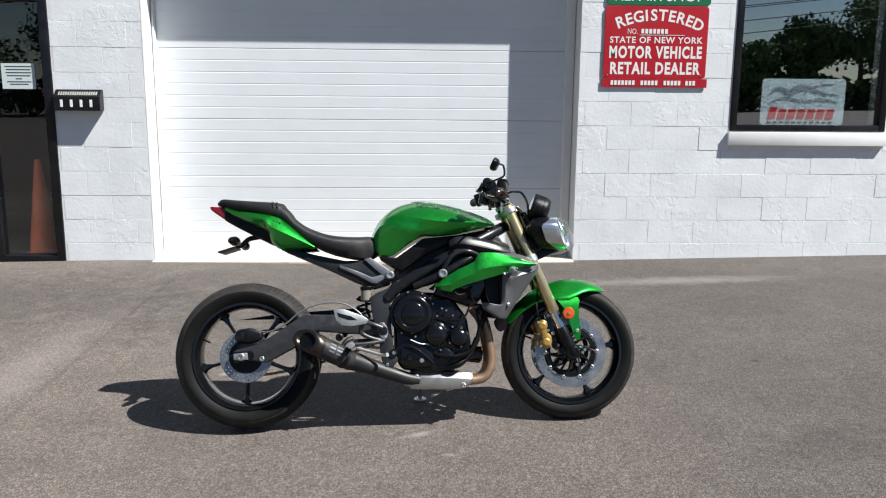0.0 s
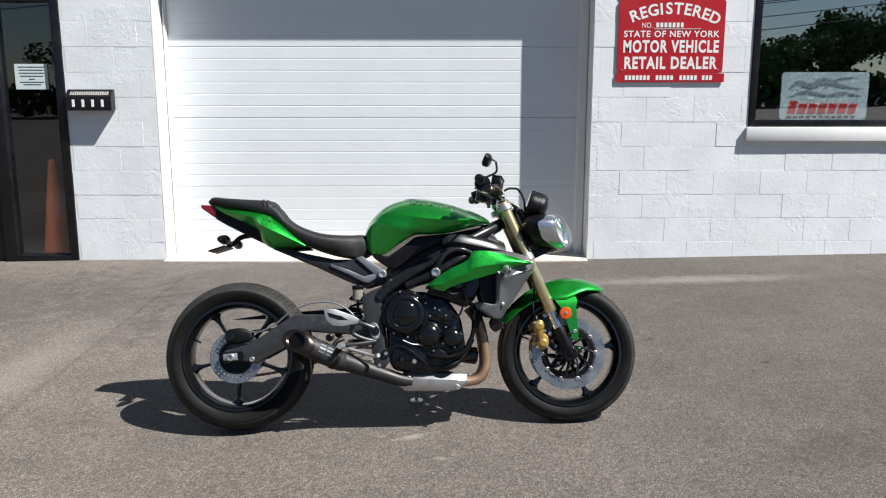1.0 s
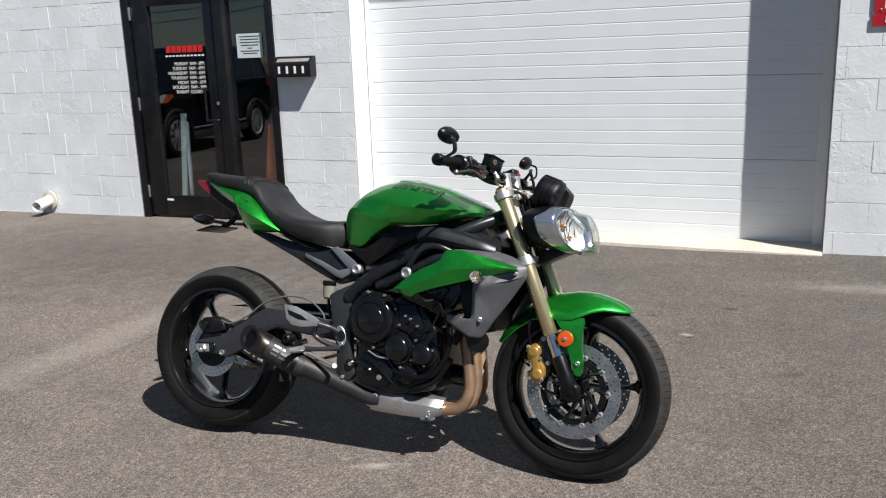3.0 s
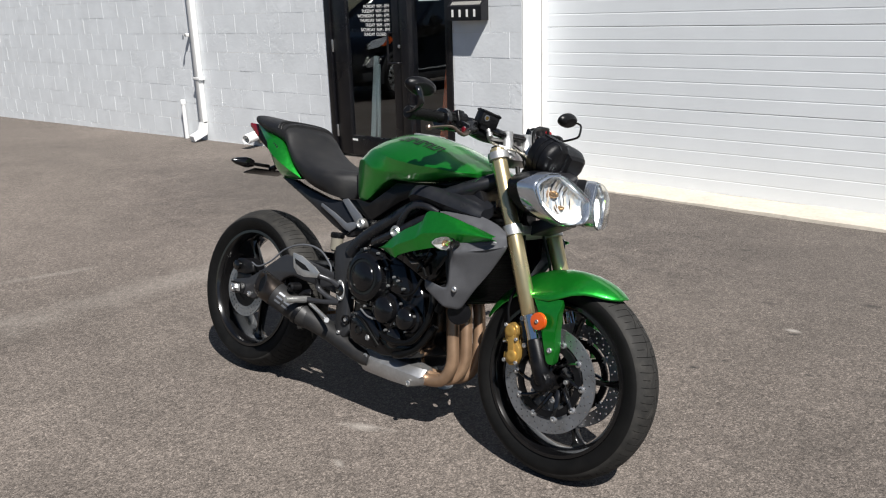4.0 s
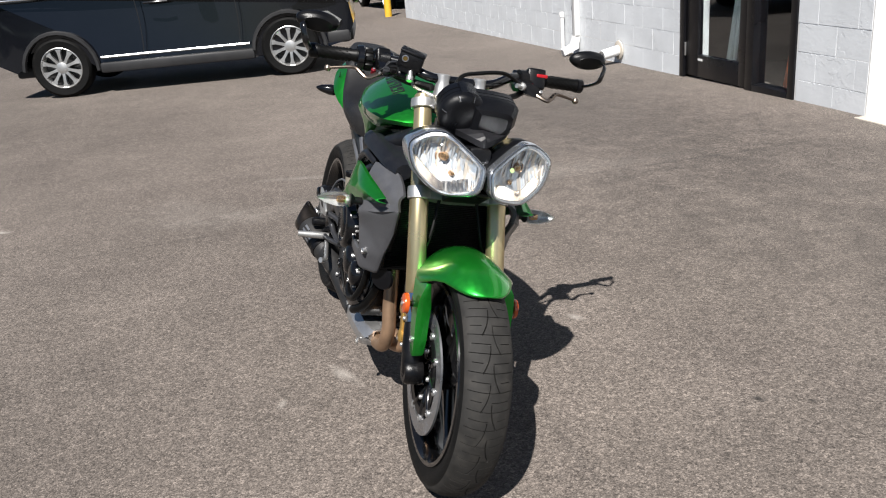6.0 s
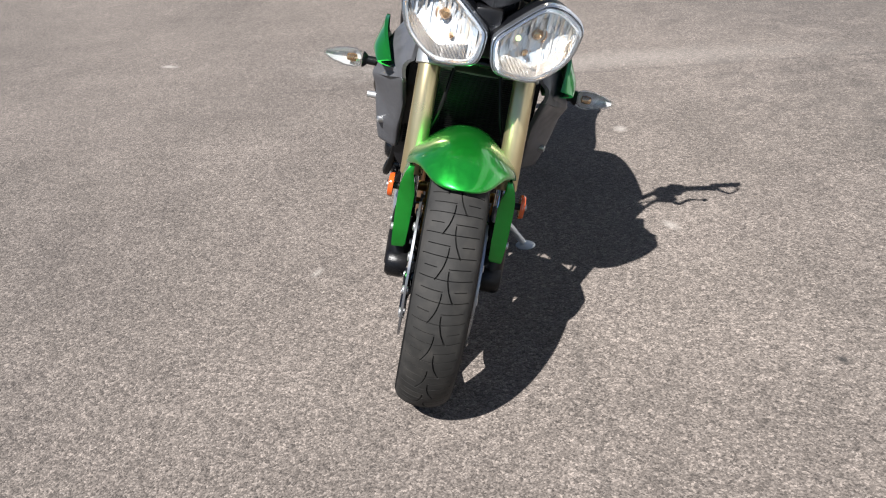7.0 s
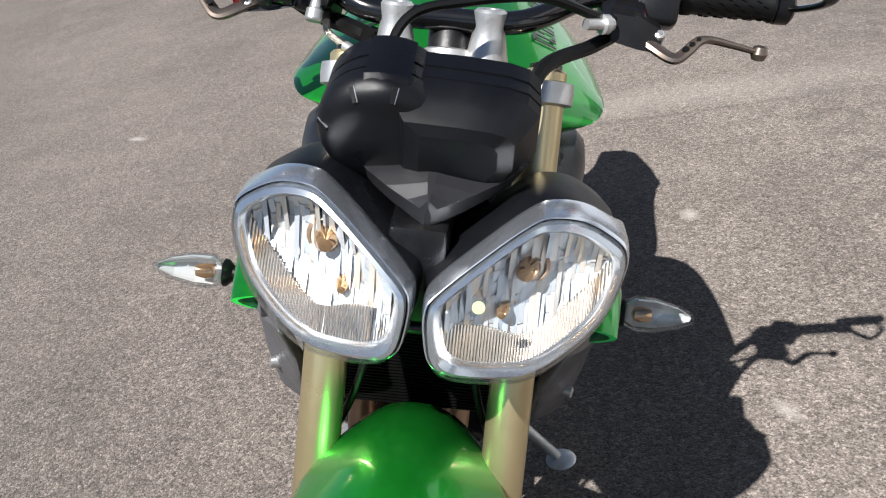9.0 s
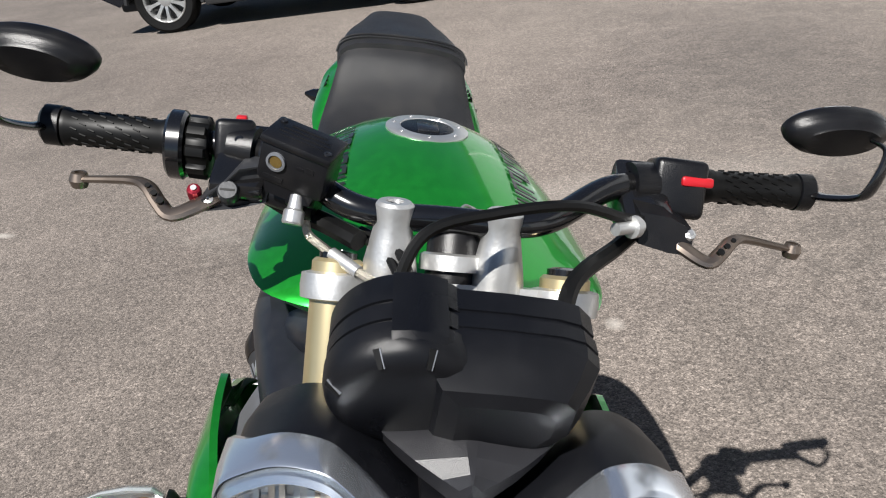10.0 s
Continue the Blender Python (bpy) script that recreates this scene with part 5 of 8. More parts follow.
# ---- front fender ----
def fender():
    stations = [(57.0, 0.010, 0.3165, 0.002), (57.4, 0.023, 0.3172, 0.005), (58.4, 0.036, 0.3182, 0.010), (60.2, 0.048, 0.3195, 0.017), (63.0, 0.060, 0.3212, 0.025), (67.0, 0.072, 0.3225, 0.033), (72, 0.084, 0.3230, 0.042), (78, 0.098, 0.3230, 0.057), (85, 0.110, 0.3222, 0.076), (92, 0.116, 0.3210, 0.087), (102, 0.115, 0.3190, 0.083), (112, 0.103, 0.3170, 0.066), (124, 0.084, 0.3160, 0.050), (138, 0.069, 0.3160, 0.040), (148, 0.060, 0.316, 0.031), (154, 0.045, 0.316, 0.020)]
    rings = []
    for phi, w, rc, drop in stations:
        a = radians(phi)
        outer, inner = [], []
        for i in range(17):
            q = -1 + i / 8
            lat = w * math.sin(q * math.pi / 2)
            full = 1 - math.exp(-(w / 0.078) ** 2.8)
            d = drop * (0.46 * (1 - math.cos(q * math.pi / 2)) + 0.54 * (1 - math.exp(-(abs(lat) / 0.078) ** 2.8)) / full)
            for row, t in ((outer, 0.0), (inner, 0.003)):
                rr = rc - d - t
                row.append((FRONT.x + rr * math.cos(a), lat * (1 - t * 4), FRONT.z + rr * math.sin(a)))
        rings.append(outer + inner[::-1])
    bm = loft(rings)
    for s in (-1, 1):
        legs = []
        for z, x0, x1, y, turn_in in ((0.540, 1.345, 1.440, 0.106, 0.010), (0.525, 1.352, 1.446, 0.1135, 0.018), (0.50, 1.372, 1.440, 0.1195, 0.029), (0.478, 1.384, 1.440, 0.121, 0.034), (0.45, 1.392, 1.440, 0.1215, 0.034), (0.40, 1.408, 1.446, 0.1205, 0.032), (0.364, 1.420, 1.444, 0.119, 0.029), (0.355, 1.427, 1.440, 0.118, 0.024)):
            legs.append([(x0, s * y, z), (x1, s * y, z), (x1 + 0.001, s * (y - 0.004), z), (x1 - 0.002, s * (y - turn_in), z), (x1 - 0.006, s * (y - turn_in), z), (x1 - 0.005, s * (y - 0.005), z), (x0, s * (y - 0.004), z)])
        loft(legs, bm=bm)
    f = part("front_fender", bm, "green", bike, "glossy green front fender", smooth=50)
    for s in (-1, 1):
        part("reflector", lathe([(0.0, s * 0.010), (0.010, s * 0.010), (0.024, s * 0.008), (0.026, s * 0.003), (0.026, -s * 0.002), (0, -s * 0.002)], (1.392, s * 0.137, 0.472), seg=28), "amber", f, "round amber reflector")
        part("reflector_screw", bolt(1.392, s * 0.1465, 0.472, 0.006, s, 0.004), "steel", f)
        part("reflector_stalk", lathe([(0.008, -s * 0.022), (0.008, -s * 0.002)], (1.392, s * 0.137, 0.472), seg=10), "black_plastic", f)
        part("screw", bolt(1.430, s * 0.121, 0.395, 0.008, s, 0.005), "steel", f)


fender()

# ---- front calipers and hoses ----
for s in (-1, 1):
    bm = slab([(1.264, 0.437), (1.284, 0.447), (1.301, 0.437), (1.305, 0.415), (1.296, 0.401), (1.302, 0.390), (1.319, 0.374), (1.322, 0.345), (1.310, 0.322), (1.290, 0.316), (1.273, 0.325), (1.268, 0.347), (1.277, 0.362), (1.272, 0.380), (1.258, 0.398), (1.257, 0.420)], s * 0.086, s * 0.112, 0.006, 2)
    slab([(1.264, 0.437), (1.284, 0.447), (1.301, 0.437), (1.319, 0.374), (1.322, 0.345), (1.310, 0.322), (1.290, 0.316), (1.268, 0.347), (1.257, 0.420)], s * 0.050, s * 0.066, 0.004, 2, bm)
    for x, z, h in ((1.262, 0.424, 0.010), (1.268, 0.342, 0.010), (1.258, 0.384, 0.006)):
        box(x - 0.012, x + 0.006, min(s * 0.055, s * 0.10), max(s * 0.055, s * 0.10), z - h, z + h, 0.003, bm=bm)
    cal = part("front_caliper", bm, "caliper_gold", bike, "gold four-piston brake caliper")
    bone = []
    for a in range(0, 360, 15):
        ca, sa = math.cos(radians(a)), math.sin(radians(a))
        k = 0.0165 - 0.0065 * (1 - abs(sa)) ** 0.8
        bone.append((1.288 + k * ca + 0.008 * -sa + 0.001, 0.3825 + 0.050 * sa + 0.003 * ca))
    part("caliper_bridge", slab(bone, min(s * 0.111, s * 0.117), max(s * 0.111, s * 0.117), 0.003), "caliper_gold", cal)
    part("caliper_mount", slab([(1.300, 0.470), (1.316, 0.474), (1.336, 0.40), (1.338, 0.36), (1.318, 0.330), (1.306, 0.345), (1.306, 0.40), (1.296, 0.440)], min(s * 0.088, s * 0.098), max(s * 0.088, s * 0.098), 0.003), "black_gloss", cal, "black mounting ear")
    for x, z in ((1.308, 0.462), (1.328, 0.385)):
        part("mount_bolt", bolt(x, s * 0.098, z, 0.008, s, 0.006), "steel", cal)
    for x, z in ((1.280, 0.418), (1.296, 0.347)):
        part("piston_cap", lathe([(0.018, 0), (0.018, s * 0.006), (0.014, s * 0.009), (0.006, s * 0.0095), (0, s * 0.008)], (x, s * 0.111, z), seg=18), "caliper_gold", cal)
    for x, z in ((1.262, 0.434), (1.313, 0.330), (1.270, 0.330), (1.304, 0.398)):
        part("bolt", bolt(x, s * 0.111, z, 0.006, s), "steel", cal)
    part("pad_pin", tube([(1.262, s * 0.048, 0.384), (1.262, s * 0.116, 0.384)], 0.003, 6, 1), "steel", cal)
    part("brake_hose", tube([(1.268, s * 0.11, 0.44), (1.258, s * 0.105, 0.50), (1.268, s * 0.07, 0.60), (1.24, s * 0.05, 0.70), (1.22, s * 0.03, 0.80)], 0.0045, 8, 6), "hose", bike)

# ---- frame, subframe, pivot plates ----
for name, pts, rr in (("frame_spar", [(1.13, -0.045, 0.86), (1.04, -0.105, 0.815), (0.92, -0.15, 0.755), (0.78, -0.150, 0.675), (0.66, -0.135, 0.605), (0.60, -0.128, 0.55)], [0.03, 0.034, 0.032, 0.03, 0.032, 0.034]),
                     ("frame_spar", [(1.12, -0.05, 0.77), (1.02, -0.12, 0.745), (0.93, -0.165, 0.70), (0.83, -0.170, 0.645), (0.72, -0.145, 0.60)], [0.026, 0.024, 0.02, 0.02, 0.022])):
    both(name, tube(pts, rr, 12, 6, flat=0.8), "dark_frame", bike, "dark grey tubular frame")
both("frame_lug", lathe([(0.020, 0.02), (0.020, -0.022), (0.015, -0.028), (0.012, -0.028), (0.011, -0.022), (0, -0.022)], (0.841, -0.170, 0.65), seg=18), "alu", bike, "silver frame bolt boss")
both("frame_lug", lathe([(0.019, 0.02), (0.019, -0.010), (0.014, -0.016), (0.011, -0.016), (0.010, -0.010), (0, -0.010)], (0.617, -0.118, 0.650), seg=18), "alu", bike, "silver frame bolt boss")
rings = []
for x, y0, z0, y1, z1, y2, z2 in ((0.872, 0.184, 0.766, 0.172, 0.790, 0.142, 0.800), (0.90, 0.194, 0.776, 0.178, 0.806, 0.136, 0.815), (0.95, 0.194, 0.772, 0.176, 0.808, 0.128, 0.820), (1.02, 0.182, 0.758, 0.164, 0.796, 0.112, 0.812), (1.09, 0.168, 0.744, 0.148, 0.778, 0.095, 0.796), (1.14, 0.150, 0.735, 0.132, 0.760, 0.085, 0.776)):
    rings.append([(x, -y0, z0), (x, -(y0 * 0.75 + y1 * 0.25), z0 * 0.4 + z1 * 0.6), (x, -y1, z1), (x, -(y1 + y2) / 2, (z1 + z2) / 2 - 0.004), (x, -y2, z2), (x, -y2, z2 - 0.03), (x, -y0 + 0.02, z0 - 0.02)])
cols = [curve_points([r[i] for r in rings], 4) for i in range(7)]
both("intake_cover", loft([[c[j] for c in cols] for j in range(len(cols[0]))]), "dark_frame", bike, "dark grey air intake cover", smooth=40)
both("subframe", slab([(0.150, 0.768), (0.223, 0.766), (0.278, 0.748), (0.42, 0.716), (0.520, 0.715), (0.600, 0.668), (0.625, 0.64), (0.618, 0.612), (0.543, 0.592), (0.46, 0.626), (0.35, 0.68)], -0.112, -0.080, 0.006), "dark_frame", bike, "dark grey rear subframe")
bm = slab([(0.505, 0.720), (0.533, 0.728), (0.604, 0.680), (0.636, 0.652), (0.622, 0.632), (0.598, 0.636)], -0.1225, -0.1135, 0.004)
slab([(0.40, 0.698), (0.473, 0.672), (0.54, 0.642), (0.597, 0.657), (0.604, 0.640), (0.560, 0.612), (0.535, 0.618), (0.473, 0.652), (0.40, 0.684)], -0.1215, -0.1130, 0.004, 2, bm)
both("subframe_bracket", bm, "silver_grey", bike, "forked silver-grey bracket")
both("pivot_plate", slab([(0.528, 0.555), (0.555, 0.572), (0.640, 0.608), (0.676, 0.609), (0.645, 0.565), (0.614, 0.530), (0.618, 0.436), (0.627, 0.336), (0.646, 0.287), (0.623, 0.256), (0.584, 0.260), (0.570, 0.313), (0.566, 0.374), (0.545, 0.436)], -0.150, -0.115, 0.006), "frame_grey", bike, "graphite pivot plate")
both("pivot_cap", lathe([(0.020, 0), (0.020, -0.006), (0.015, -0.008), (0, -0.008)], (0.583, -0.150, 0.413), seg=20), "black_gloss", bike)
both("pivot_oval", slab([(0.583 + 0.021 * math.cos(radians(a)) - 0.006 * math.sin(radians(a)), 0.413 + 0.036 * math.sin(radians(a))) for a in range(0, 360, 20)], -0.154, -0.1505, 0.001, 1), "alu", bike, "silver oval plate")
for x, z in ((0.578, 0.442), (0.588, 0.384), (0.600, 0.270), (0.548, 0.437), (0.570, 0.370)):
    both("plate_bolt", bolt(x, -0.151, z, 0.007, -1, 0.007), "steel", bike)

for x, z in ((0.640, 0.583), (0.628, 0.319)):
    ring = lathe([(0.017, 0.0), (0.017, -0.010), (0.014, -0.013), (0.011, -0.012), (0.011, -0.006), (0, -0.006)], (x, -0.148, z), seg=22)
    both("mount_ring", ring, "black_gloss", bike, "black ring round an engine bolt")
    both("plate_bolt", bolt(x, -0.153, z, 0.008, -1, 0.005), "steel", bike)

# ---- engine ----
part("crankcase", slab([(0.631, 0.534), (0.70, 0.575), (0.799, 0.572), (0.883, 0.549), (0.945, 0.46), (0.962, 0.348), (0.955, 0.285), (0.917, 0.245), (0.792, 0.225), (0.66, 0.245), (0.631, 0.30)], -0.135, 0.135, 0.02, 3), "engine_black", bike, "black crankcase")
part("cylinder_block", slab([(0.80, 0.56), (0.885, 0.535), (0.965, 0.50), (1.00, 0.53), (1.035, 0.60), (1.02, 0.68), (0.95, 0.71), (0.86, 0.67)], -0.15, 0.15, 0.014, 3), "engine_black", bike, "black cylinder block")
bm = slab([(0.86, 0.56), (0.93, 0.53), (0.99, 0.60), (0.93, 0.65), (0.885, 0.63)], -0.166, -0.150, 0.005)
both("head_cover", bm, "engine_black", bike)
cl = part("clutch_cover", lathe([(0.100, -0.130), (0.100, -0.149), (0.097, -0.153), (0.087, -0.154), (0.0845, -0.157), (0.082, -0.172), (0.078, -0.179), (0.070, -0.1825), (0.061, -0.183), (0.059, -0.1795), (0.050, -0.1795), (0.048, -0.184), (0.043, -0.187), (0, -0.188)], (0.711, 0, 0.482), seg=64), "engine_black", bike, "round black clutch cover")
for a in (25, 58, 97, 118, 160, 200, 238, 277, 310, 340):
    x, z = 0.711 + 0.094 * math.cos(radians(a)), 0.482 + 0.094 * math.sin(radians(a))
    part("bolt_boss", lathe([(0.009, -0.140), (0.009, -0.153), (0.0075, -0.156), (0, -0.156)], (x, 0, z), seg=14), "engine_black", cl)
for x, z, r in ((0.808, 0.390, 0.048), (0.905, 0.378, 0.040)):
    part("side_cover", lathe([(r + 0.008, -0.13), (r + 0.008, -0.148), (r, -0.152), (r * 0.96, -0.168), (r * 0.8, -0.177), (r * 0.4, -0.182), (0, -0.183)], (x, 0, z), seg=36), "engine_black", bike, "domed black engine cover")
both("timing_cover", slab([(0.775, 0.50), (0.80, 0.54), (0.865, 0.545), (0.90, 0.47), (0.89, 0.43), (0.80, 0.455)], -0.152, -0.13, 0.006), "engine_black", bike)
bm = slab([(0.655, 0.335), (0.70, 0.36), (0.765, 0.345), (0.80, 0.30), (0.78, 0.255), (0.70, 0.25), (0.655, 0.27)], -0.158, -0.13, 0.008)
part("sprocket_cover", bm, "engine_black", bike)
part("water_pump", lathe([(0.034, -0.13), (0.034, -0.150), (0.026, -0.158), (0.012, -0.16), (0, -0.16)], (0.85, 0, 0.305), seg=24), "engine_black", bike)
for pts, r in (([(0.80, -0.15, 0.310), (0.824, -0.160, 0.303), (0.87, -0.168, 0.298), (0.916, -0.168, 0.303), (0.954, -0.165, 0.322), (0.985, -0.155, 0.372), (0.998, -0.150, 0.437), (0.985, -0.145, 0.50)], 0.0095), ([(0.86, -0.14, 0.25), (0.90, -0.15, 0.262), (0.95, -0.13, 0.30), (0.99, -0.11, 0.37)], 0.013),
               ([(1.0, -0.12, 0.42), (1.03, -0.12, 0.48), (1.06, -0.12, 0.54)], 0.014), ([(0.88, -0.172, 0.60), (0.95, -0.172, 0.565), (0.97, -0.165, 0.53)], 0.006)):
    part("coolant_hose", tube(pts, r, 10, 6), "hose", bike)
both("intake_pipe", tube([(0.836, -0.172, 0.648), (0.847, -0.180, 0.674), (0.862, -0.183, 0.701), (0.885, -0.183, 0.728), (0.916, -0.181, 0.742), (0.954, -0.178, 0.743), (0.99, -0.165, 0.730)], 0.0115, 12, 6), "dark_frame", bike, "curved dark grey pipe")
# ribs on the cylinder block and a stepped lower case
for k in range(5):
    x, z = 0.842 + k * 0.0225, 0.600 - k * 0.0135
    part("cooling_rib", slab([(x, z), (x + 0.006, z - 0.003), (x + 0.052, z + 0.078), (x + 0.046, z + 0.081)], -0.170, -0.150, 0.0015, 1), "engine_black", bike)
part("case_step", slab([(0.640, 0.345), (0.70, 0.372), (0.775, 0.352), (0.80, 0.315), (0.86, 0.285), (0.935, 0.300), (0.930, 0.262), (0.80, 0.240), (0.672, 0.250), (0.645, 0.285)], -0.147, -0.134, 0.004), "engine_black", bike)
part("drain_boss", lathe([(0.017, -0.13), (0.017, -0.160), (0.013, -0.164), (0.011, -0.160), (0, -0.160)], (0.700, 0, 0.300), seg=20), "engine_black", bike)
part("case_plug", lathe([(0.011, -0.14), (0.011, -0.158), (0.009, -0.161), (0, -0.161)], (0.745, 0, 0.283), seg=6), "steel", bike)
for pts in ([(0.676, -0.158, 0.345), (0.72, -0.166, 0.335), (0.765, -0.164, 0.300), (0.80, -0.160, 0.268)], [(0.86, -0.160, 0.45), (0.905, -0.176, 0.452), (0.935, -0.172, 0.47), (0.955, -0.165, 0.515)], [(0.835, -0.160, 0.575), (0.875, -0.180, 0.590), (0.92, -0.182, 0.570), (0.965, -0.172, 0.590)]):
    part("wiring_tube", tube(pts, 0.0042, 8, 5), "hose", bike)
part("oil_filter", lathe([(0.036, 0), (0.038, 0.01), (0.038, 0.06), (0.03, 0.068), (0, 0.068)], (0.955, 0.02, 0.30), (1, 0, -0.15), 24), "black_gloss", bike)
part("horn", lathe([(0.012, 0.02), (0.03, 0.0), (0.037, -0.012), (0.034, -0.018), (0, -0.02)], (1.085, -0.12, 0.435), (-0.6, 0.7, 0.1), 22), "black_plastic", bike)
part("sump", slab([(0.70, 0.24), (0.90, 0.245), (0.88, 0.195), (0.74, 0.19)], -0.05, 0.11, 0.012), "engine_black", bike)

for x, z in ((0.835, 0.502), (0.814, 0.470), (0.879, 0.423), (0.847, 0.376), (0.766, 0.353), (0.826, 0.326), (0.866, 0.355), (0.914, 0.340), (0.940, 0.393), (0.774, 0.411), (0.662, 0.402), (0.691, 0.574), (0.752, 0.567), (0.797, 0.523), (0.720, 0.385), (0.881, 0.471), (0.854, 0.493)):
    part("bolt", bolt(x, -0.158, z, 0.0044, -1, 0.010), "steel", bike)
for pts, r in (([(0.905, -0.165, 0.60), (0.925, -0.172, 0.588), (0.945, -0.165, 0.594)], 0.004), ([(0.888, -0.16, 0.575), (0.91, -0.17, 0.562), (0.935, -0.165, 0.566)], 0.004), ([(0.70, -0.16, 0.372), (0.74, -0.165, 0.355), (0.78, -0.16, 0.352)], 0.003)):
    part("wire_clip", tube(pts, r, 6, 4), "steel", bike)

# ---- radiator ----
rad = part("radiator", box(1.085, 1.118, -0.160, 0.160, 0.464, 0.735, 0.006), "black_plastic", bike, "black radiator")
bm = bmesh.new()
for k in range(52):
    z = 0.47 + k * 0.005
    box(1.1185, 1.1225, -0.138, 0.138, z, z + 0.002, bm=bm)
tagged(part("radiator_core", bm, "hose", rad, smooth=0), kind="stuff")

# ---- exhaust ----
ex = new("exhaust")
ex.parent = bike
tagged(ex, "short grey silencer with bronze header pipes")
for y in (-0.085, -0.015, 0.055):
    part("header_pipe", tube([(0.985, y, 0.50), (1.025, y, 0.44), (1.045, y * 0.98, 0.34), (1.05, y * 0.9, 0.26), (1.025, y * 0.8 - 0.01, 0.205), (0.97, y * 0.6 - 0.03, 0.188), (0.90, y * 0.4 - 0.045, 0.19)], 0.0205, 16, 8), "bronze", ex, "heat-tinted header pipe")
part("collector", tube([(0.94, -0.06, 0.19), (0.86, -0.065, 0.192), (0.74, -0.085, 0.195), (0.68, -0.11, 0.198)], [0.034, 0.045, 0.04, 0.026], 18, 5), "steel", ex)
bm = bmesh.new()
rings = []
for x, zt, zb, yo in ((0.697, 0.236, 0.157, -0.128), (0.72, 0.241, 0.155, -0.133), (0.83, 0.236, 0.152, -0.136), (0.915, 0.231, 0.152, -0.132), (0.955, 0.228, 0.166, -0.122), (0.966, 0.227, 0.176, -0.115)):
    rings.append([(x, -0.075, zt), (x, yo + 0.02, zt - 0.006), (x, yo, zt - 0.03), (x, yo, zb + 0.025), (x, yo + 0.016, zb + 0.004), (x, -0.07, zb), (x, -0.072, zb + 0.004), (x, yo + 0.02, zb + 0.01), (x, yo + 0.005, zb + 0.03), (x, yo + 0.005, zt - 0.03), (x, yo + 0.022, zt - 0.011), (x, -0.075, zt - 0.004)])
shield = part("heat_shield", loft(rings, bm=bm), "steel", ex, "brushed silver heat shield")
for x, z in ((0.722, 0.213), (0.925, 0.170)):
    part("bolt", bolt(x, -0.131, z, 0.010, -1, 0.005), "alu", shield)
part("link_pipe", tube([(0.735, -0.115, 0.197), (0.68, -0.120, 0.208), (0.60, -0.130, 0.236), (0.52, -0.143, 0.266), (0.44, -0.166, 0.296)], [0.024, 0.027, 0.030, 0.034, 0.040], 22, 5), "silencer", ex)
can_axis = (Vector((0.258, -0.246, 0.389)) - Vector((0.455, -0.160, 0.285))).normalized()
o = Vector((0.463, -0.157, 0.281))
can = part("silencer", lathe([(0.034, 0), (0.041, 0.02), (0.0445, 0.10), (0.0450, 0.185), (0.0435, 0.19)], o, can_axis, 40), "silencer", ex)
slash = can_axis.cross(Vector((0, 0, 1))).normalized()
slash = -slash if slash.y > 0 else slash


def slash_cut(bm):
    """Shears the outlet so that its mouth faces outwards."""
    for v in bm.verts:
        along = (v.co - o).dot(can_axis)
        v.co -= can_axis * (v.co - o).dot(slash) * 0.95 * smooth_step(0.16, 0.225, along)
    return bm


part("tip", slash_cut(lathe([(0.0440, 0.165), (0.0465, 0.167), (0.0465, 0.21), (0.0465, 0.228), (0.043, 0.240), (0.034, 0.241), (0.031, 0.236), (0.030, 0.18), (0.029, 0.12), (0, 0.12)], o, can_axis, 40)), "burnt", can, "burnt steel slash-cut outlet")
# black disc across the outlet stands in for the shade inside it
part("tip_bore", slash_cut(lathe([(0.0, 0.222), (0.0297, 0.222), (0.0300, 0.228), (0.0, 0.2225)], o, can_axis, 32)), "hose", can)
strap = part("strap", lathe([(0.0415, 0.045), (0.0455, 0.046), (0.0465, 0.062), (0.0435, 0.063)], o, can_axis, 36, closed=True), "black_plastic", can)
part("strap_arm", tube([(0.41, -0.185, 0.35), (0.43, -0.175, 0.375), (0.455, -0.165, 0.385)], 0.010, 8, 4), "black_plastic", can)
# two blank silver shapes where the maker's mark sits
bm = bmesh.new()
side = can_axis.cross(Vector((0, 0, 1))).normalized()
if side.y > 0:
    side = -side
upv = side.cross(can_axis).normalized()
if upv.z < 0:
    upv = -upv
for a0 in (0.085, 0.118):
    for k in range(3):
        t = -0.40 + k * 0.34
        ring = []
        for da, dt in ((0, 0), (0.026, 0), (0.026, 0.16), (0, 0.16)):
            ang = t + dt + 0.25
            ring.append(o + can_axis * (a0 + da) + (side * math.cos(ang) + upv * math.sin(ang)) * 0.0455)
        loft([ring, [p + (p - o - can_axis * (p - o).dot(can_axis)).normalized() * 0.0008 for p in ring]], bm=bm)
part("maker_bars", bm, "silver_grey", can, "plain silver bars", smooth=0)

# ---- swingarm, chain, rear brake ----
arm = slab([(-0.058, 0.325), (-0.04, 0.345), (0.053, 0.366), (0.135, 0.415), (0.221, 0.472), (0.255, 0.488), (0.369, 0.485), (0.47, 0.468), (0.615, 0.452), (0.615, 0.385), (0.47, 0.40), (0.30, 0.415), (0.262, 0.40), (0.199, 0.344), (0.091, 0.288), (0.032, 0.298), (-0.046, 0.291)], -0.136, -0.112, 0.007, 3)
both("swingarm", arm, "grey_paint", bike, "graphite grey swingarm")
part("swingarm_bridge", box(0.42, 0.60, -0.112, 0.112, 0.40, 0.46, 0.012), "grey_paint", bike)
# black slab on the arm's face imitates the shaded axle recess
both("axle_slot", slab([(-0.050, 0.297), (-0.050, 0.337), (0.034, 0.341), (0.040, 0.318), (0.030, 0.298)], -0.139, -0.1365, 0.001, 1), "black_plastic", bike)
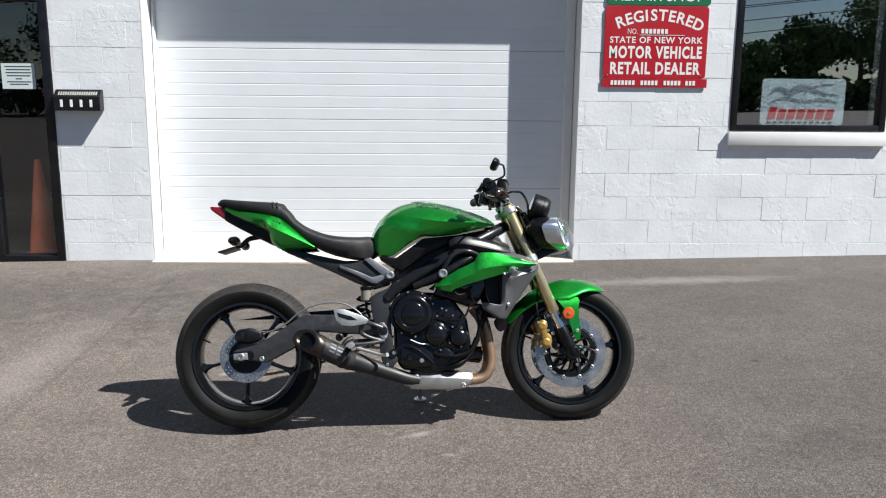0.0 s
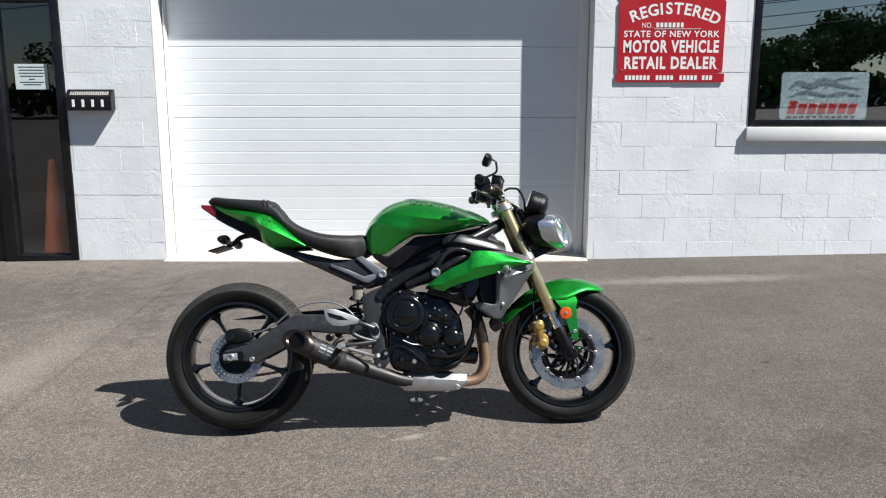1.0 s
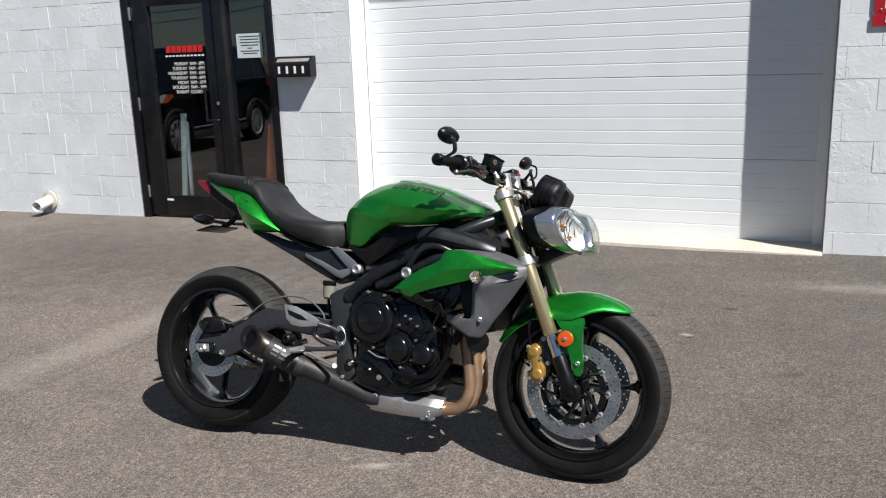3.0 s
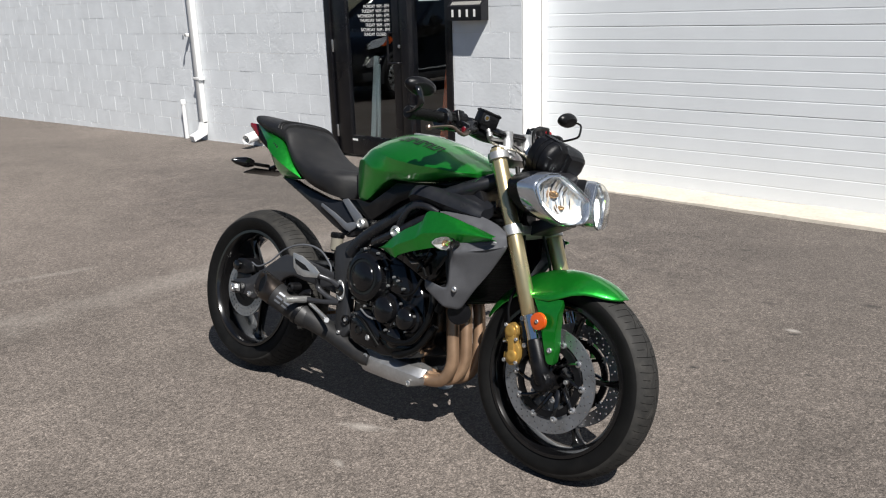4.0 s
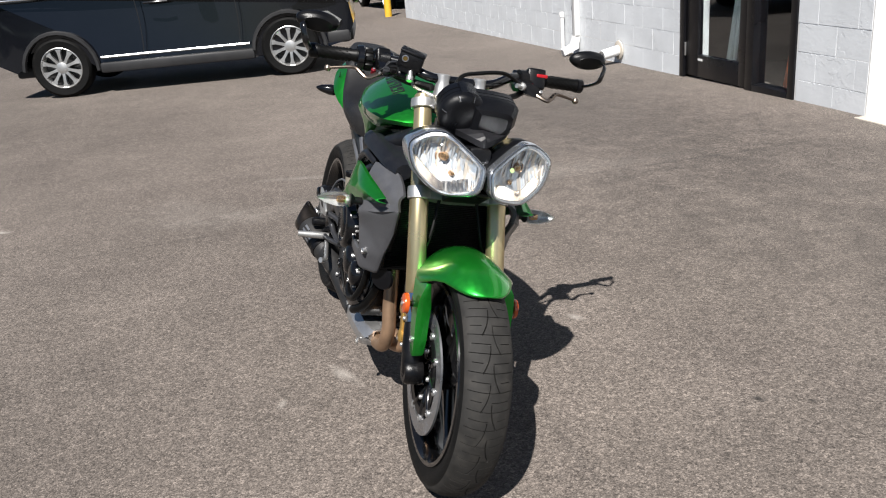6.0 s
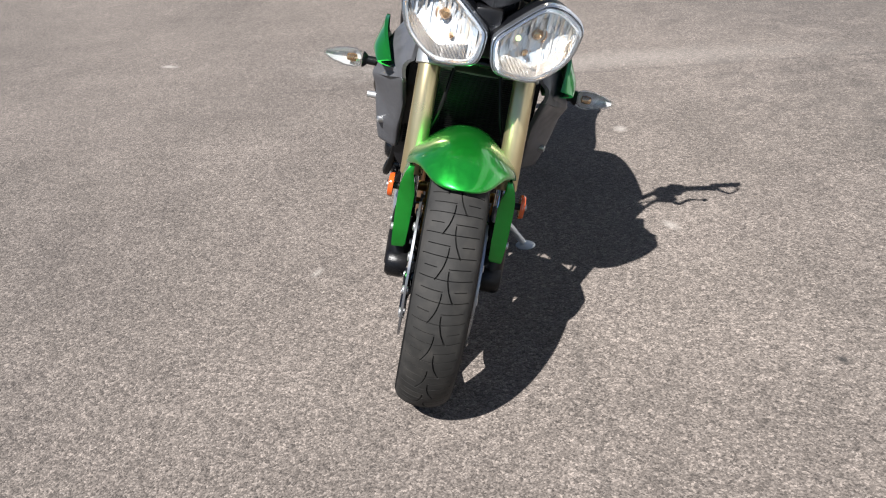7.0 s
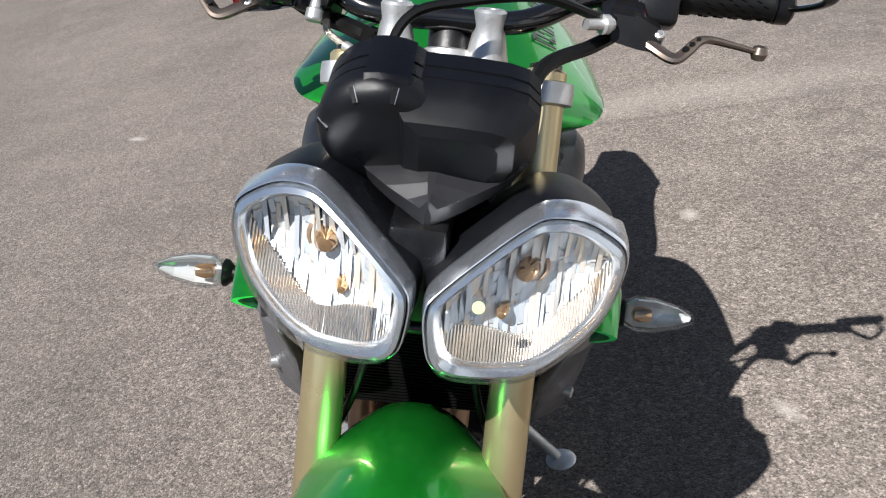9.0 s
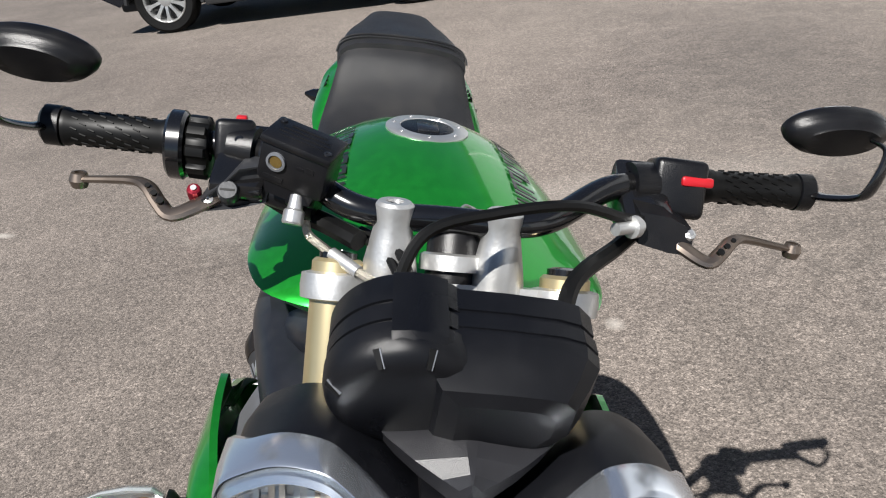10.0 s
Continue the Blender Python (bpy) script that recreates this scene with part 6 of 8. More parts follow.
both("axle_block", slab([(-0.044, 0.303), (-0.046, 0.330), (0.012, 0.334), (0.016, 0.304)], -0.145, -0.1395, 0.003), "alu", bike, "silver chain adjuster block")
both("adjuster_bolt", bolt(0.072, -0.137, 0.306, 0.011, -1, 0.006), "steel", bike)
both("axle_nut", lathe([(0.017, 0), (0.017, -0.012), (0.013, -0.014), (0.009, -0.014), (0.009, -0.006), (0, -0.006)], (-0.014, -0.145, 0.317), seg=6), "steel", bike)
part("rear_caliper", slab([(-0.045, 0.40), (-0.03, 0.43), (0.02, 0.437), (0.07, 0.42), (0.075, 0.39), (0.03, 0.375), (-0.03, 0.375)], -0.135, -0.075, 0.008, 3), "black_plastic", bike, "black rear brake caliper")
part("caliper_piston", lathe([(0.019, 0), (0.019, -0.012), (0.012, -0.016), (0, -0.016)], (-0.018, -0.134, 0.404), seg=20), "black_gloss", bike)
part("caliper_bracket", slab([(-0.03, 0.30), (-0.035, 0.38), (0.05, 0.385), (0.07, 0.35), (0.03, 0.30)], -0.126, -0.113, 0.004), "black_plastic", bike)
part("rear_brake_line", tube([(0.05, -0.125, 0.425), (0.10, -0.13, 0.418), (0.17, -0.13, 0.45), (0.24, -0.125, 0.505), (0.33, -0.12, 0.535), (0.42, -0.12, 0.53), (0.49, -0.125, 0.485), (0.50, -0.125, 0.44)], 0.0034, 8, 6), "silver_grey", bike, "braided brake line")
bm = bmesh.new()
path = curve_points([(0.0, 0.088, 0.407), (0.30, 0.088, 0.43), (0.62, 0.088, 0.442), (0.665, 0.088, 0.41), (0.62, 0.088, 0.375), (0.30, 0.088, 0.27), (0.0, 0.088, 0.223), (-0.09, 0.088, 0.315)], 14, True)
for i, p in enumerate(path):
    q = path[(i + 1) % len(path)]
    d = (q - p)
    own = box(-0.45, 0.45, -0.006 if i % 2 else -0.008, 0.006 if i % 2 else 0.008, -0.006, 0.006, 0.002, 1)
    for v in own.verts:
        v.co.x *= d.length
    own.transform(Matrix.Translation((p + q) / 2) @ Matrix.Rotation(-math.atan2(d.z, d.x), 4, "Y"))
    join(bm, own)
tagged(part("chain", bm, "bronze", bike, "greasy drive chain"), kind="stuff")
part("chain_guard", slab([(-0.065, 0.468), (0.12, 0.492), (0.50, 0.512), (0.50, 0.492), (0.12, 0.468)], 0.075, 0.10, 0.002), "black_plastic", bike)
part("shock_spring", tube([(0.50 + 0.03 * math.cos(a), 0.03 * math.sin(a), 0.42 + a * 0.006) for a in np.linspace(0, 8 * math.pi, 60)], 0.006, 6, 1), "black_gloss", bike)
part("rear_hugger", box(0.30, 0.50, -0.07, 0.07, 0.46, 0.475, 0.005), "black_plastic", bike)

# ---- foot controls ----
both("heel_guard", slab([(0.376, 0.512), (0.425, 0.507), (0.50, 0.478), (0.524, 0.463), (0.514, 0.444), (0.45, 0.436), (0.412, 0.440), (0.388, 0.461)], -0.205, -0.197, 0.003), "alu", bike, "silver heel guard")
# guard is uncut; a thin black sheet gives the slot's darkness
both("heel_slot", slab([(0.392, 0.494), (0.45, 0.478), (0.478, 0.461), (0.44, 0.462), (0.40, 0.476)], -0.2062, -0.2052, 0.0), "black_plastic", bike)
for pts, r in (([(0.578, -0.152, 0.425), (0.54, -0.165, 0.442), (0.505, -0.19, 0.452)], [0.012, 0.009, 0.011]), ([(0.585, -0.152, 0.368), (0.53, -0.165, 0.385), (0.49, -0.172, 0.41), (0.50, -0.185, 0.45)], [0.012, 0.009, 0.010, 0.009]), ([(0.585, -0.155, 0.37), (0.52, -0.175, 0.362), (0.455, -0.185, 0.358)], [0.011, 0.008, 0.010])):
    both("foot_bracket", tube(pts, r, 10, 5), "grey_paint", bike, "cast grey footrest bracket")
both("foot_peg", tube([(0.455, -0.17, 0.358), (0.452, -0.20, 0.357), (0.448, -0.275, 0.357)], [0.011, 0.013, 0.010], 12, 3), "alu", bike, "silver foot peg")
both("pivot_knob", lathe([(0.016, 0.02), (0.016, -0.02), (0.011, -0.024), (0.008, -0.024), (0.008, -0.018), (0, -0.018)], (0.402, -0.20, 0.392), seg=18), "black_plastic", bike)
part("brake_pedal", tube([(0.47, -0.178, 0.345), (0.52, -0.185, 0.330), (0.58, -0.195, 0.312), (0.60, -0.215, 0.315)], [0.008, 0.007, 0.007, 0.009], 10, 5), "alu", bike, "silver brake pedal")
part("gear_lever", tube([(0.47, 0.178, 0.345), (0.52, 0.185, 0.330), (0.60, 0.195, 0.322), (0.61, 0.235, 0.325)], [0.008, 0.007, 0.007, 0.009], 10, 5), "alu", bike)
cup = part("fluid_reservoir", lathe([(0.015, -0.045), (0.021, -0.038), (0.022, 0.0), (0.022, 0.004)], (0.513, -0.128, 0.583), (0, 0, 1), 24), "fluid", bike, "translucent fluid cup")
part("lid", lathe([(0.0235, 0.004), (0.0245, 0.006), (0.0245, 0.018), (0.022, 0.021), (0, 0.021)], (0.513, -0.128, 0.583), (0, 0, 1), 24), "black_plastic", cup)
part("fluid_hose", tube([(0.513, -0.128, 0.54), (0.515, -0.125, 0.50), (0.53, -0.13, 0.47)], 0.006, 8, 4), "hose", bike)
st = part("side_stand", tube([(0.765, 0.10, 0.24), (0.758, 0.18, 0.165), (0.752, 0.272, 0.082)], [0.013, 0.011, 0.010], 12, 3), "alu", bike, "silver side stand")
part("stand_foot", lathe([(0.030, 0.0), (0.030, 0.006), (0.024, 0.010), (0, 0.010)], (0.752, 0.282, 0.0695), (0, -0.23, 0.973), 18), "alu", st)

# ---- tank ----
def tank():
    #        x      top    side crease   knee crease   lower edge
    rows = [(0.541, 0.834, 0.050, 0.822, 0.076, 0.802, 0.072, 0.772),
            (0.556, 0.868, 0.080, 0.848, 0.108, 0.832, 0.099, 0.756),
            (0.583, 0.905, 0.106, 0.880, 0.134, 0.862, 0.113, 0.730),
            (0.630, 0.945, 0.136, 0.902, 0.160, 0.862, 0.126, 0.734),
            (0.688, 0.969, 0.163, 0.900, 0.177, 0.842, 0.139, 0.774),
            (0.756, 0.978, 0.184, 0.888, 0.174, 0.836, 0.151, 0.812),
            (0.823, 0.973, 0.197, 0.877, 0.182, 0.842, 0.157, 0.813),
            (0.909, 0.954, 0.203, 0.869, 0.186, 0.844, 0.160, 0.820),
            (0.985, 0.927, 0.200, 0.866, 0.184, 0.850, 0.160, 0.837),
            (1.040, 0.905, 0.178, 0.861, 0.166, 0.855, 0.149, 0.848),
            (1.072, 0.885, 0.130, 0.863, 0.122, 0.858, 0.113, 0.852),
            (1.082, 0.874, 0.075, 0.862, 0.072, 0.859, 0.068, 0.854)]
    dome = lambda q: 1 - q ** 2.2
    rings = []
    for x, zt, yc, zc, yk, zk, yl, zl in rows:
        half = [(x, yc * q, zc + (zt - zc) * dome(q)) for q in (0, 0.16, 0.32, 0.48, 0.64, 0.78, 0.9, 0.975)]
        # eased crease, flat side face, eased knee crease, knee panel
        for (ya, za), (yb, zb) in (((yc, zc), (yk, zk)), ((yk, zk), (yl, zl))):
            half += [(x, ya + (yb - ya) * q, za + (zb - za) * q) for q in (0.07, 0.35, 0.65, 0.93)]
        half.append((x, yl - 0.004, zl))
        right = [(a, -b, c) for a, b, c in half]
        rings.append(half[::-1] + right[1:] + [(x, 0, zl + 0.01)])
    cols = [curve_points([r[i] for r in rings], 4) for i in range(len(rings[0]))]
    t = part("fuel_tank", loft([[c[j] for c in cols] for j in range(len(cols[0]))]), "green", bike, "metallic green fuel tank", smooth=30)
    crown = curve_points([(x, zt, 0) for x, zt, *_ in rows], 4)
    crease = curve_points([(row[0], row[2], row[3]) for row in rows], 4)
    c, ax = (0.768, 0, 0.9710), Vector((0.03, 0, 1))
    part("filler_ring", lathe([(0.054, -0.004), (0.054, 0.004), (0.051, 0.006), (0.036, 0.0065), (0.034, 0.004)], c, ax, 40), "alu", t, "silver filler ring")
    part("filler_cap", lathe([(0.0345, 0.0), (0.0345, 0.0055), (0.03, 0.007), (0, 0.007)], c, ax, 32), "black_plastic", t)
    bm = bmesh.new()
    box(0.753, 0.793, -0.014, 0.014, 0.9745, 0.9800, 0.002, bm=bm)
    part("filler_flap", bm, "dark_frame", t)
    for i in range(7):
        a = 2 * math.pi * i / 7
        part("screw", bolt(0.768 + 0.044 * math.cos(a), 0.044 * math.sin(a), 0.9770 - 0.03 * 0.044 * math.cos(a), 0.003, 1, 0.001, axis=(0, 0, 1)), "steel", t)
    # the maker's name, left as slanted strokes
    for s in (-1, 1):
        bm = bmesh.new()
        for k in range(8):
            x0 = 0.742 + k * 0.0245
            for dx, w, q0, q1 in ((0.0, 0.004, 0.50, 0.66), (0.004, 0.013, 0.50 if k % 3 else 0.635, 0.525 if k % 3 else 0.66), (0.015, 0.004, 0.50, 0.66 if k % 2 else 0.58)):
                pts = []
                for ex, q in ((dx, q0), (dx + w, q0), (dx + w - 0.006 * (q1 - q0) / 0.16, q1), (dx - 0.006 * (q1 - q0) / 0.16, q1)):
                    x = x0 + ex
                    zt = float(np.interp(x, [p.x for p in crown], [p.y for p in crown]))
                    yc, zc = (float(np.interp(x, [p.x for p in crease], [p[i] for p in crease])) for i in (1, 2))
                    pts.append(Vector((x, s * yc * q, zc + (zt - zc) * dome(q) + 0.0020)))
                loft([pts, [p + Vector((0, 0, 0.001)) for p in pts]], bm=bm)
        tagged(part("name_print", bm, "decal", t, "plain dark strokes", smooth=0), kind="stuff")
    return t


tank()
part("airbox", slab([(0.64, 0.69), (0.76, 0.795), (1.08, 0.835), (1.13, 0.76), (1.05, 0.66), (0.88, 0.63), (0.66, 0.57), (0.62, 0.62)], -0.105, 0.105, 0.01), "black_plastic", bike)
part("tank_cover", slab([(0.570, 0.732), (0.645, 0.724), (0.70, 0.762), (0.760, 0.806), (0.908, 0.818), (1.05, 0.842), (1.06, 0.83), (0.92, 0.80), (0.785, 0.742), (0.667, 0.666), (0.62, 0.695)], -0.128, 0.128, 0.007), "black_plastic", bike, "black side cover under the tank")


# ---- seat and tail ----
def seat_part(rows, name, label):
    rings = []
    for x, zt, h, zb, crown in rows:
        ring = []
        for i in range(13):
            q = -1 + i / 6
            ring.append((x, h * math.copysign(abs(math.sin(q * math.pi / 2)) ** 0.9, q), zt - crown * abs(q) ** 2.6))
        ring += [(x, h * 0.99, zt - crown - (zt - crown - zb) * 0.55), (x, h * 0.9, zb), (x, 0, zb - 0.004), (x, -h * 0.9, zb), (x, -h * 0.99, zt - crown - (zt - crown - zb) * 0.55)]
        rings.append(ring)
    cols = [curve_points([r[i] for r in rings], 4) for i in range(len(rings[0]))]
    return part(name, loft([[c[j] for c in cols] for j in range(len(cols[0]))]), "seat", bike, label, smooth=60)


seat_part([(0.150, 0.968, 0.124, 0.900, 0.035), (0.180, 0.946, 0.129, 0.876, 0.036), (0.212, 0.904, 0.138, 0.846, 0.03), (0.27, 0.864, 0.150, 0.797, 0.03), (0.344, 0.836, 0.156, 0.762, 0.03), (0.41, 0.825, 0.154, 0.742, 0.03), (0.487, 0.822, 0.140, 0.727, 0.034), (0.535, 0.824, 0.106, 0.728, 0.038), (0.568, 0.806, 0.082, 0.744, 0.03), (0.584, 0.782, 0.056, 0.756, 0.014)], "rider_seat", "black vinyl rider seat")
seat_part([(-0.130, 0.986, 0.034, 0.974, 0.006), (-0.105, 0.999, 0.062, 0.969, 0.014), (-0.05, 0.994, 0.084, 0.953, 0.022), (0.02, 0.987, 0.110, 0.937, 0.028), (0.10, 0.981, 0.125, 0.916, 0.034), (0.135, 0.977, 0.129, 0.906, 0.036), (0.158, 0.972, 0.127, 0.898, 0.036)], "pillion_seat", "black vinyl pillion pad with a stitched strap")
bm = bmesh.new()
for x, zt, h, crown in ((0.112, 0.9815, 0.1285, 0.0345), (0.130, 0.979, 0.1305, 0.0355)):
    tube([(x + 0.012 * abs(-1 + i / 6) ** 2, h * math.copysign(abs(math.sin((-1 + i / 6) * math.pi / 2)) ** 0.9, -1 + i / 6), zt - crown * abs(-1 + i / 6) ** 2.6) for i in range(13)], 0.0022, 6, 3, bm)
part("seat_seam", bm, "seat", bike, "raised stitched seam")


def tail_panel(s):
    rows = [(-0.095, 0.966, 0.948, 0.052, 0.056, 0.050), (-0.03, 0.950, 0.910, 0.074, 0.084, 0.070), (0.03, 0.936, 0.880, 0.096, 0.108, 0.084), (0.09, 0.922, 0.850, 0.112, 0.128, 0.096), (0.112, 0.916, 0.800, 0.117, 0.136, 0.098), (0.15, 0.900, 0.770, 0.123, 0.143, 0.104), (0.20, 0.864, 0.766, 0.130, 0.146, 0.112), (0.25, 0.820, 0.768, 0.138, 0.144, 0.120), (0.298, 0.777, 0.771, 0.142, 0.142, 0.128)]
    rings = []
    for x, zt, zb, yt, ym, yb in rows:
        ym = ym + 0.022 * smooth_step(-0.06, 0.12, x) * smooth_step(0.30, 0.22, x)
        zm = zt - (zt - zb) * 0.42
        rings.append([(x, s * yt, zt), (x, s * (yt * 0.35 + ym * 0.65), zt - (zt - zb) * 0.2), (x, s * ym, zm), (x, s * (ym * 0.5 + yb * 0.5), zb + (zt - zb) * 0.2), (x, s * yb, zb), (x, s * (yb - 0.018), zb + 0.002), (x, s * (ym - 0.02), zm), (x, s * (yt - 0.014), zt - 0.002)])
    cols = [curve_points([r[i] for r in rings], 3) for i in range(8)]
    t = part("tail_panel", loft([[c[j] for c in cols] for j in range(len(cols[0]))]), "green", bike, "metallic green tail panel", smooth=45)
    bm = bmesh.new()
    for k in range(9):
        x = 0.045 + k * 0.0125
        z = 0.915 - (x - 0.03) * 0.33
        y = float(np.interp(x, [r[0] for r in rows], [r[3] * 0.45 + r[4] * 0.55 for r in rows])) + 0.004 + 0.0125 * smooth_step(-0.06, 0.12, x)
        loft([[(x, s * (y - 0.002), z - 0.006), (x + 0.007, s * (y - 0.0005), z - 0.008), (x + 0.010, s * (y - 0.003), z + 0.004), (x + 0.003, s * (y - 0.004), z + 0.006)], [(x, s * (y + 0.0005), z - 0.006), (x + 0.007, s * (y + 0.002), z - 0.008), (x + 0.010, s * (y - 0.0005), z + 0.004), (x + 0.003, s * (y - 0.0015), z + 0.006)]], bm=bm)
    part("name_print", bm, "decal", t, "plain dark strokes", smooth=0)


for s in (-1, 1):
    tail_panel(s)
part("undertail", slab([(-0.10, 0.960), (-0.06, 0.950), (0.10, 0.910), (0.16, 0.88), (0.22, 0.80), (0.18, 0.775), (0.10, 0.797), (0.033, 0.832), (-0.059, 0.881), (-0.10, 0.906)], -0.052, 0.052, 0.010, 3), "black_plastic", bike, "black undertail")
part("tail_light", slab([(-0.162, 0.966), (-0.10, 0.962), (-0.088, 0.948), (-0.100, 0.909), (-0.157, 0.950)], -0.050, 0.050, 0.006, 3), "red_lens", bike, "dark red tail light")
part("plate_bracket", tube([(0.05, 0, 0.835), (0.0, 0, 0.825), (-0.03, 0, 0.80), (-0.06, 0, 0.79)], 0.011, 8, 4), "black_plastic", bike, "black plate bracket")
bm = box(-0.075, 0.0, -0.085, 0.085, -0.003, 0.003, 0.002)
bm.transform(pose(-0.05, 0, 0.785, 0, -17, 0))
part("plate_holder", bm, "black_plastic", bike)
for s in (-1, 1):
    part("signal_stalk", tube([(-0.035, s * 0.03, 0.80), (-0.035, s * 0.09, 0.802), (-0.037, s * 0.11, 0.803)], 0.007, 8, 3), "black_plastic", bike)
    part("rear_signal", lathe([(0.0, -0.03), (0.014, -0.026), (0.020, -0.008), (0.021, 0.008), (0.013, 0.045), (0.004, 0.062), (0, 0.063)], (-0.038, s * 0.135, 0.805), (-0.25, s * 1.0, 0.03), 18), "black_gloss", bike, "dark smoked turn signal")

# ---- radiator shrouds ----
def grid_panel(one, two, side, thick, per=5, across=10):
    """A skin between two edges drawn in x and z with the same number of points; its y is side(x, z, across)."""
    a, b = ([Vector((p[0], 0, p[1])).lerp(Vector((q[0], 0, q[1])), k / per) for p, q in zip(e, e[1:]) for k in range(per)] + [Vector((e[-1][0], 0, e[-1][1]))] for e in (one, two))
    rings = []
    for p, q in zip(a, b):
        row = [p.lerp(q, k / across) for k in range(across + 1)]
        top = [(v.x, -side(v.x, v.z, k / across), v.z) for k, v in enumerate(row)]
        under = [(v.x, -side(v.x, v.z, k / across) + thick, v.z) for k, v in enumerate(row)]
        rings.append(top + under[::-1])
    return loft(rings)


def side_g(x, z, q):
    soft = smooth_step(1.04, 1.16, x)
    arch = min(q / 0.6, (1 - q) / 0.4) * (1 - soft) + math.sin(math.pi * q) * soft
    return 0.200 + 0.022 * math.sin(min(max((x - 0.80) / 0.44, 0), 1) * math.pi) - 0.006 * max(0, (x - 1.10) / 0.13) + (0.018 + 0.004 * soft) * arch


green_top = [(0.799, 0.594), (0.838, 0.624), (0.870, 0.646), (0.905, 0.666), (0.947, 0.684), (0.975, 0.700), (0.990, 0.728), (1.003, 0.735), (1.050, 0.734), (1.10, 0.724), (1.17, 0.707), (1.234, 0.689)]
green_low = [(0.803, 0.591), (0.833, 0.580), (0.872, 0.571), (0.886, 0.582), (0.937, 0.600), (0.965, 0.608), (0.990, 0.615), (1.004, 0.619), (1.060, 0.634), (1.11, 0.648), (1.18, 0.665), (1.240, 0.677)]
crease = curve_points([(1.258, -0.157, 0.664), (1.225, -0.180, 0.652), (1.19, -0.198, 0.641), (1.15, -0.215, 0.632), (1.112, -0.226, 0.626)], 4)
ridge = curve_points([(1.238, -0.145, 0.702), (1.20, -0.142, 0.722), (1.14, -0.142, 0.738), (1.08, -0.155, 0.745), (1.0, -0.172, 0.736)], 4)
rings = []
for a, b in zip(crease, ridge):
    row = [a.lerp(b, k / 6) + Vector((0.35, -0.75, 0.55)) * 0.012 * math.sin(math.pi * k / 6) for k in range(7)]
    rings.append(row + [p + Vector((-0.006, 0.008, -0.004)) for p in reversed(row)])
both("shroud_top", loft(rings), "wing_grey", bike, "graphite panel inside the green shroud", smooth=40)
both("radiator_shroud", grid_panel(green_top, green_low, side_g, 0.008, 3), "green", bike, "metallic green radiator shroud", smooth=30)
wing = {"tip": (1.262, 0.663, 0.157), "brow": (1.222, 0.676, 0.180), "root": (1.150, 0.660, 0.214), "back": (1.105, 0.648, 0.226), "crest": (1.125, 0.622, 0.232), "bridge": (1.195, 0.640, 0.190), "hip": (1.112, 0.585, 0.218),
        "elbow": (1.100, 0.508, 0.208), "arm": (1.012, 0.526, 0.212), "arm_low": (1.015, 0.498, 0.212), "heel": (1.082, 0.453, 0.197), "sole": (1.113, 0.447, 0.152), "edge_low": (1.160, 0.518, 0.153), "edge": (1.214, 0.592, 0.149)}
bm = bmesh.new()
skin = {k: bm.verts.new((x, -y, z)) for k, (x, z, y) in wing.items()}
under = {k: bm.verts.new((x - 0.014, -y + 0.010, z + 0.001)) for k, (x, z, y) in wing.items()}
for f in (("tip", "brow", "bridge"), ("brow", "root", "bridge"), ("root", "crest", "bridge"), ("root", "back", "crest"), ("back", "elbow", "hip", "crest"), ("crest", "hip", "edge", "bridge"), ("tip", "bridge", "edge"), ("hip", "elbow", "edge_low", "edge"), ("elbow", "heel", "sole", "edge_low"), ("arm", "arm_low", "heel", "elbow")):
    bm.faces.new([skin[k] for k in f])
    bm.faces.new([under[k] for k in reversed(f)])
loop = ("tip", "brow", "root", "back", "elbow", "arm", "arm_low", "heel", "sole", "edge_low", "edge")
for a, b in zip(loop, loop[1:] + loop[:1]):
    bm.faces.new((skin[a], skin[b], under[b], under[a]))
bmesh.ops.recalc_face_normals(bm, faces=bm.faces)
bmesh.ops.triangulate(bm, faces=bm.faces)
bmesh.ops.subdivide_edges(bm, edges=bm.edges, cuts=5, use_grid_fill=True)
for _ in range(2):
    bmesh.ops.smooth_vert(bm, verts=bm.verts, factor=0.5, use_axis_x=True, use_axis_y=True, use_axis_z=True)
both("shroud_wing", bm, "wing_grey", bike, "moulded graphite shroud wing", smooth=60)
both("shroud_bolt", lathe([(0.008, 0.01), (0.008, -0.003), (0.005, -0.005), (0.004, -0.005), (0.004, -0.002), (0, -0.002)], (1.116, -0.199, 0.513), (-0.35, 1, 0), seg=14), "steel", bike)
both("shroud_inner", panel([(1.01, 0.66), (1.10, 0.70), (1.18, 0.685), (1.182, 0.62), (1.130, 0.530), (1.085, 0.455), (1.060, 0.458), (1.03, 0.56)], lambda x, z: -0.146, 0.020, 2), "black_plastic", bike)

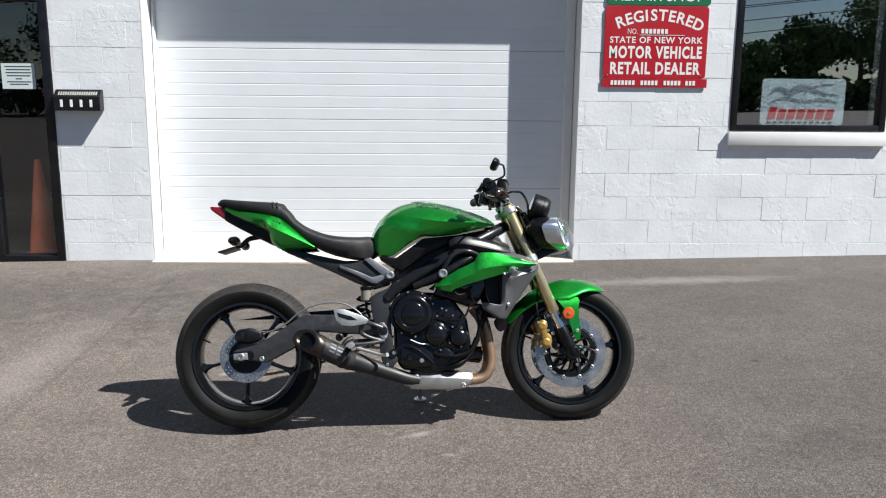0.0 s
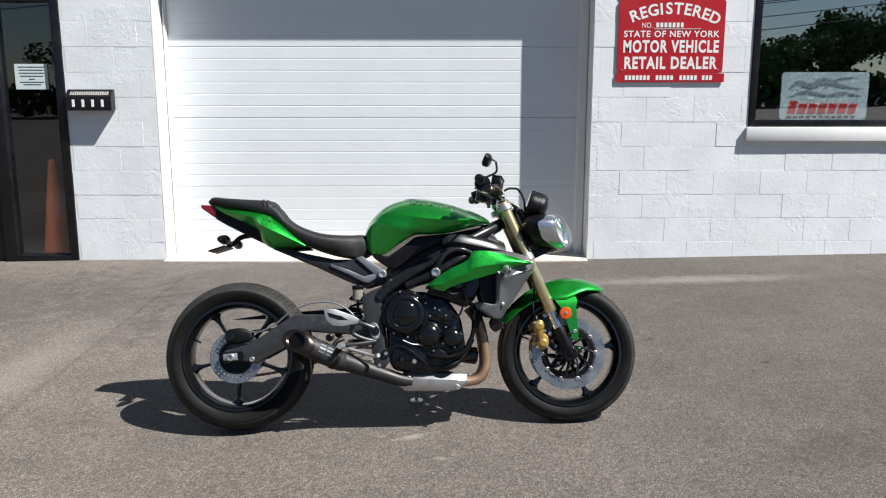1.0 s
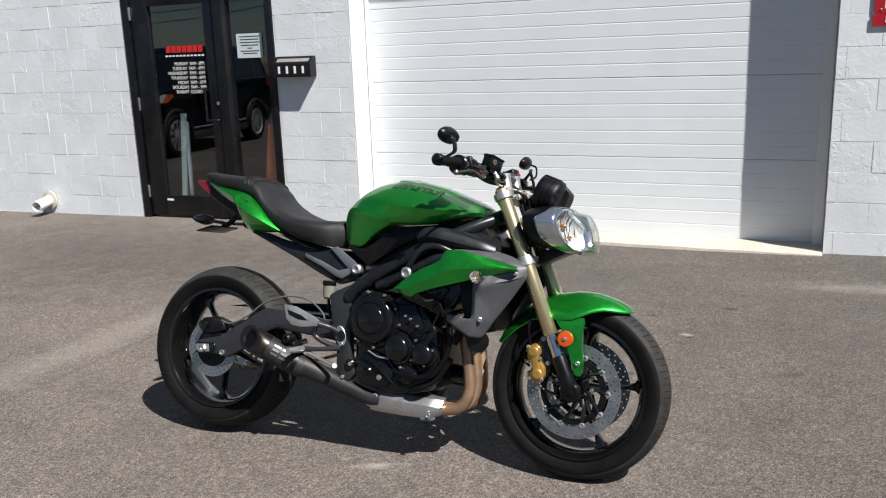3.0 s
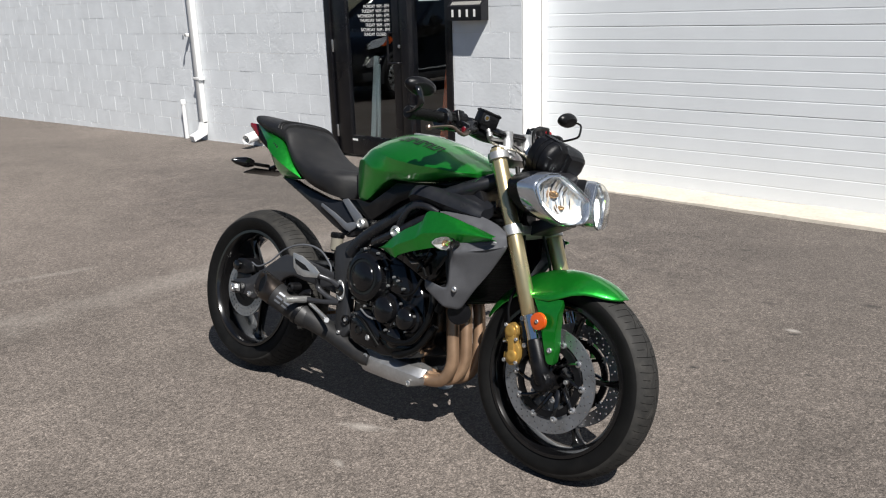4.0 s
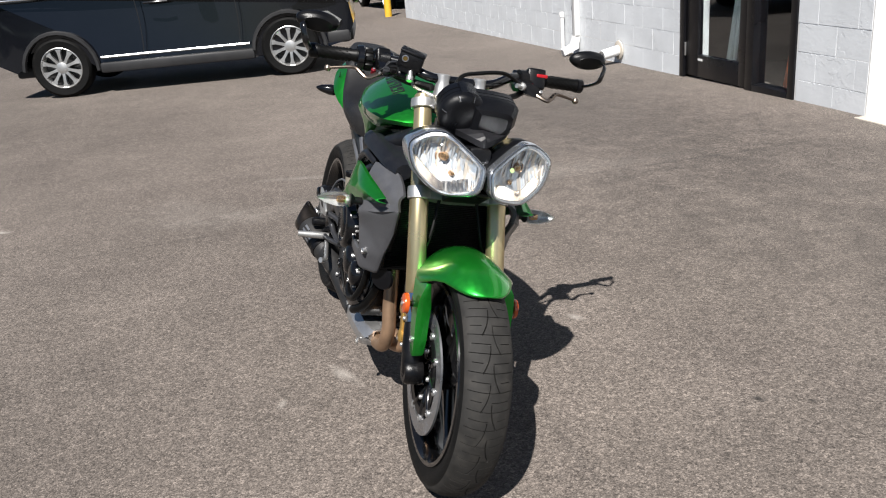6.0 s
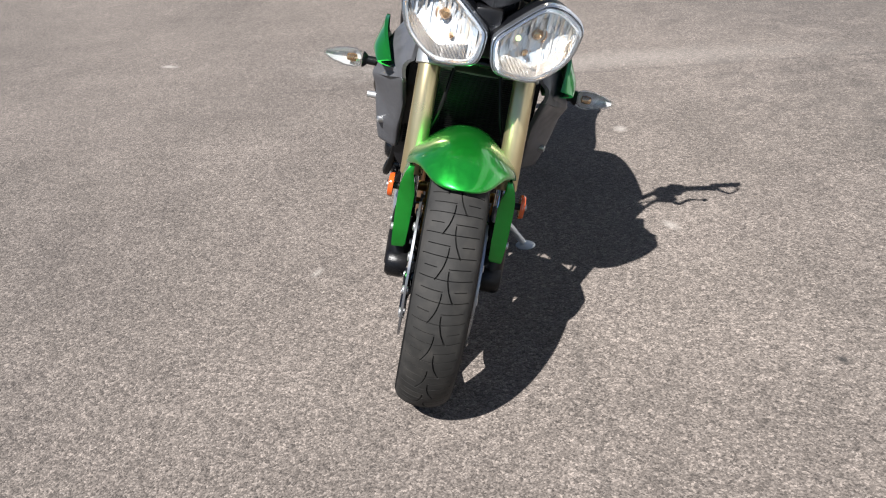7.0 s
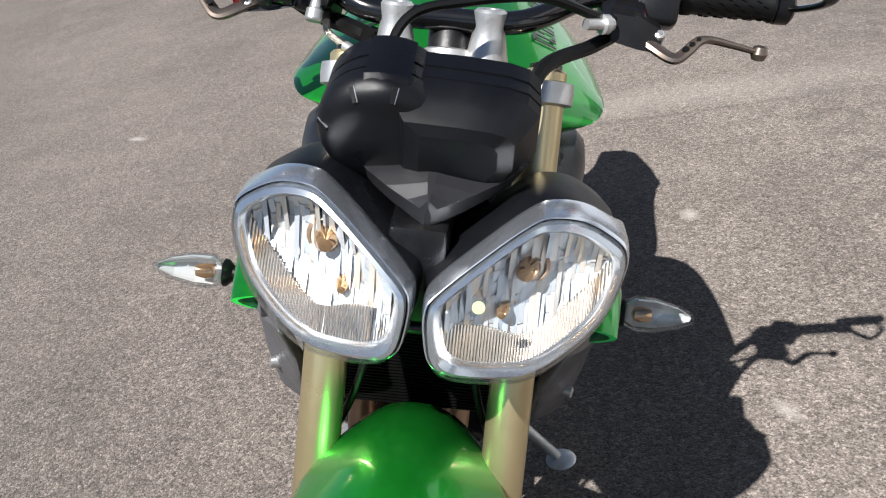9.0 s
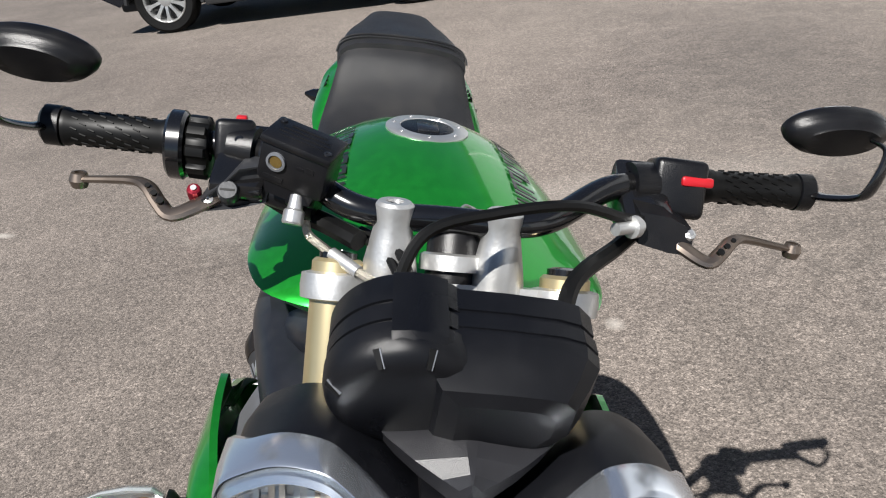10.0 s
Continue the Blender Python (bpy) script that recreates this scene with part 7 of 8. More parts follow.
for s in (-1, 1):
    sig = part("front_signal", lathe([(0.0, 0.002), (0.016, 0.002), (0.0225, 0.016), (0.0215, 0.040), (0.015, 0.068), (0.006, 0.088), (0, 0.090), (0, 0.088), (0.005, 0.086), (0.0135, 0.067), (0.020, 0.040), (0.021, 0.016), (0.015, 0.0035), (0, 0.0035)], (1.126, s * 0.250 - 0.006, 0.651), (0.03, s * 1.0, 0.02), 24), "clear", bike, "clear turn signal lens")
    part("signal_base", lathe([(0.010, -0.030), (0.010, -0.010), (0.017, -0.003), (0.018, 0.0015), (0, 0.0015)], (1.126, s * 0.248 - 0.006, 0.651), (0.03, s * 1.0, 0.02), 16), "black_plastic", sig)
    bowl = lathe([(0.0, 0.003), (0.012, 0.004), (0.019, 0.016), (0.0185, 0.040), (0.0125, 0.066), (0.004, 0.083), (0, 0.084)], (1.126, s * 0.250 - 0.006, 0.651), (0.03, s * 1.0, 0.02), 20)
    bmesh.ops.delete(bowl, geom=[v for v in bowl.verts if v.co.x > 1.1265 + 0.03 * (abs(v.co.y + 0.006) - 0.25)], context="VERTS")
    part("signal_bowl", bowl, "lamp_white", sig, "silver reflector", smooth=0)
    part("signal_bulb", lathe([(0.0, 0.010), (0.008, 0.013), (0.010, 0.022), (0.008, 0.034), (0, 0.038)], (1.127, s * 0.25 - 0.006, 0.651), (0.03, s * 1.0, 0.02), 12), "bulb_amber", sig, "amber bulb")


# ---- headlights ----
HL = [(0.006, 0.790), (0.005, 0.813), (0.013, 0.827), (0.053, 0.859), (0.088, 0.883), (0.108, 0.889), (0.138, 0.884), (0.167, 0.867), (0.181, 0.852), (0.182, 0.830), (0.168, 0.792), (0.139, 0.763), (0.108, 0.745), (0.080, 0.742), (0.033, 0.750), (0.013, 0.764)]


def headlight(s):
    c = Vector((0, 0.098, 0.818))
    out = curve_points([(a, b, 0) for a, b in HL], 4, True)
    face = lambda y, z: 1.377 - 0.20 * (z - 0.82) - 0.40 * (y - 0.06)

    def ring(k, dx, up=0.0):
        pts = []
        for p in out:
            y, z = c.y + (p.x - c.y) * k, c.z + (p.y - c.z) * k - up
            pts.append((face(y, z) + dx, s * y, z))
        return pts

    def skirt(k, near, far):
        """The rim's rear edge, deeper on its outer flank."""
        return [(x + near + (far - near) * smooth_step(0.105, 0.165, abs(y)) * smooth_step(0.875, 0.845, z), y, z) for x, y, z in ring(k, 0)]

    def back(k, x, lift=0.0):
        return [(x - 0.15 * (p.y - c.z) - 0.32 * (p.x - c.y), s * (c.y - 0.006 + (p.x - c.y) * k), c.z + 0.012 + lift + (p.y - c.z) * k) for p in out]

    def span(y, k):
        """Lowest and highest z of the outline, drawn in by k, at y."""
        zs = []
        pts = [(c.y + (p.x - c.y) * k, c.z + (p.y - c.z) * k) for p in out]
        for (a, b), (a2, b2) in zip(pts, pts[1:] + pts[:1]):
            if (a - y) * (a2 - y) <= 0 and a != a2:
                zs.append(b + (b2 - b) * (y - a) / (a2 - a))
        return (min(zs), max(zs)) if len(zs) > 1 else None

    h = new("headlight")
    h.parent = bike
    tagged(h, "chrome-rimmed headlight with a clear lens")
    shell = loft([ring(0.97, -0.030), ring(0.985, -0.034), back(0.97, 1.315, -0.008), back(0.95, 1.280, -0.008), back(0.86, 1.245, -0.008), back(0.55, 1.228, -0.006)], cap=False)
    loft([back(0.55, 1.232, -0.004), back(0.1, 1.226, -0.004)], cap=False, bm=shell)
    part("bucket", shell, "black_soft", h, "textured black shell", smooth=35)
    part("bezel", loft([skirt(0.965, -0.039, -0.066), skirt(1.004, -0.035, -0.060), ring(1.013, -0.026), ring(0.996, -0.006), ring(0.985, -0.001), ring(0.972, 0.0), ring(0.962, -0.004), ring(0.955, -0.012)], cap=False), "satin_silver", h, "polished silver surround", smooth=30)
    skin = [ring(0.03, 0.037), ring(0.30, 0.036), ring(0.55, 0.033), ring(0.75, 0.028), ring(0.88, 0.021), ring(0.93, 0.014), ring(0.952, 0.006), ring(0.958, -0.004)]
    inner = [[(x - 0.0022, y, z) for x, y, z in r] for r in skin]
    g = part("lens", loft(inner + skin[::-1]), "clear", h, "clear lens", smooth=60)
    g.visible_shadow = False
    # smooth inner frame round the mirror
    part("inner_frame", loft([ring(0.950, -0.006), ring(0.94, 0.004, 0.001), ring(0.89, 0.006, 0.002), ring(0.84, 0.000, 0.003), ring(0.825, -0.006, 0.003), ring(0.815, -0.022, 0.003)], cap=False), "satin_silver", h, "smooth silver inner frame", smooth=40)
    # bowl of upright mirror facets, each tipped its own way
    rng = random.Random(7 + s)
    bm = bmesh.new()
    wide = 0.0044
    y0 = 0.024
    while y0 < 0.176:
        y1 = y0 + wide * rng.uniform(0.75, 1.3)
        a, b = span(y0, 0.84), span(min(y1, 0.1750), 0.84)
        if a and b:
            breaks = sorted([0, 1] + [rng.uniform(0.1, 0.9) for _ in range(rng.choice((4, 5, 5, 6)))])
            for f0, f1 in zip(breaks, breaks[1:]):
                tip, nod = rng.uniform(-0.0003, 0.0003), rng.uniform(-0.0007, 0.0007)
                quad = []
                for y, (lo, hi), sg in ((y0, a, -1), (y1, b, 1)):
                    for f, ng in ((f0, -1), (f1, 1)) if sg < 0 else ((f1, 1), (f0, -1)):
                        z = lo + (hi - lo) * f - 0.003
                        u, v = (y - 0.098) / 0.077, f * 2 - 1
                        depth = 0.010 + 0.030 * max(0.0, 1 - u * u) ** 0.7 * max(0.0, 1 - v * v) ** 0.7
                        quad.append(bm.verts.new((face(y, z) - depth + sg * tip + ng * nod, s * y, z)))
                bm.faces.new(quad)
        y0 = y1
    part("bowl", bm, "reflector", h, "mirror bowl of upright facets", smooth=0)
    part("bowl_back", loft([ring(0.85, -0.030), ring(0.80, -0.068), ring(0.3, -0.078)], cap=False), "reflector", h, smooth=40)
    # ribbed lower strip
    strip = bmesh.new()
    y = 0.026
    while y < 0.172:
        got = span(y + 0.0015, 0.85)
        if got:
            zb = got[0] - 0.002
            zt = min(zb + 0.024 + 0.004 * math.sin((y - 0.03) * 70), got[1] - 0.004)
            x = face(y, zb) - 0.010
            back_x = -0.008 - 0.42 * (zt - zb)
            loft([[(x, s * y, zb), (x + 0.0016, s * (y + 0.0013), zb), (x, s * (y + 0.0026), zb)], [(x + back_x, s * y, zt), (x + back_x + 0.0016, s * (y + 0.0013), zt), (x + back_x, s * (y + 0.0026), zt)]], bm=strip)
        y += 0.0028
    part("prism_strip", strip, "prism", h, "ribbed lower edge", smooth=0)
    for y, z, r in ((0.094, 0.826, 0.0130), (0.076, 0.790, 0.0075)):
        at = Vector((face(y, z) - 0.050, s * y, z))
        ax = Vector((1, -s * 0.1, 0.05))
        collar = part("bulb_collar", lathe([(r * 1.5, -0.006), (r * 1.55, 0.006), (r * 1.3, 0.008), (r * 1.2, -0.004)], at, ax, 20, closed=True), "bronze", h, "bronze bulb collar")
        part("bulb", lathe([(r * 0.9, -0.006), (r * 0.95, 0.008), (r * 0.8, 0.024), (r * 0.5, 0.030), (0, 0.031)], at, ax, 18), "bulb_amber", collar, "amber-tinted bulb")
    h.location = (0, 0.008, -s * 0.004)
    if s > 0:
        part("sticker", lathe([(0.0055, 0), (0.0055, 0.001), (0, 0.001)], (1.4120, 0.052, 0.832), (1, 0.15, 0.2), 18), "dot_green", h, "small round light green sticker")


for s in (-1, 1):
    headlight(s)
part("light_bracket", slab([(1.24, 0.745), (1.30, 0.76), (1.335, 0.752), (1.335, 0.742), (1.24, 0.70)], -0.050, 0.050, 0.004), "dark_frame", bike)
part("centre_block", box(1.27, 1.345, -0.028, 0.028, 0.76, 0.86, 0.008), "black_plastic", bike)

# ---- instruments and fly cowl ----
def instruments():
    """Two lobes seen from ahead: a round rev counter with a domed back and a lower, square-cut display."""
    c = Vector((1.267, 0, 0.924))
    tilt = radians(21)
    fwd = Vector((math.cos(tilt), 0, -math.sin(tilt)))
    up = Vector((math.sin(tilt), 0, math.cos(tilt)))
    place = lambda y, h, d: c + Vector((0, y, 0)) + up * h + fwd * d
    d = new("instrument_cluster")
    d.parent = bike
    tagged(d, "black two-lobed instrument housing")
    rc = place(-0.036, 0.002, 0)
    steps = [(0.052, -0.036), (0.0575, -0.035), (0.0585, -0.033), (0.0585, -0.010), (0.0565, -0.0095), (0.0565, -0.006), (0.0590, -0.0055), (0.0590, 0.008), (0.0570, 0.0085), (0.0570, 0.0115), (0.0600, 0.012), (0.0600, 0.024), (0.0582, 0.031), (0.054, 0.037), (0.046, 0.042), (0.036, 0.0445), (0.020, 0.0455), (0.0, 0.046)]
    lobe = part("round_shell", lathe(steps, rc, fwd, 64), "black_soft", d, "round ribbed black shell", smooth=28)
    cross = [(-0.034, 0.052), (0.036, 0.050), (0.074, 0.047), (0.092, 0.042), (0.104, 0.030), (0.105, -0.012), (0.086, -0.040), (-0.034, -0.046)]

    def ring(k, dd, low=1.0):
        return [place(0.035 + (y - 0.035) * k, h * k * (low if h < 0 else 1), dd) for y, h in cross]

    part("square_shell", loft([ring(0.93, -0.034), ring(0.985, -0.032), ring(0.985, -0.013), ring(0.955, -0.0125), ring(0.955, -0.009), ring(0.99, -0.0085), ring(1.0, 0.004), ring(0.975, 0.0045), ring(0.975, 0.007), ring(1.0, 0.0075), ring(0.985, 0.018), ring(0.86, 0.034), ring(0.70, 0.050), ring(0.5, 0.055)]), "black_soft", d, "square-cut black shell", smooth=18)
    # raised pad on the top wall
    rings = []
    for dd, t in ((-0.036, 0.0), (-0.033, 0.003), (0.022, 0.0035), (0.029, 0.0)):
        rings.append([rc + fwd * dd + (Vector((0, math.sin(radians(a)), 0)) + up * math.cos(radians(a))) * (0.0585 + t if q else 0.05) for a, q in ((-14, 0), (-14, 1), (0, 1), (14, 1), (24, 1), (24, 0))])
    part("pad", loft(rings), "black_soft", d, smooth=18)
    for a in (-78, -25, 14):
        r = radians(a)
        n = Vector((0, math.sin(r), 0)) + up * math.cos(r)
        side = n.cross(fwd).normalized()
        # raised black strip as the slot's shade, thin silver one as its highlight
        for mat, w, o, name in (("hose", 0.0024, 0.0, "vent_slot"), ("silver_grey", 0.0005, 0.0027, "vent_edge")):
            own = bmesh.new()
            q = [rc + n * 0.0578 + fwd * 0.0325, rc + n * 0.0475 + fwd * 0.0425]
            lift = (n * 0.6 + fwd * 0.8).normalized() * 0.0009
            loft([[q[0] + side * (o - w) + lift, q[0] + side * (o + w) + lift, q[0] + side * (o + w) - lift * 3, q[0] + side * (o - w) - lift * 3], [q[1] + side * (o - w * 0.6) + lift, q[1] + side * (o + w * 0.6) + lift, q[1] + side * (o + w * 0.6) - lift * 3, q[1] + side * (o - w * 0.6) - lift * 3]], bm=own)
            part(name, own, mat, lobe, smooth=0)
    part("dial", lathe([(0.05, 0), (0.05, -0.004), (0, -0.004)], place(-0.036, 0.002, -0.034), fwd, 32), "black_gloss", d)


instruments()
rings = []
for x, w, z in ((1.262, 0.088, 0.906), (1.284, 0.078, 0.904), (1.306, 0.060, 0.899), (1.322, 0.040, 0.893), (1.334, 0.020, 0.887), (1.340, 0.008, 0.883), (1.342, 0.003, 0.878)):
    rings.append([(x - 0.004, 0.007 - w, z - 0.007), (x, 0.007 - w * 0.08, z + 0.002), (x, 0.007 + w * 0.08, z + 0.002), (x - 0.004, 0.007 + w, z - 0.007), (x - 0.006, 0.007 + w * 0.9, z - 0.022), (x - 0.012, 0.007, z - 0.040), (x - 0.006, 0.007 - w * 0.9, z - 0.022)])
part("fly_cowl", loft(rings), "cowl_black", bike, "pointed textured black cowl between the lamps", smooth=14)
part("stem_cover", box(1.20, 1.275, -0.06, 0.06, 0.76, 0.90, 0.012), "black_plastic", bike)

# ---- handlebar ----
half = [(1.118, 0, 0.987), (1.118, 0.055, 0.987), (1.110, 0.095, 0.993), (1.07, 0.15, 1.012), (1.047, 0.195, 1.014), (1.034, 0.255, 1.013), (1.018, 0.360, 1.011)]
part("handlebar", tube([(a, -b, c) for a, b, c in half[:0:-1]] + half, 0.0125, 16, 6), "black_gloss", bike, "black tapered handlebar")
for s in (-1, 1):
    part("riser", lathe([(0.027, 0), (0.024, 0.02), (0.019, 0.045), (0.0165, 0.058), (0.0175, 0.066), (0.0175, 0.074), (0.0145, 0.077), (0.008, 0.077), (0.0075, 0.074), (0, 0.074)], (1.128, s * 0.049, 0.925), (-0.10, 0, 1), 24), "alu", bike, "silver handlebar riser")
    e0, e1 = Vector((1.032, s * 0.256, 1.013)), Vector((1.018, s * 0.358, 1.011))
    ax = (e1 - e0).normalized()
    grip = part("grip", lathe([(0.0165, 0), (0.0175, 0.003), (0.0175, 0.012), (0.0160, 0.015), (0.0165, 0.10), (0.0185, 0.104), (0.0185, 0.108), (0.012, 0.110)], e0, ax, 24), "hose", bike, "black ribbed rubber grip")
    bm = bmesh.new()
    u = ax.orthogonal().normalized()
    w = ax.cross(u)
    for i in range(9):
        for k in range(10):
            a = 2 * math.pi * (k + 0.5 * (i % 2)) / 10
            r = u * math.cos(a) + w * math.sin(a)
            p = e0 + ax * (0.022 + i * 0.0085) + r * 0.0166
            q = p + ax * 0.006 + (u * math.cos(a + 0.12) + w * math.sin(a + 0.12) - r) * 0.016
            tube([p, q], 0.0009, 4, 1, bm)
    tagged(part("grip_ribbing", bm, "hose", grip), kind="stuff")
    part("bar_end", lathe([(0.014, 0), (0.0195, 0.002), (0.0195, 0.018), (0.015, 0.022), (0, 0.022)], e0 + ax * 0.108, ax, 22), "black_plastic", bike, "black bar end")
    stalk = part("mirror_stalk", tube([(1.016, s * 0.378, 1.011), (1.040, s * 0.386, 1.015), (1.074, s * 0.398, 1.028), (1.083, s * 0.403, 1.040), (1.080, s * 0.411, 1.068), (1.070, s * 0.412, 1.078), (1.056, s * 0.402, 1.082)], [0.011, 0.009, 0.0085, 0.009, 0.008, 0.006, 0.005], 10, 5, flat=0.45), "black_gloss", bike, "curved black mirror stalk")
    n = Vector((-0.86, -s * 0.10, 0.50)).normalized()
    a = Vector((0, 1, 0)) - n * n.y
    a.normalize()
    b = n.cross(a)
    mc = Vector((1.046, s * 0.373, 1.085))

    def oval(k, d):
        return [mc + a * (0.055 * k * math.cos(t)) + b * (0.026 * k * math.sin(t)) + n * d for t in (2 * math.pi * i / 32 for i in range(32))]

    mh = part("mirror", loft([oval(0.45, -0.0175), oval(0.72, -0.0165), oval(0.76, -0.014), oval(0.90, -0.011), oval(0.97, -0.005), oval(0.985, -0.002), oval(1.0, -0.001), oval(1.0, 0.006), oval(0.97, 0.008)]), "black_plastic", bike, "oval black bar-end mirror", smooth=50)
    part("mirror_glass", loft([oval(0.95, 0.0082), oval(0.93, 0.0095)]), "mirror", mh, "mirror glass")
    # lever
    turn = lambda x, y, z: (x + s * 0.10 * max(0, y - 0.19), s * y, z)
    lev = part("lever", tube([turn(1.083, 0.190, 0.990), turn(1.106, 0.218, 0.978), turn(1.117, 0.243, 0.968), turn(1.111, 0.256, 0.975), turn(1.101, 0.268, 0.985), turn(1.092, 0.282, 0.986), turn(1.084, 0.310, 0.981), turn(1.078, 0.335, 0.976)], [0.009, 0.010, 0.009, 0.0085, 0.008, 0.007, 0.006, 0.0055], 10, 5, flat=0.62), "lever", bike, "bronze lever drilled with small holes")
    # solid black pins imitate the dark of drilled holes
    for k in range(3):
        part("lever_hole", lathe([(0.0034 - k * 0.0005, -0.0076), (0.0034 - k * 0.0005, 0.0076)], turn(1.113 - k * 0.005, 0.254 + k * 0.0065, 0.9745 + k * 0.0045), (0.6, 0, 0.8), 10), "hose", lev)
    part("lever_ball", lathe([(0.0, -0.009), (0.007, -0.007), (0.0095, 0), (0.007, 0.007), (0.004, 0.0075), (0.004, 0.002), (0, 0.002)], turn(1.077, 0.338, 0.975), (0, 0, 1), 14), "lever", lev)
    adj = part("adjuster", lathe([(0.0062, -0.007), (0.0068, 0.002), (0.0060, 0.007), (0.0045, 0.008), (0, 0.008)], turn(1.100, 0.227, 0.984), (0.6, 0, 0.8), 9), "red_dark" if s < 0 else "alu", lev, "dark red adjuster wheel" if s < 0 else "", smooth=20)
    part("screw", lathe([(0.0028, 0.007), (0.0028, 0.0095), (0, 0.0095)], turn(1.100, 0.227, 0.984), (0.6, 0, 0.8), 10), "steel", adj)
    part("screw", lathe([(0.0045, 0.0), (0.0045, 0.010), (0.002, 0.0105), (0, 0.009)], turn(1.104, 0.213, 0.976), (0.6, 0, 0.8), 12), "steel", lev)
    part("perch", slab([(1.02, 0.985), (1.06, 0.975), (1.10, 0.980), (1.105, 0.998), (1.07, 1.012), (1.03, 1.035)], s * 0.165, s * 0.215, 0.006, 2), "black_gloss", bike, "black lever perch")
    part("clamp_ring", lathe([(0.0128, -0.012), (0.022, -0.012), (0.022, 0.012), (0.0128, 0.012)], (1.049, s * 0.190, 1.014), (-0.2, s * 1, 0), 20, closed=True), "black_plastic", bike)
    bm = box(-0.03, 0.03, -0.026, 0.026, -0.030, 0.027, 0.007, 3)
    if s < 0:
        bm = box(-0.026, 0.024, -0.019, 0.018, -0.028, 0.026, 0.006, 3)
    bm.transform(pose(1.040, s * (0.228 if s > 0 else 0.200), 1.012, 0, -18, -s * 8))
    sw = part("switch_box", bm, "black_plastic", bike, "black switch housing")
    if s > 0:
        bm = box(-0.006, 0.006, -0.016, 0.016, -0.005, 0.005, 0.003)
        bm.transform(pose(1.064, 0.240, 1.026, 0, -18, 0))
        part("switch", bm, "red", sw, "red rocker switch")
    else:
        bm = box(-0.004, 0.004, -0.005, 0.005, -0.003, 0.003, 0.0015)
        bm.transform(pose(1.028, -0.197, 1.037, 0, 0, 0))
        part("button", bm, "red", sw, "small red button")
        part("screw", bolt(1.063, -0.193, 1.026, 0.005, 1, 0.003, axis=(1, 0, 0.3)), "black_gloss", sw)
part("throttle_housing", lathe([(0.0125, -0.009), (0.030, -0.009), (0.033, -0.006), (0.033, 0.006), (0.030, 0.009), (0.0125, 0.009)], (1.034, -0.254, 1.008), (-0.12, -1, 0), 28, closed=True), "black_gloss", bike, "glossy black throttle drum")
rings = []
for d, r, lobe in ((-0.010, 0.0125, 0), (-0.010, 0.0255, 0.002), (-0.008, 0.0265, 0.0038), (0.008, 0.0265, 0.0038), (0.010, 0.0255, 0.002), (0.010, 0.0125, 0)):
    rings.append([(1.036 - 0.12 * d + (r + lobe * (1 if k % 8 < 4 else 0)) * math.cos(2 * math.pi * k / 72), -0.234 - d, 1.008 + (r + lobe * (1 if k % 8 < 4 else 0)) * math.sin(2 * math.pi * k / 72)) for k in range(72)])
bm = loft(rings, cap=False)
part("throttle_collar", bm, "hose", bike, "notched black collar")

# brake fluid box
rm = pose(1.104, -0.134, 1.0265, -12.6, 8.8, -18.5)
res = box(-0.0205, 0.0195, -0.0315, 0.0315, -0.023, 0.016, 0.004, 2)
loft([[(x, y * k, z) for x, y in ((-0.018, -0.024), (0.017, -0.024), (0.017, 0.024), (-0.018, 0.024))] for z, k in ((-0.022, 1.0), (-0.034, 0.85))], bm=res)
res.transform(rm)
rs = part("brake_reservoir", res, "black_plastic", bike, "square black brake fluid reservoir")
bm = box(-0.022, 0.0215, -0.0330, 0.0330, 0.0145, 0.0225, 0.003, 2)
bm.transform(rm)
lid = part("lid", bm, "black_plastic", rs)
for x, y in ((-0.013, -0.0265), (0.013, 0.0265)):
    bm = lathe([(0.0035, 0.0), (0.0035, 0.0015), (0.002, 0.0018), (0.0015, 0.0006), (0, 0.0006)], (x, y, 0.0223), (0, 0, 1), 12)
    bm.transform(rm)
    part("screw", bm, "dark_frame", lid)
bm = bmesh.new()
for k, w in enumerate((0.017, 0.022, 0.024, 0.020)):
    box(-0.012 + k * 0.0065, -0.0095 + k * 0.0065, -w, w, 0.0222, 0.0231, bm=bm)
box(0.0193, 0.0203, 0.004, 0.011, 0.002, 0.004, bm=bm)
box(0.0193, 0.0203, 0.013, 0.020, 0.002, 0.006, bm=bm)
box(0.0193, 0.0203, -0.024, -0.006, -0.018, -0.014, bm=bm)
bm.transform(rm)
part("raised_print", bm, "black_plastic", rs, "faint raised bars", smooth=0)
bm = lathe([(0.0088, 0), (0.0088, 0.0026), (0.0066, 0.003), (0.0062, 0.001), (0, 0.001)], (0.0193, -0.0145, 0.001), (1, 0, 0), 24)
bm.transform(rm)
eye = part("sight_glass", bm, "silver_grey", rs, "small round sight glass")
bm = lathe([(0.0060, 0.0012), (0.0055, 0.0018), (0.002, 0.0018), (0, 0.0018)], (0.0193, -0.0145, 0.001), (1, 0, 0), 20)
bm.transform(rm)
part("lens", bm, "brass", eye, "amber window")
part("banjo", lathe([(0.0085, -0.004), (0.0095, -0.002), (0.0095, 0.008), (0.0070, 0.010), (0.0060, 0.022), (0, 0.022)], (1.124, -0.137, 0.977), (-0.45, 0.10, 0.88), 16), "steel", bike, "silver banjo bolt", smooth=25)
part("banjo_boss", lathe([(0.013, 0.0), (0.014, 0.012), (0.012, 0.026)], (1.110, -0.133, 0.985), (-0.45, 0.10, 0.88), 16), "black_plastic", bike)
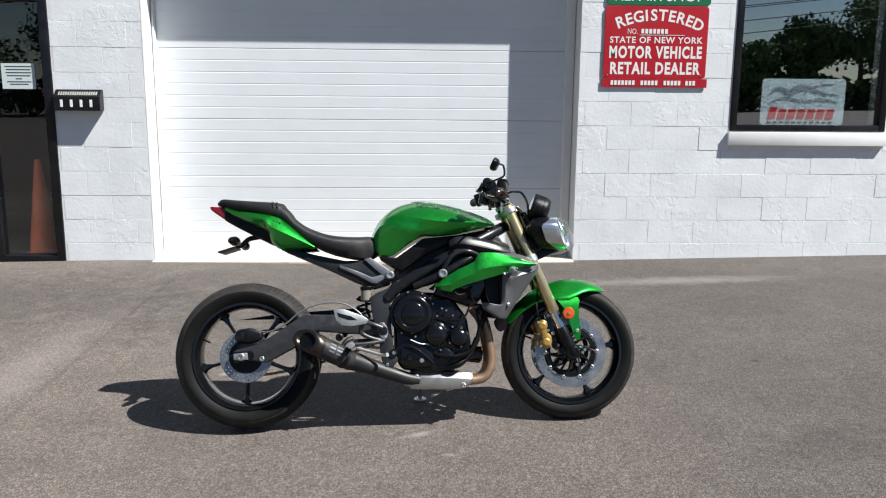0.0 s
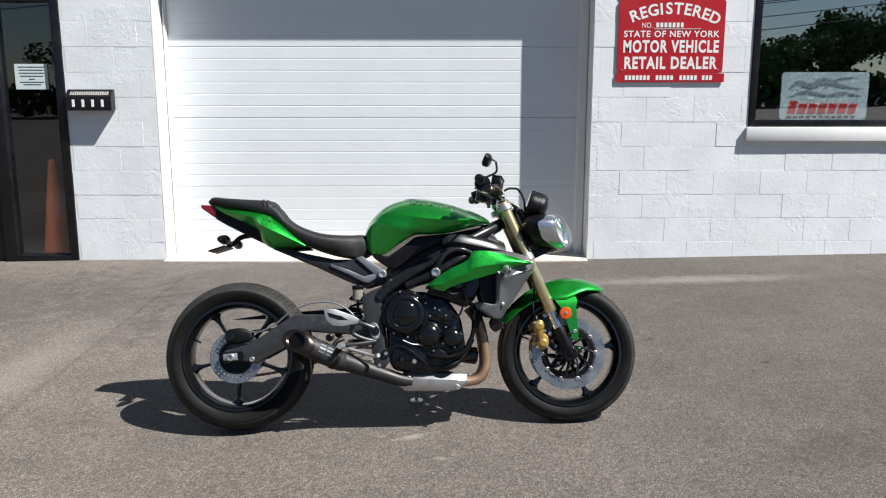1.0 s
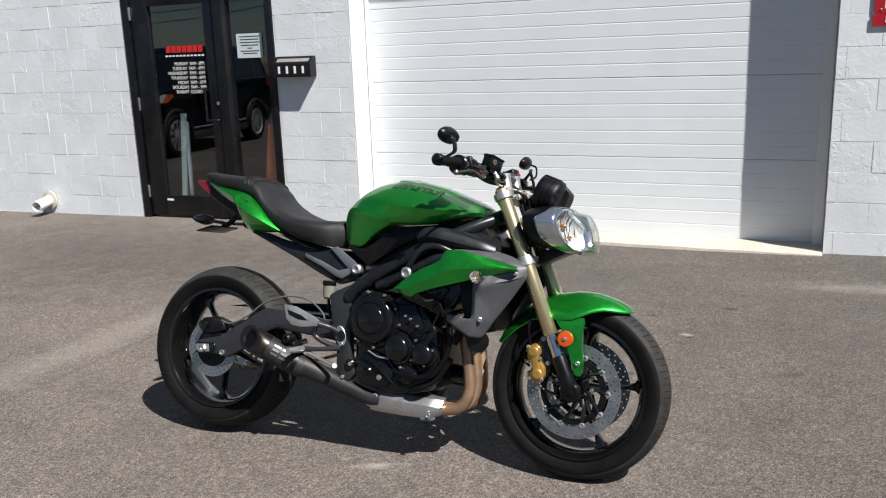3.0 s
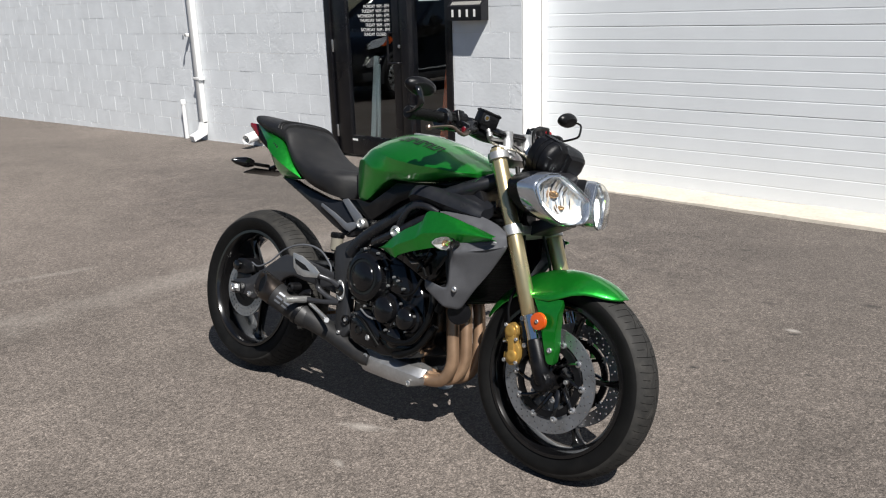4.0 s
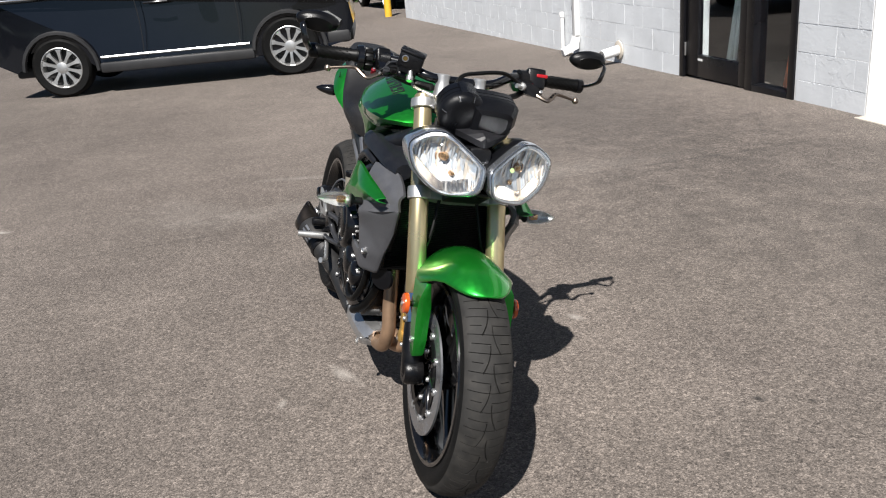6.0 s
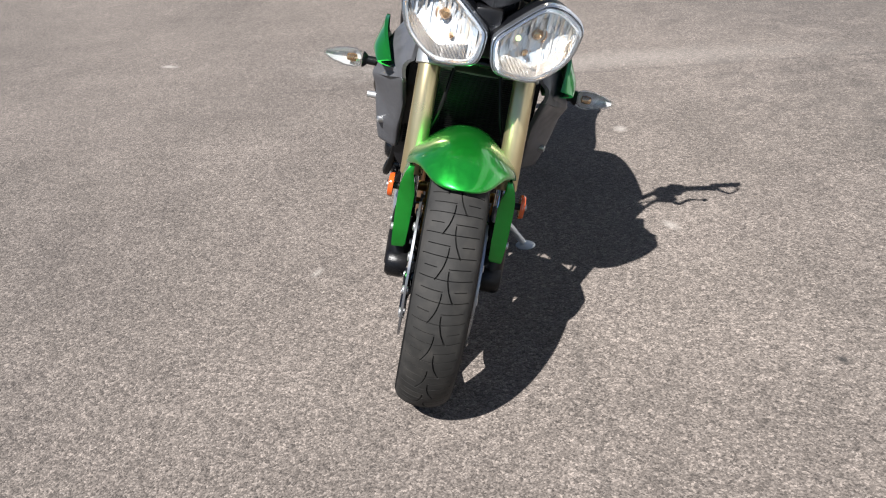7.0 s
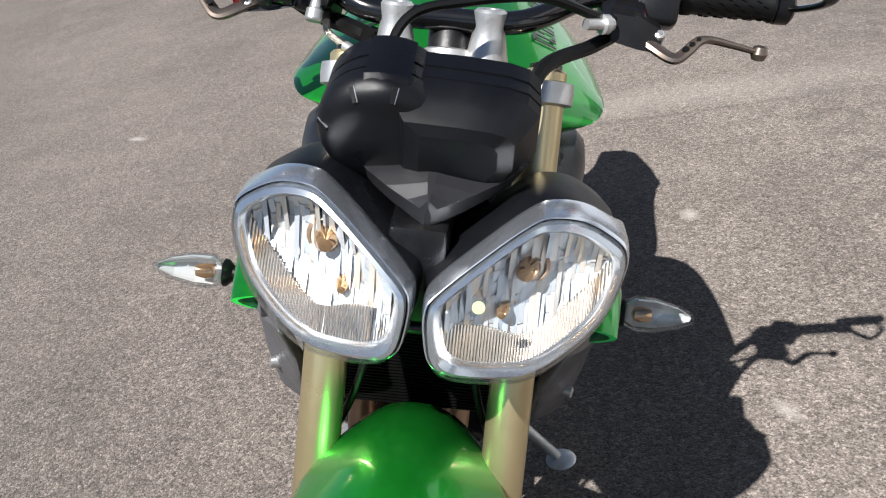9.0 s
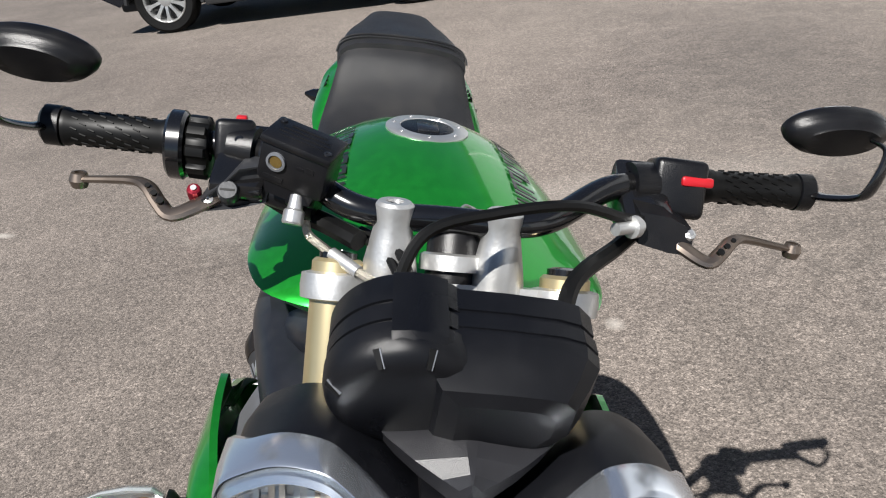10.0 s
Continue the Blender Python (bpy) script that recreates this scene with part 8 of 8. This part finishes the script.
part("master_cylinder", tube([(1.062, -0.20, 0.992), (1.080, -0.165, 0.987), (1.098, -0.118, 0.980)], [0.012, 0.013, 0.013], 12, 4), "black_plastic", bike)
arm = [(-0.158, 1.004), (-0.163, 0.980), (-0.190, 0.974), (-0.217, 0.972), (-0.220, 0.984), (-0.200, 1.000), (-0.187, 1.013), (-0.170, 1.016)]
bm = loft([[(x + 0.25 * (y + 0.19) * -1, -0.19 + (y + 0.19) * k, 0.99 + (z - 0.99) * k) for y, z in arm] for x, k in ((1.062, 0.96), (1.099, 1.0), (1.103, 0.95), (1.1025, 0.86), (1.099, 0.84))])
part("pivot_block", bm, "frame_grey", bike, "cast dark grey lever pivot block", smooth=25)
boss = part("pivot_screw", lathe([(0.0095, -0.008), (0.0095, 0.004), (0.008, 0.006), (0, 0.006)], (1.105, -0.196, 0.991), (0.75, 0, 0.65), 20), "frame_grey", bike)
# black bar on the uncut head stands for the slot's shade
bm = box(-0.0065, 0.0065, -0.001, 0.001, 0.0, 0.0064)
bm.transform(Matrix.Translation((1.105, -0.196, 0.991)) @ Vector((0.75, 0, 0.65)).to_track_quat("Z", "Y").to_matrix().to_4x4())
part("slot", bm, "hose", boss, smooth=0)
part("line_fitting", tube([(1.146, -0.110, 0.956), (1.158, -0.096, 0.9525), (1.168, -0.085, 0.950)], [0.0060, 0.0060, 0.0056], 12, 1), "steel", bike, "crimped steel sleeve")
for name, pts, r, mat in (("brake_line", [(1.124, -0.136, 0.976), (1.131, -0.132, 0.966), (1.138, -0.121, 0.960), (1.150, -0.106, 0.955), (1.168, -0.085, 0.950), (1.190, -0.063, 0.945), (1.215, -0.045, 0.925), (1.225, -0.04, 0.88)], 0.0042, "braid"),
                          ("clutch_cable", [(1.105, 0.185, 1.0), (1.135, 0.15, 1.008), (1.175, 0.09, 1.03), (1.195, 0.02, 1.024), (1.215, -0.035, 1.01), (1.235, -0.055, 0.965), (1.24, -0.055, 0.90)], 0.0052, "hose"),
                          ("wiring_hose", [(1.085, 0.19, 0.99), (1.125, 0.15, 0.975), (1.185, 0.10, 0.965), (1.22, 0.085, 0.93), (1.225, 0.075, 0.86)], 0.0080, "hose"),
                          ("wiring_sleeve", [(1.07, -0.175, 0.985), (1.085, -0.14, 0.972), (1.10, -0.109, 0.967), (1.130, -0.078, 0.965)], 0.0100, "hose"),
                          ("throttle_cable", [(1.12, -0.092, 0.966), (1.150, -0.064, 0.962), (1.175, -0.050, 0.948), (1.20, -0.044, 0.92), (1.21, -0.044, 0.86)], 0.0042, "hose"),
                          ("throttle_cable", [(1.12, -0.086, 0.970), (1.150, -0.056, 0.968), (1.178, -0.040, 0.952), (1.203, -0.033, 0.92), (1.213, -0.03, 0.86)], 0.0042, "hose"),
                          ("wiring_loom", [(1.22, -0.045, 0.92), (1.245, -0.07, 0.86), (1.235, -0.075, 0.79), (1.21, -0.05, 0.75)], 0.010, "hose"),
                          ("wiring_loom", [(1.20, -0.075, 0.90), (1.225, -0.08, 0.83), (1.24, -0.06, 0.77)], 0.007, "hose")):
    part(name, tube(pts, r, 8, 7), mat, bike)
part("cable_adjuster", lathe([(0.006, -0.004), (0.006, 0.016), (0.0105, 0.017), (0.0105, 0.024), (0.007, 0.025), (0.007, 0.030)], (1.134, 0.150, 0.998), (-0.55, 0.83, -0.05), 14), "alu", bike, "silver cable adjuster")
bm = loft([[(1.108, 0.176, 1.006), (1.120, 0.176, 0.980), (1.075, 0.176, 0.976), (1.062, 0.176, 1.010)], [(1.108, 0.205, 1.004), (1.122, 0.205, 0.974), (1.070, 0.205, 0.970), (1.060, 0.205, 1.008)], [(1.106, 0.230, 0.992), (1.116, 0.230, 0.970), (1.085, 0.230, 0.968), (1.080, 0.230, 0.994)]])
part("pivot_block", bm, "black_plastic", bike, "cast lever pivot block", smooth=20)
part("ignition_key", tube([(1.130, 0.0, 0.980), (1.128, 0.0, 0.996), (1.122, 0.004, 1.002), (1.112, 0.012, 0.998), (1.116, 0.022, 0.994)], 0.0014, 6, 4), "steel", bike, "small wire key ring")
bm = box(-0.018, 0.018, -0.0006, 0.0006, -0.012, 0.012)
bm.transform(pose(1.20, 0.128, 0.80, 0, -22, 90))
part("fork_label", bm, "paper", bike, "small white label", smooth=0)


# the fork, lamps and front wheel stand turned a touch to the right; bars, lamps and dials sit a little ahead of the yokes
STEER = Matrix.Translation((1.145, 0, 0.93)) @ Matrix.Rotation(radians(-2.0), 4, AX) @ Matrix.Translation((-1.145, 0, -0.93))
BARS = Matrix.Translation((0.013, -0.009, 0.004))
LAMPS = Matrix.Translation((1.352, -0.002, 0.821)) @ Matrix.Rotation(radians(-0.5), 4, "Z") @ Matrix.Translation((-1.33, 0, -0.82))
DIALS = Matrix.Translation((0.018, -0.009, 0.010))
TURNED = {name: STEER for name in ("front_wheel", "fork_leg", "top_yoke", "bottom_yoke", "pinch_bolt", "stem_nut", "ignition", "ignition_body", "ignition_key", "front_fender", "front_caliper", "brake_hose", "stem_cover", "line_fitting", "brake_line",
                                   "clutch_cable", "wiring_hose", "throttle_cable", "wiring_loom", "fork_label")}
TURNED |= {name: STEER @ BARS for name in ("handlebar", "riser", "grip", "bar_end", "mirror_stalk", "mirror", "lever", "perch", "clamp_ring", "switch_box", "throttle_housing", "throttle_collar", "brake_reservoir", "banjo", "banjo_boss", "master_cylinder", "pivot_block", "pivot_screw",
                                           "wiring_sleeve", "cable_adjuster")}
TURNED |= {name: STEER @ LAMPS for name in ("headlight", "light_bracket", "centre_block", "fly_cowl")}
TURNED["instrument_cluster"] = STEER @ DIALS
for ob in bike.children:
    ob.matrix_basis = TURNED.get(ob.name.split(".")[0], Matrix.Identity(4)) @ ob.matrix_basis


# ---- the wall's blocks, one object each ----
def block_mesh():
    bm = box(-0.5, 0.5, 0, 1, -0.5, 0.5)
    me = bpy.data.meshes.new("block")
    for v in bm.verts:
        v.co = Vector((v.co.x * 0.4035, v.co.y * 0.0065, v.co.z * 0.2035))
    front_edges = [e for e in bm.edges if all(v.co.y < 0.001 for v in e.verts)]
    bmesh.ops.bevel(bm, geom=front_edges, offset=0.0030, segments=2, affect="EDGES")
    for v in bm.verts:
        if v.co.y < 0.0035:
            v.co.y *= 0.25
    bmesh.ops.recalc_face_normals(bm, faces=bm.faces)
    bm.to_mesh(me)
    bm.free()
    me.materials.append(M["block"])
    return me


def lay_blocks():
    me = block_mesh()
    pitch, rise, z_base, x_base = 0.4065, 0.2068, -0.3165, 1.729
    near, far = [], []
    for row in range(22):
        z = z_base + row * rise
        for a, b in spans(z + 0.01, z + rise - 0.01):
            off = x_base + (0 if row % 2 == 0 else pitch / 2)
            k = math.floor((a - off) / pitch)
            while off + k * pitch < b - 0.01:
                x0, x1 = max(a, off + k * pitch), min(b, off + (k + 1) * pitch)
                k += 1
                if x1 - x0 < 0.03:
                    continue
                zb, zt = z, z + rise
                for o in OPENINGS:
                    if x1 > o[0] + 0.01 and x0 < o[1] - 0.01:
                        if zb < o[3] < zt:
                            zb = o[3]
                        if zb < o[2] < zt:
                            zt = o[2]
                item = ((x0 + x1) / 2, (zb + zt) / 2, (x1 - x0 - 0.002) / 0.4035, (zt - zb - 0.002) / 0.2035)
                (near if -6.2 < item[0] < 4.4 and z < 2.3 else far).append(item)
    rng = random.Random(4)
    near.sort(key=lambda q: (q[1] > 2.2, abs(q[0] + 0.5)))
    for x, z, sx, sz in near[:300]:
        ob = new("block", me)
        ob.parent = wall
        ob.location, ob.scale = (x, WALL_Y + 0.0022 + rng.uniform(-0.0012, 0.0010), z), (sx, 1, sz)
        ob.rotation_euler = (rng.uniform(-0.003, 0.003), rng.uniform(-0.004, 0.004), rng.uniform(-0.002, 0.002))
    verts, faces = [], []
    src = [v.co.copy() for v in me.vertices]
    poly = [tuple(p.vertices) for p in me.polygons]
    for x, z, sx, sz in near[300:] + far:
        k, dy = len(verts), 0.0022 + rng.uniform(-0.0012, 0.0010)
        verts += [(x + c.x * sx, WALL_Y + dy + c.y, z + c.z * sz) for c in src]
        faces += [tuple(i + k for i in f) for f in poly]
    rest = bpy.data.meshes.new("far_blocks")
    rest.from_pydata(verts, [], faces)
    tagged(mesh_part("far_blocks", rest, "block", wall, smooth=0), "white-painted concrete blocks", kind="stuff")


lay_blocks()
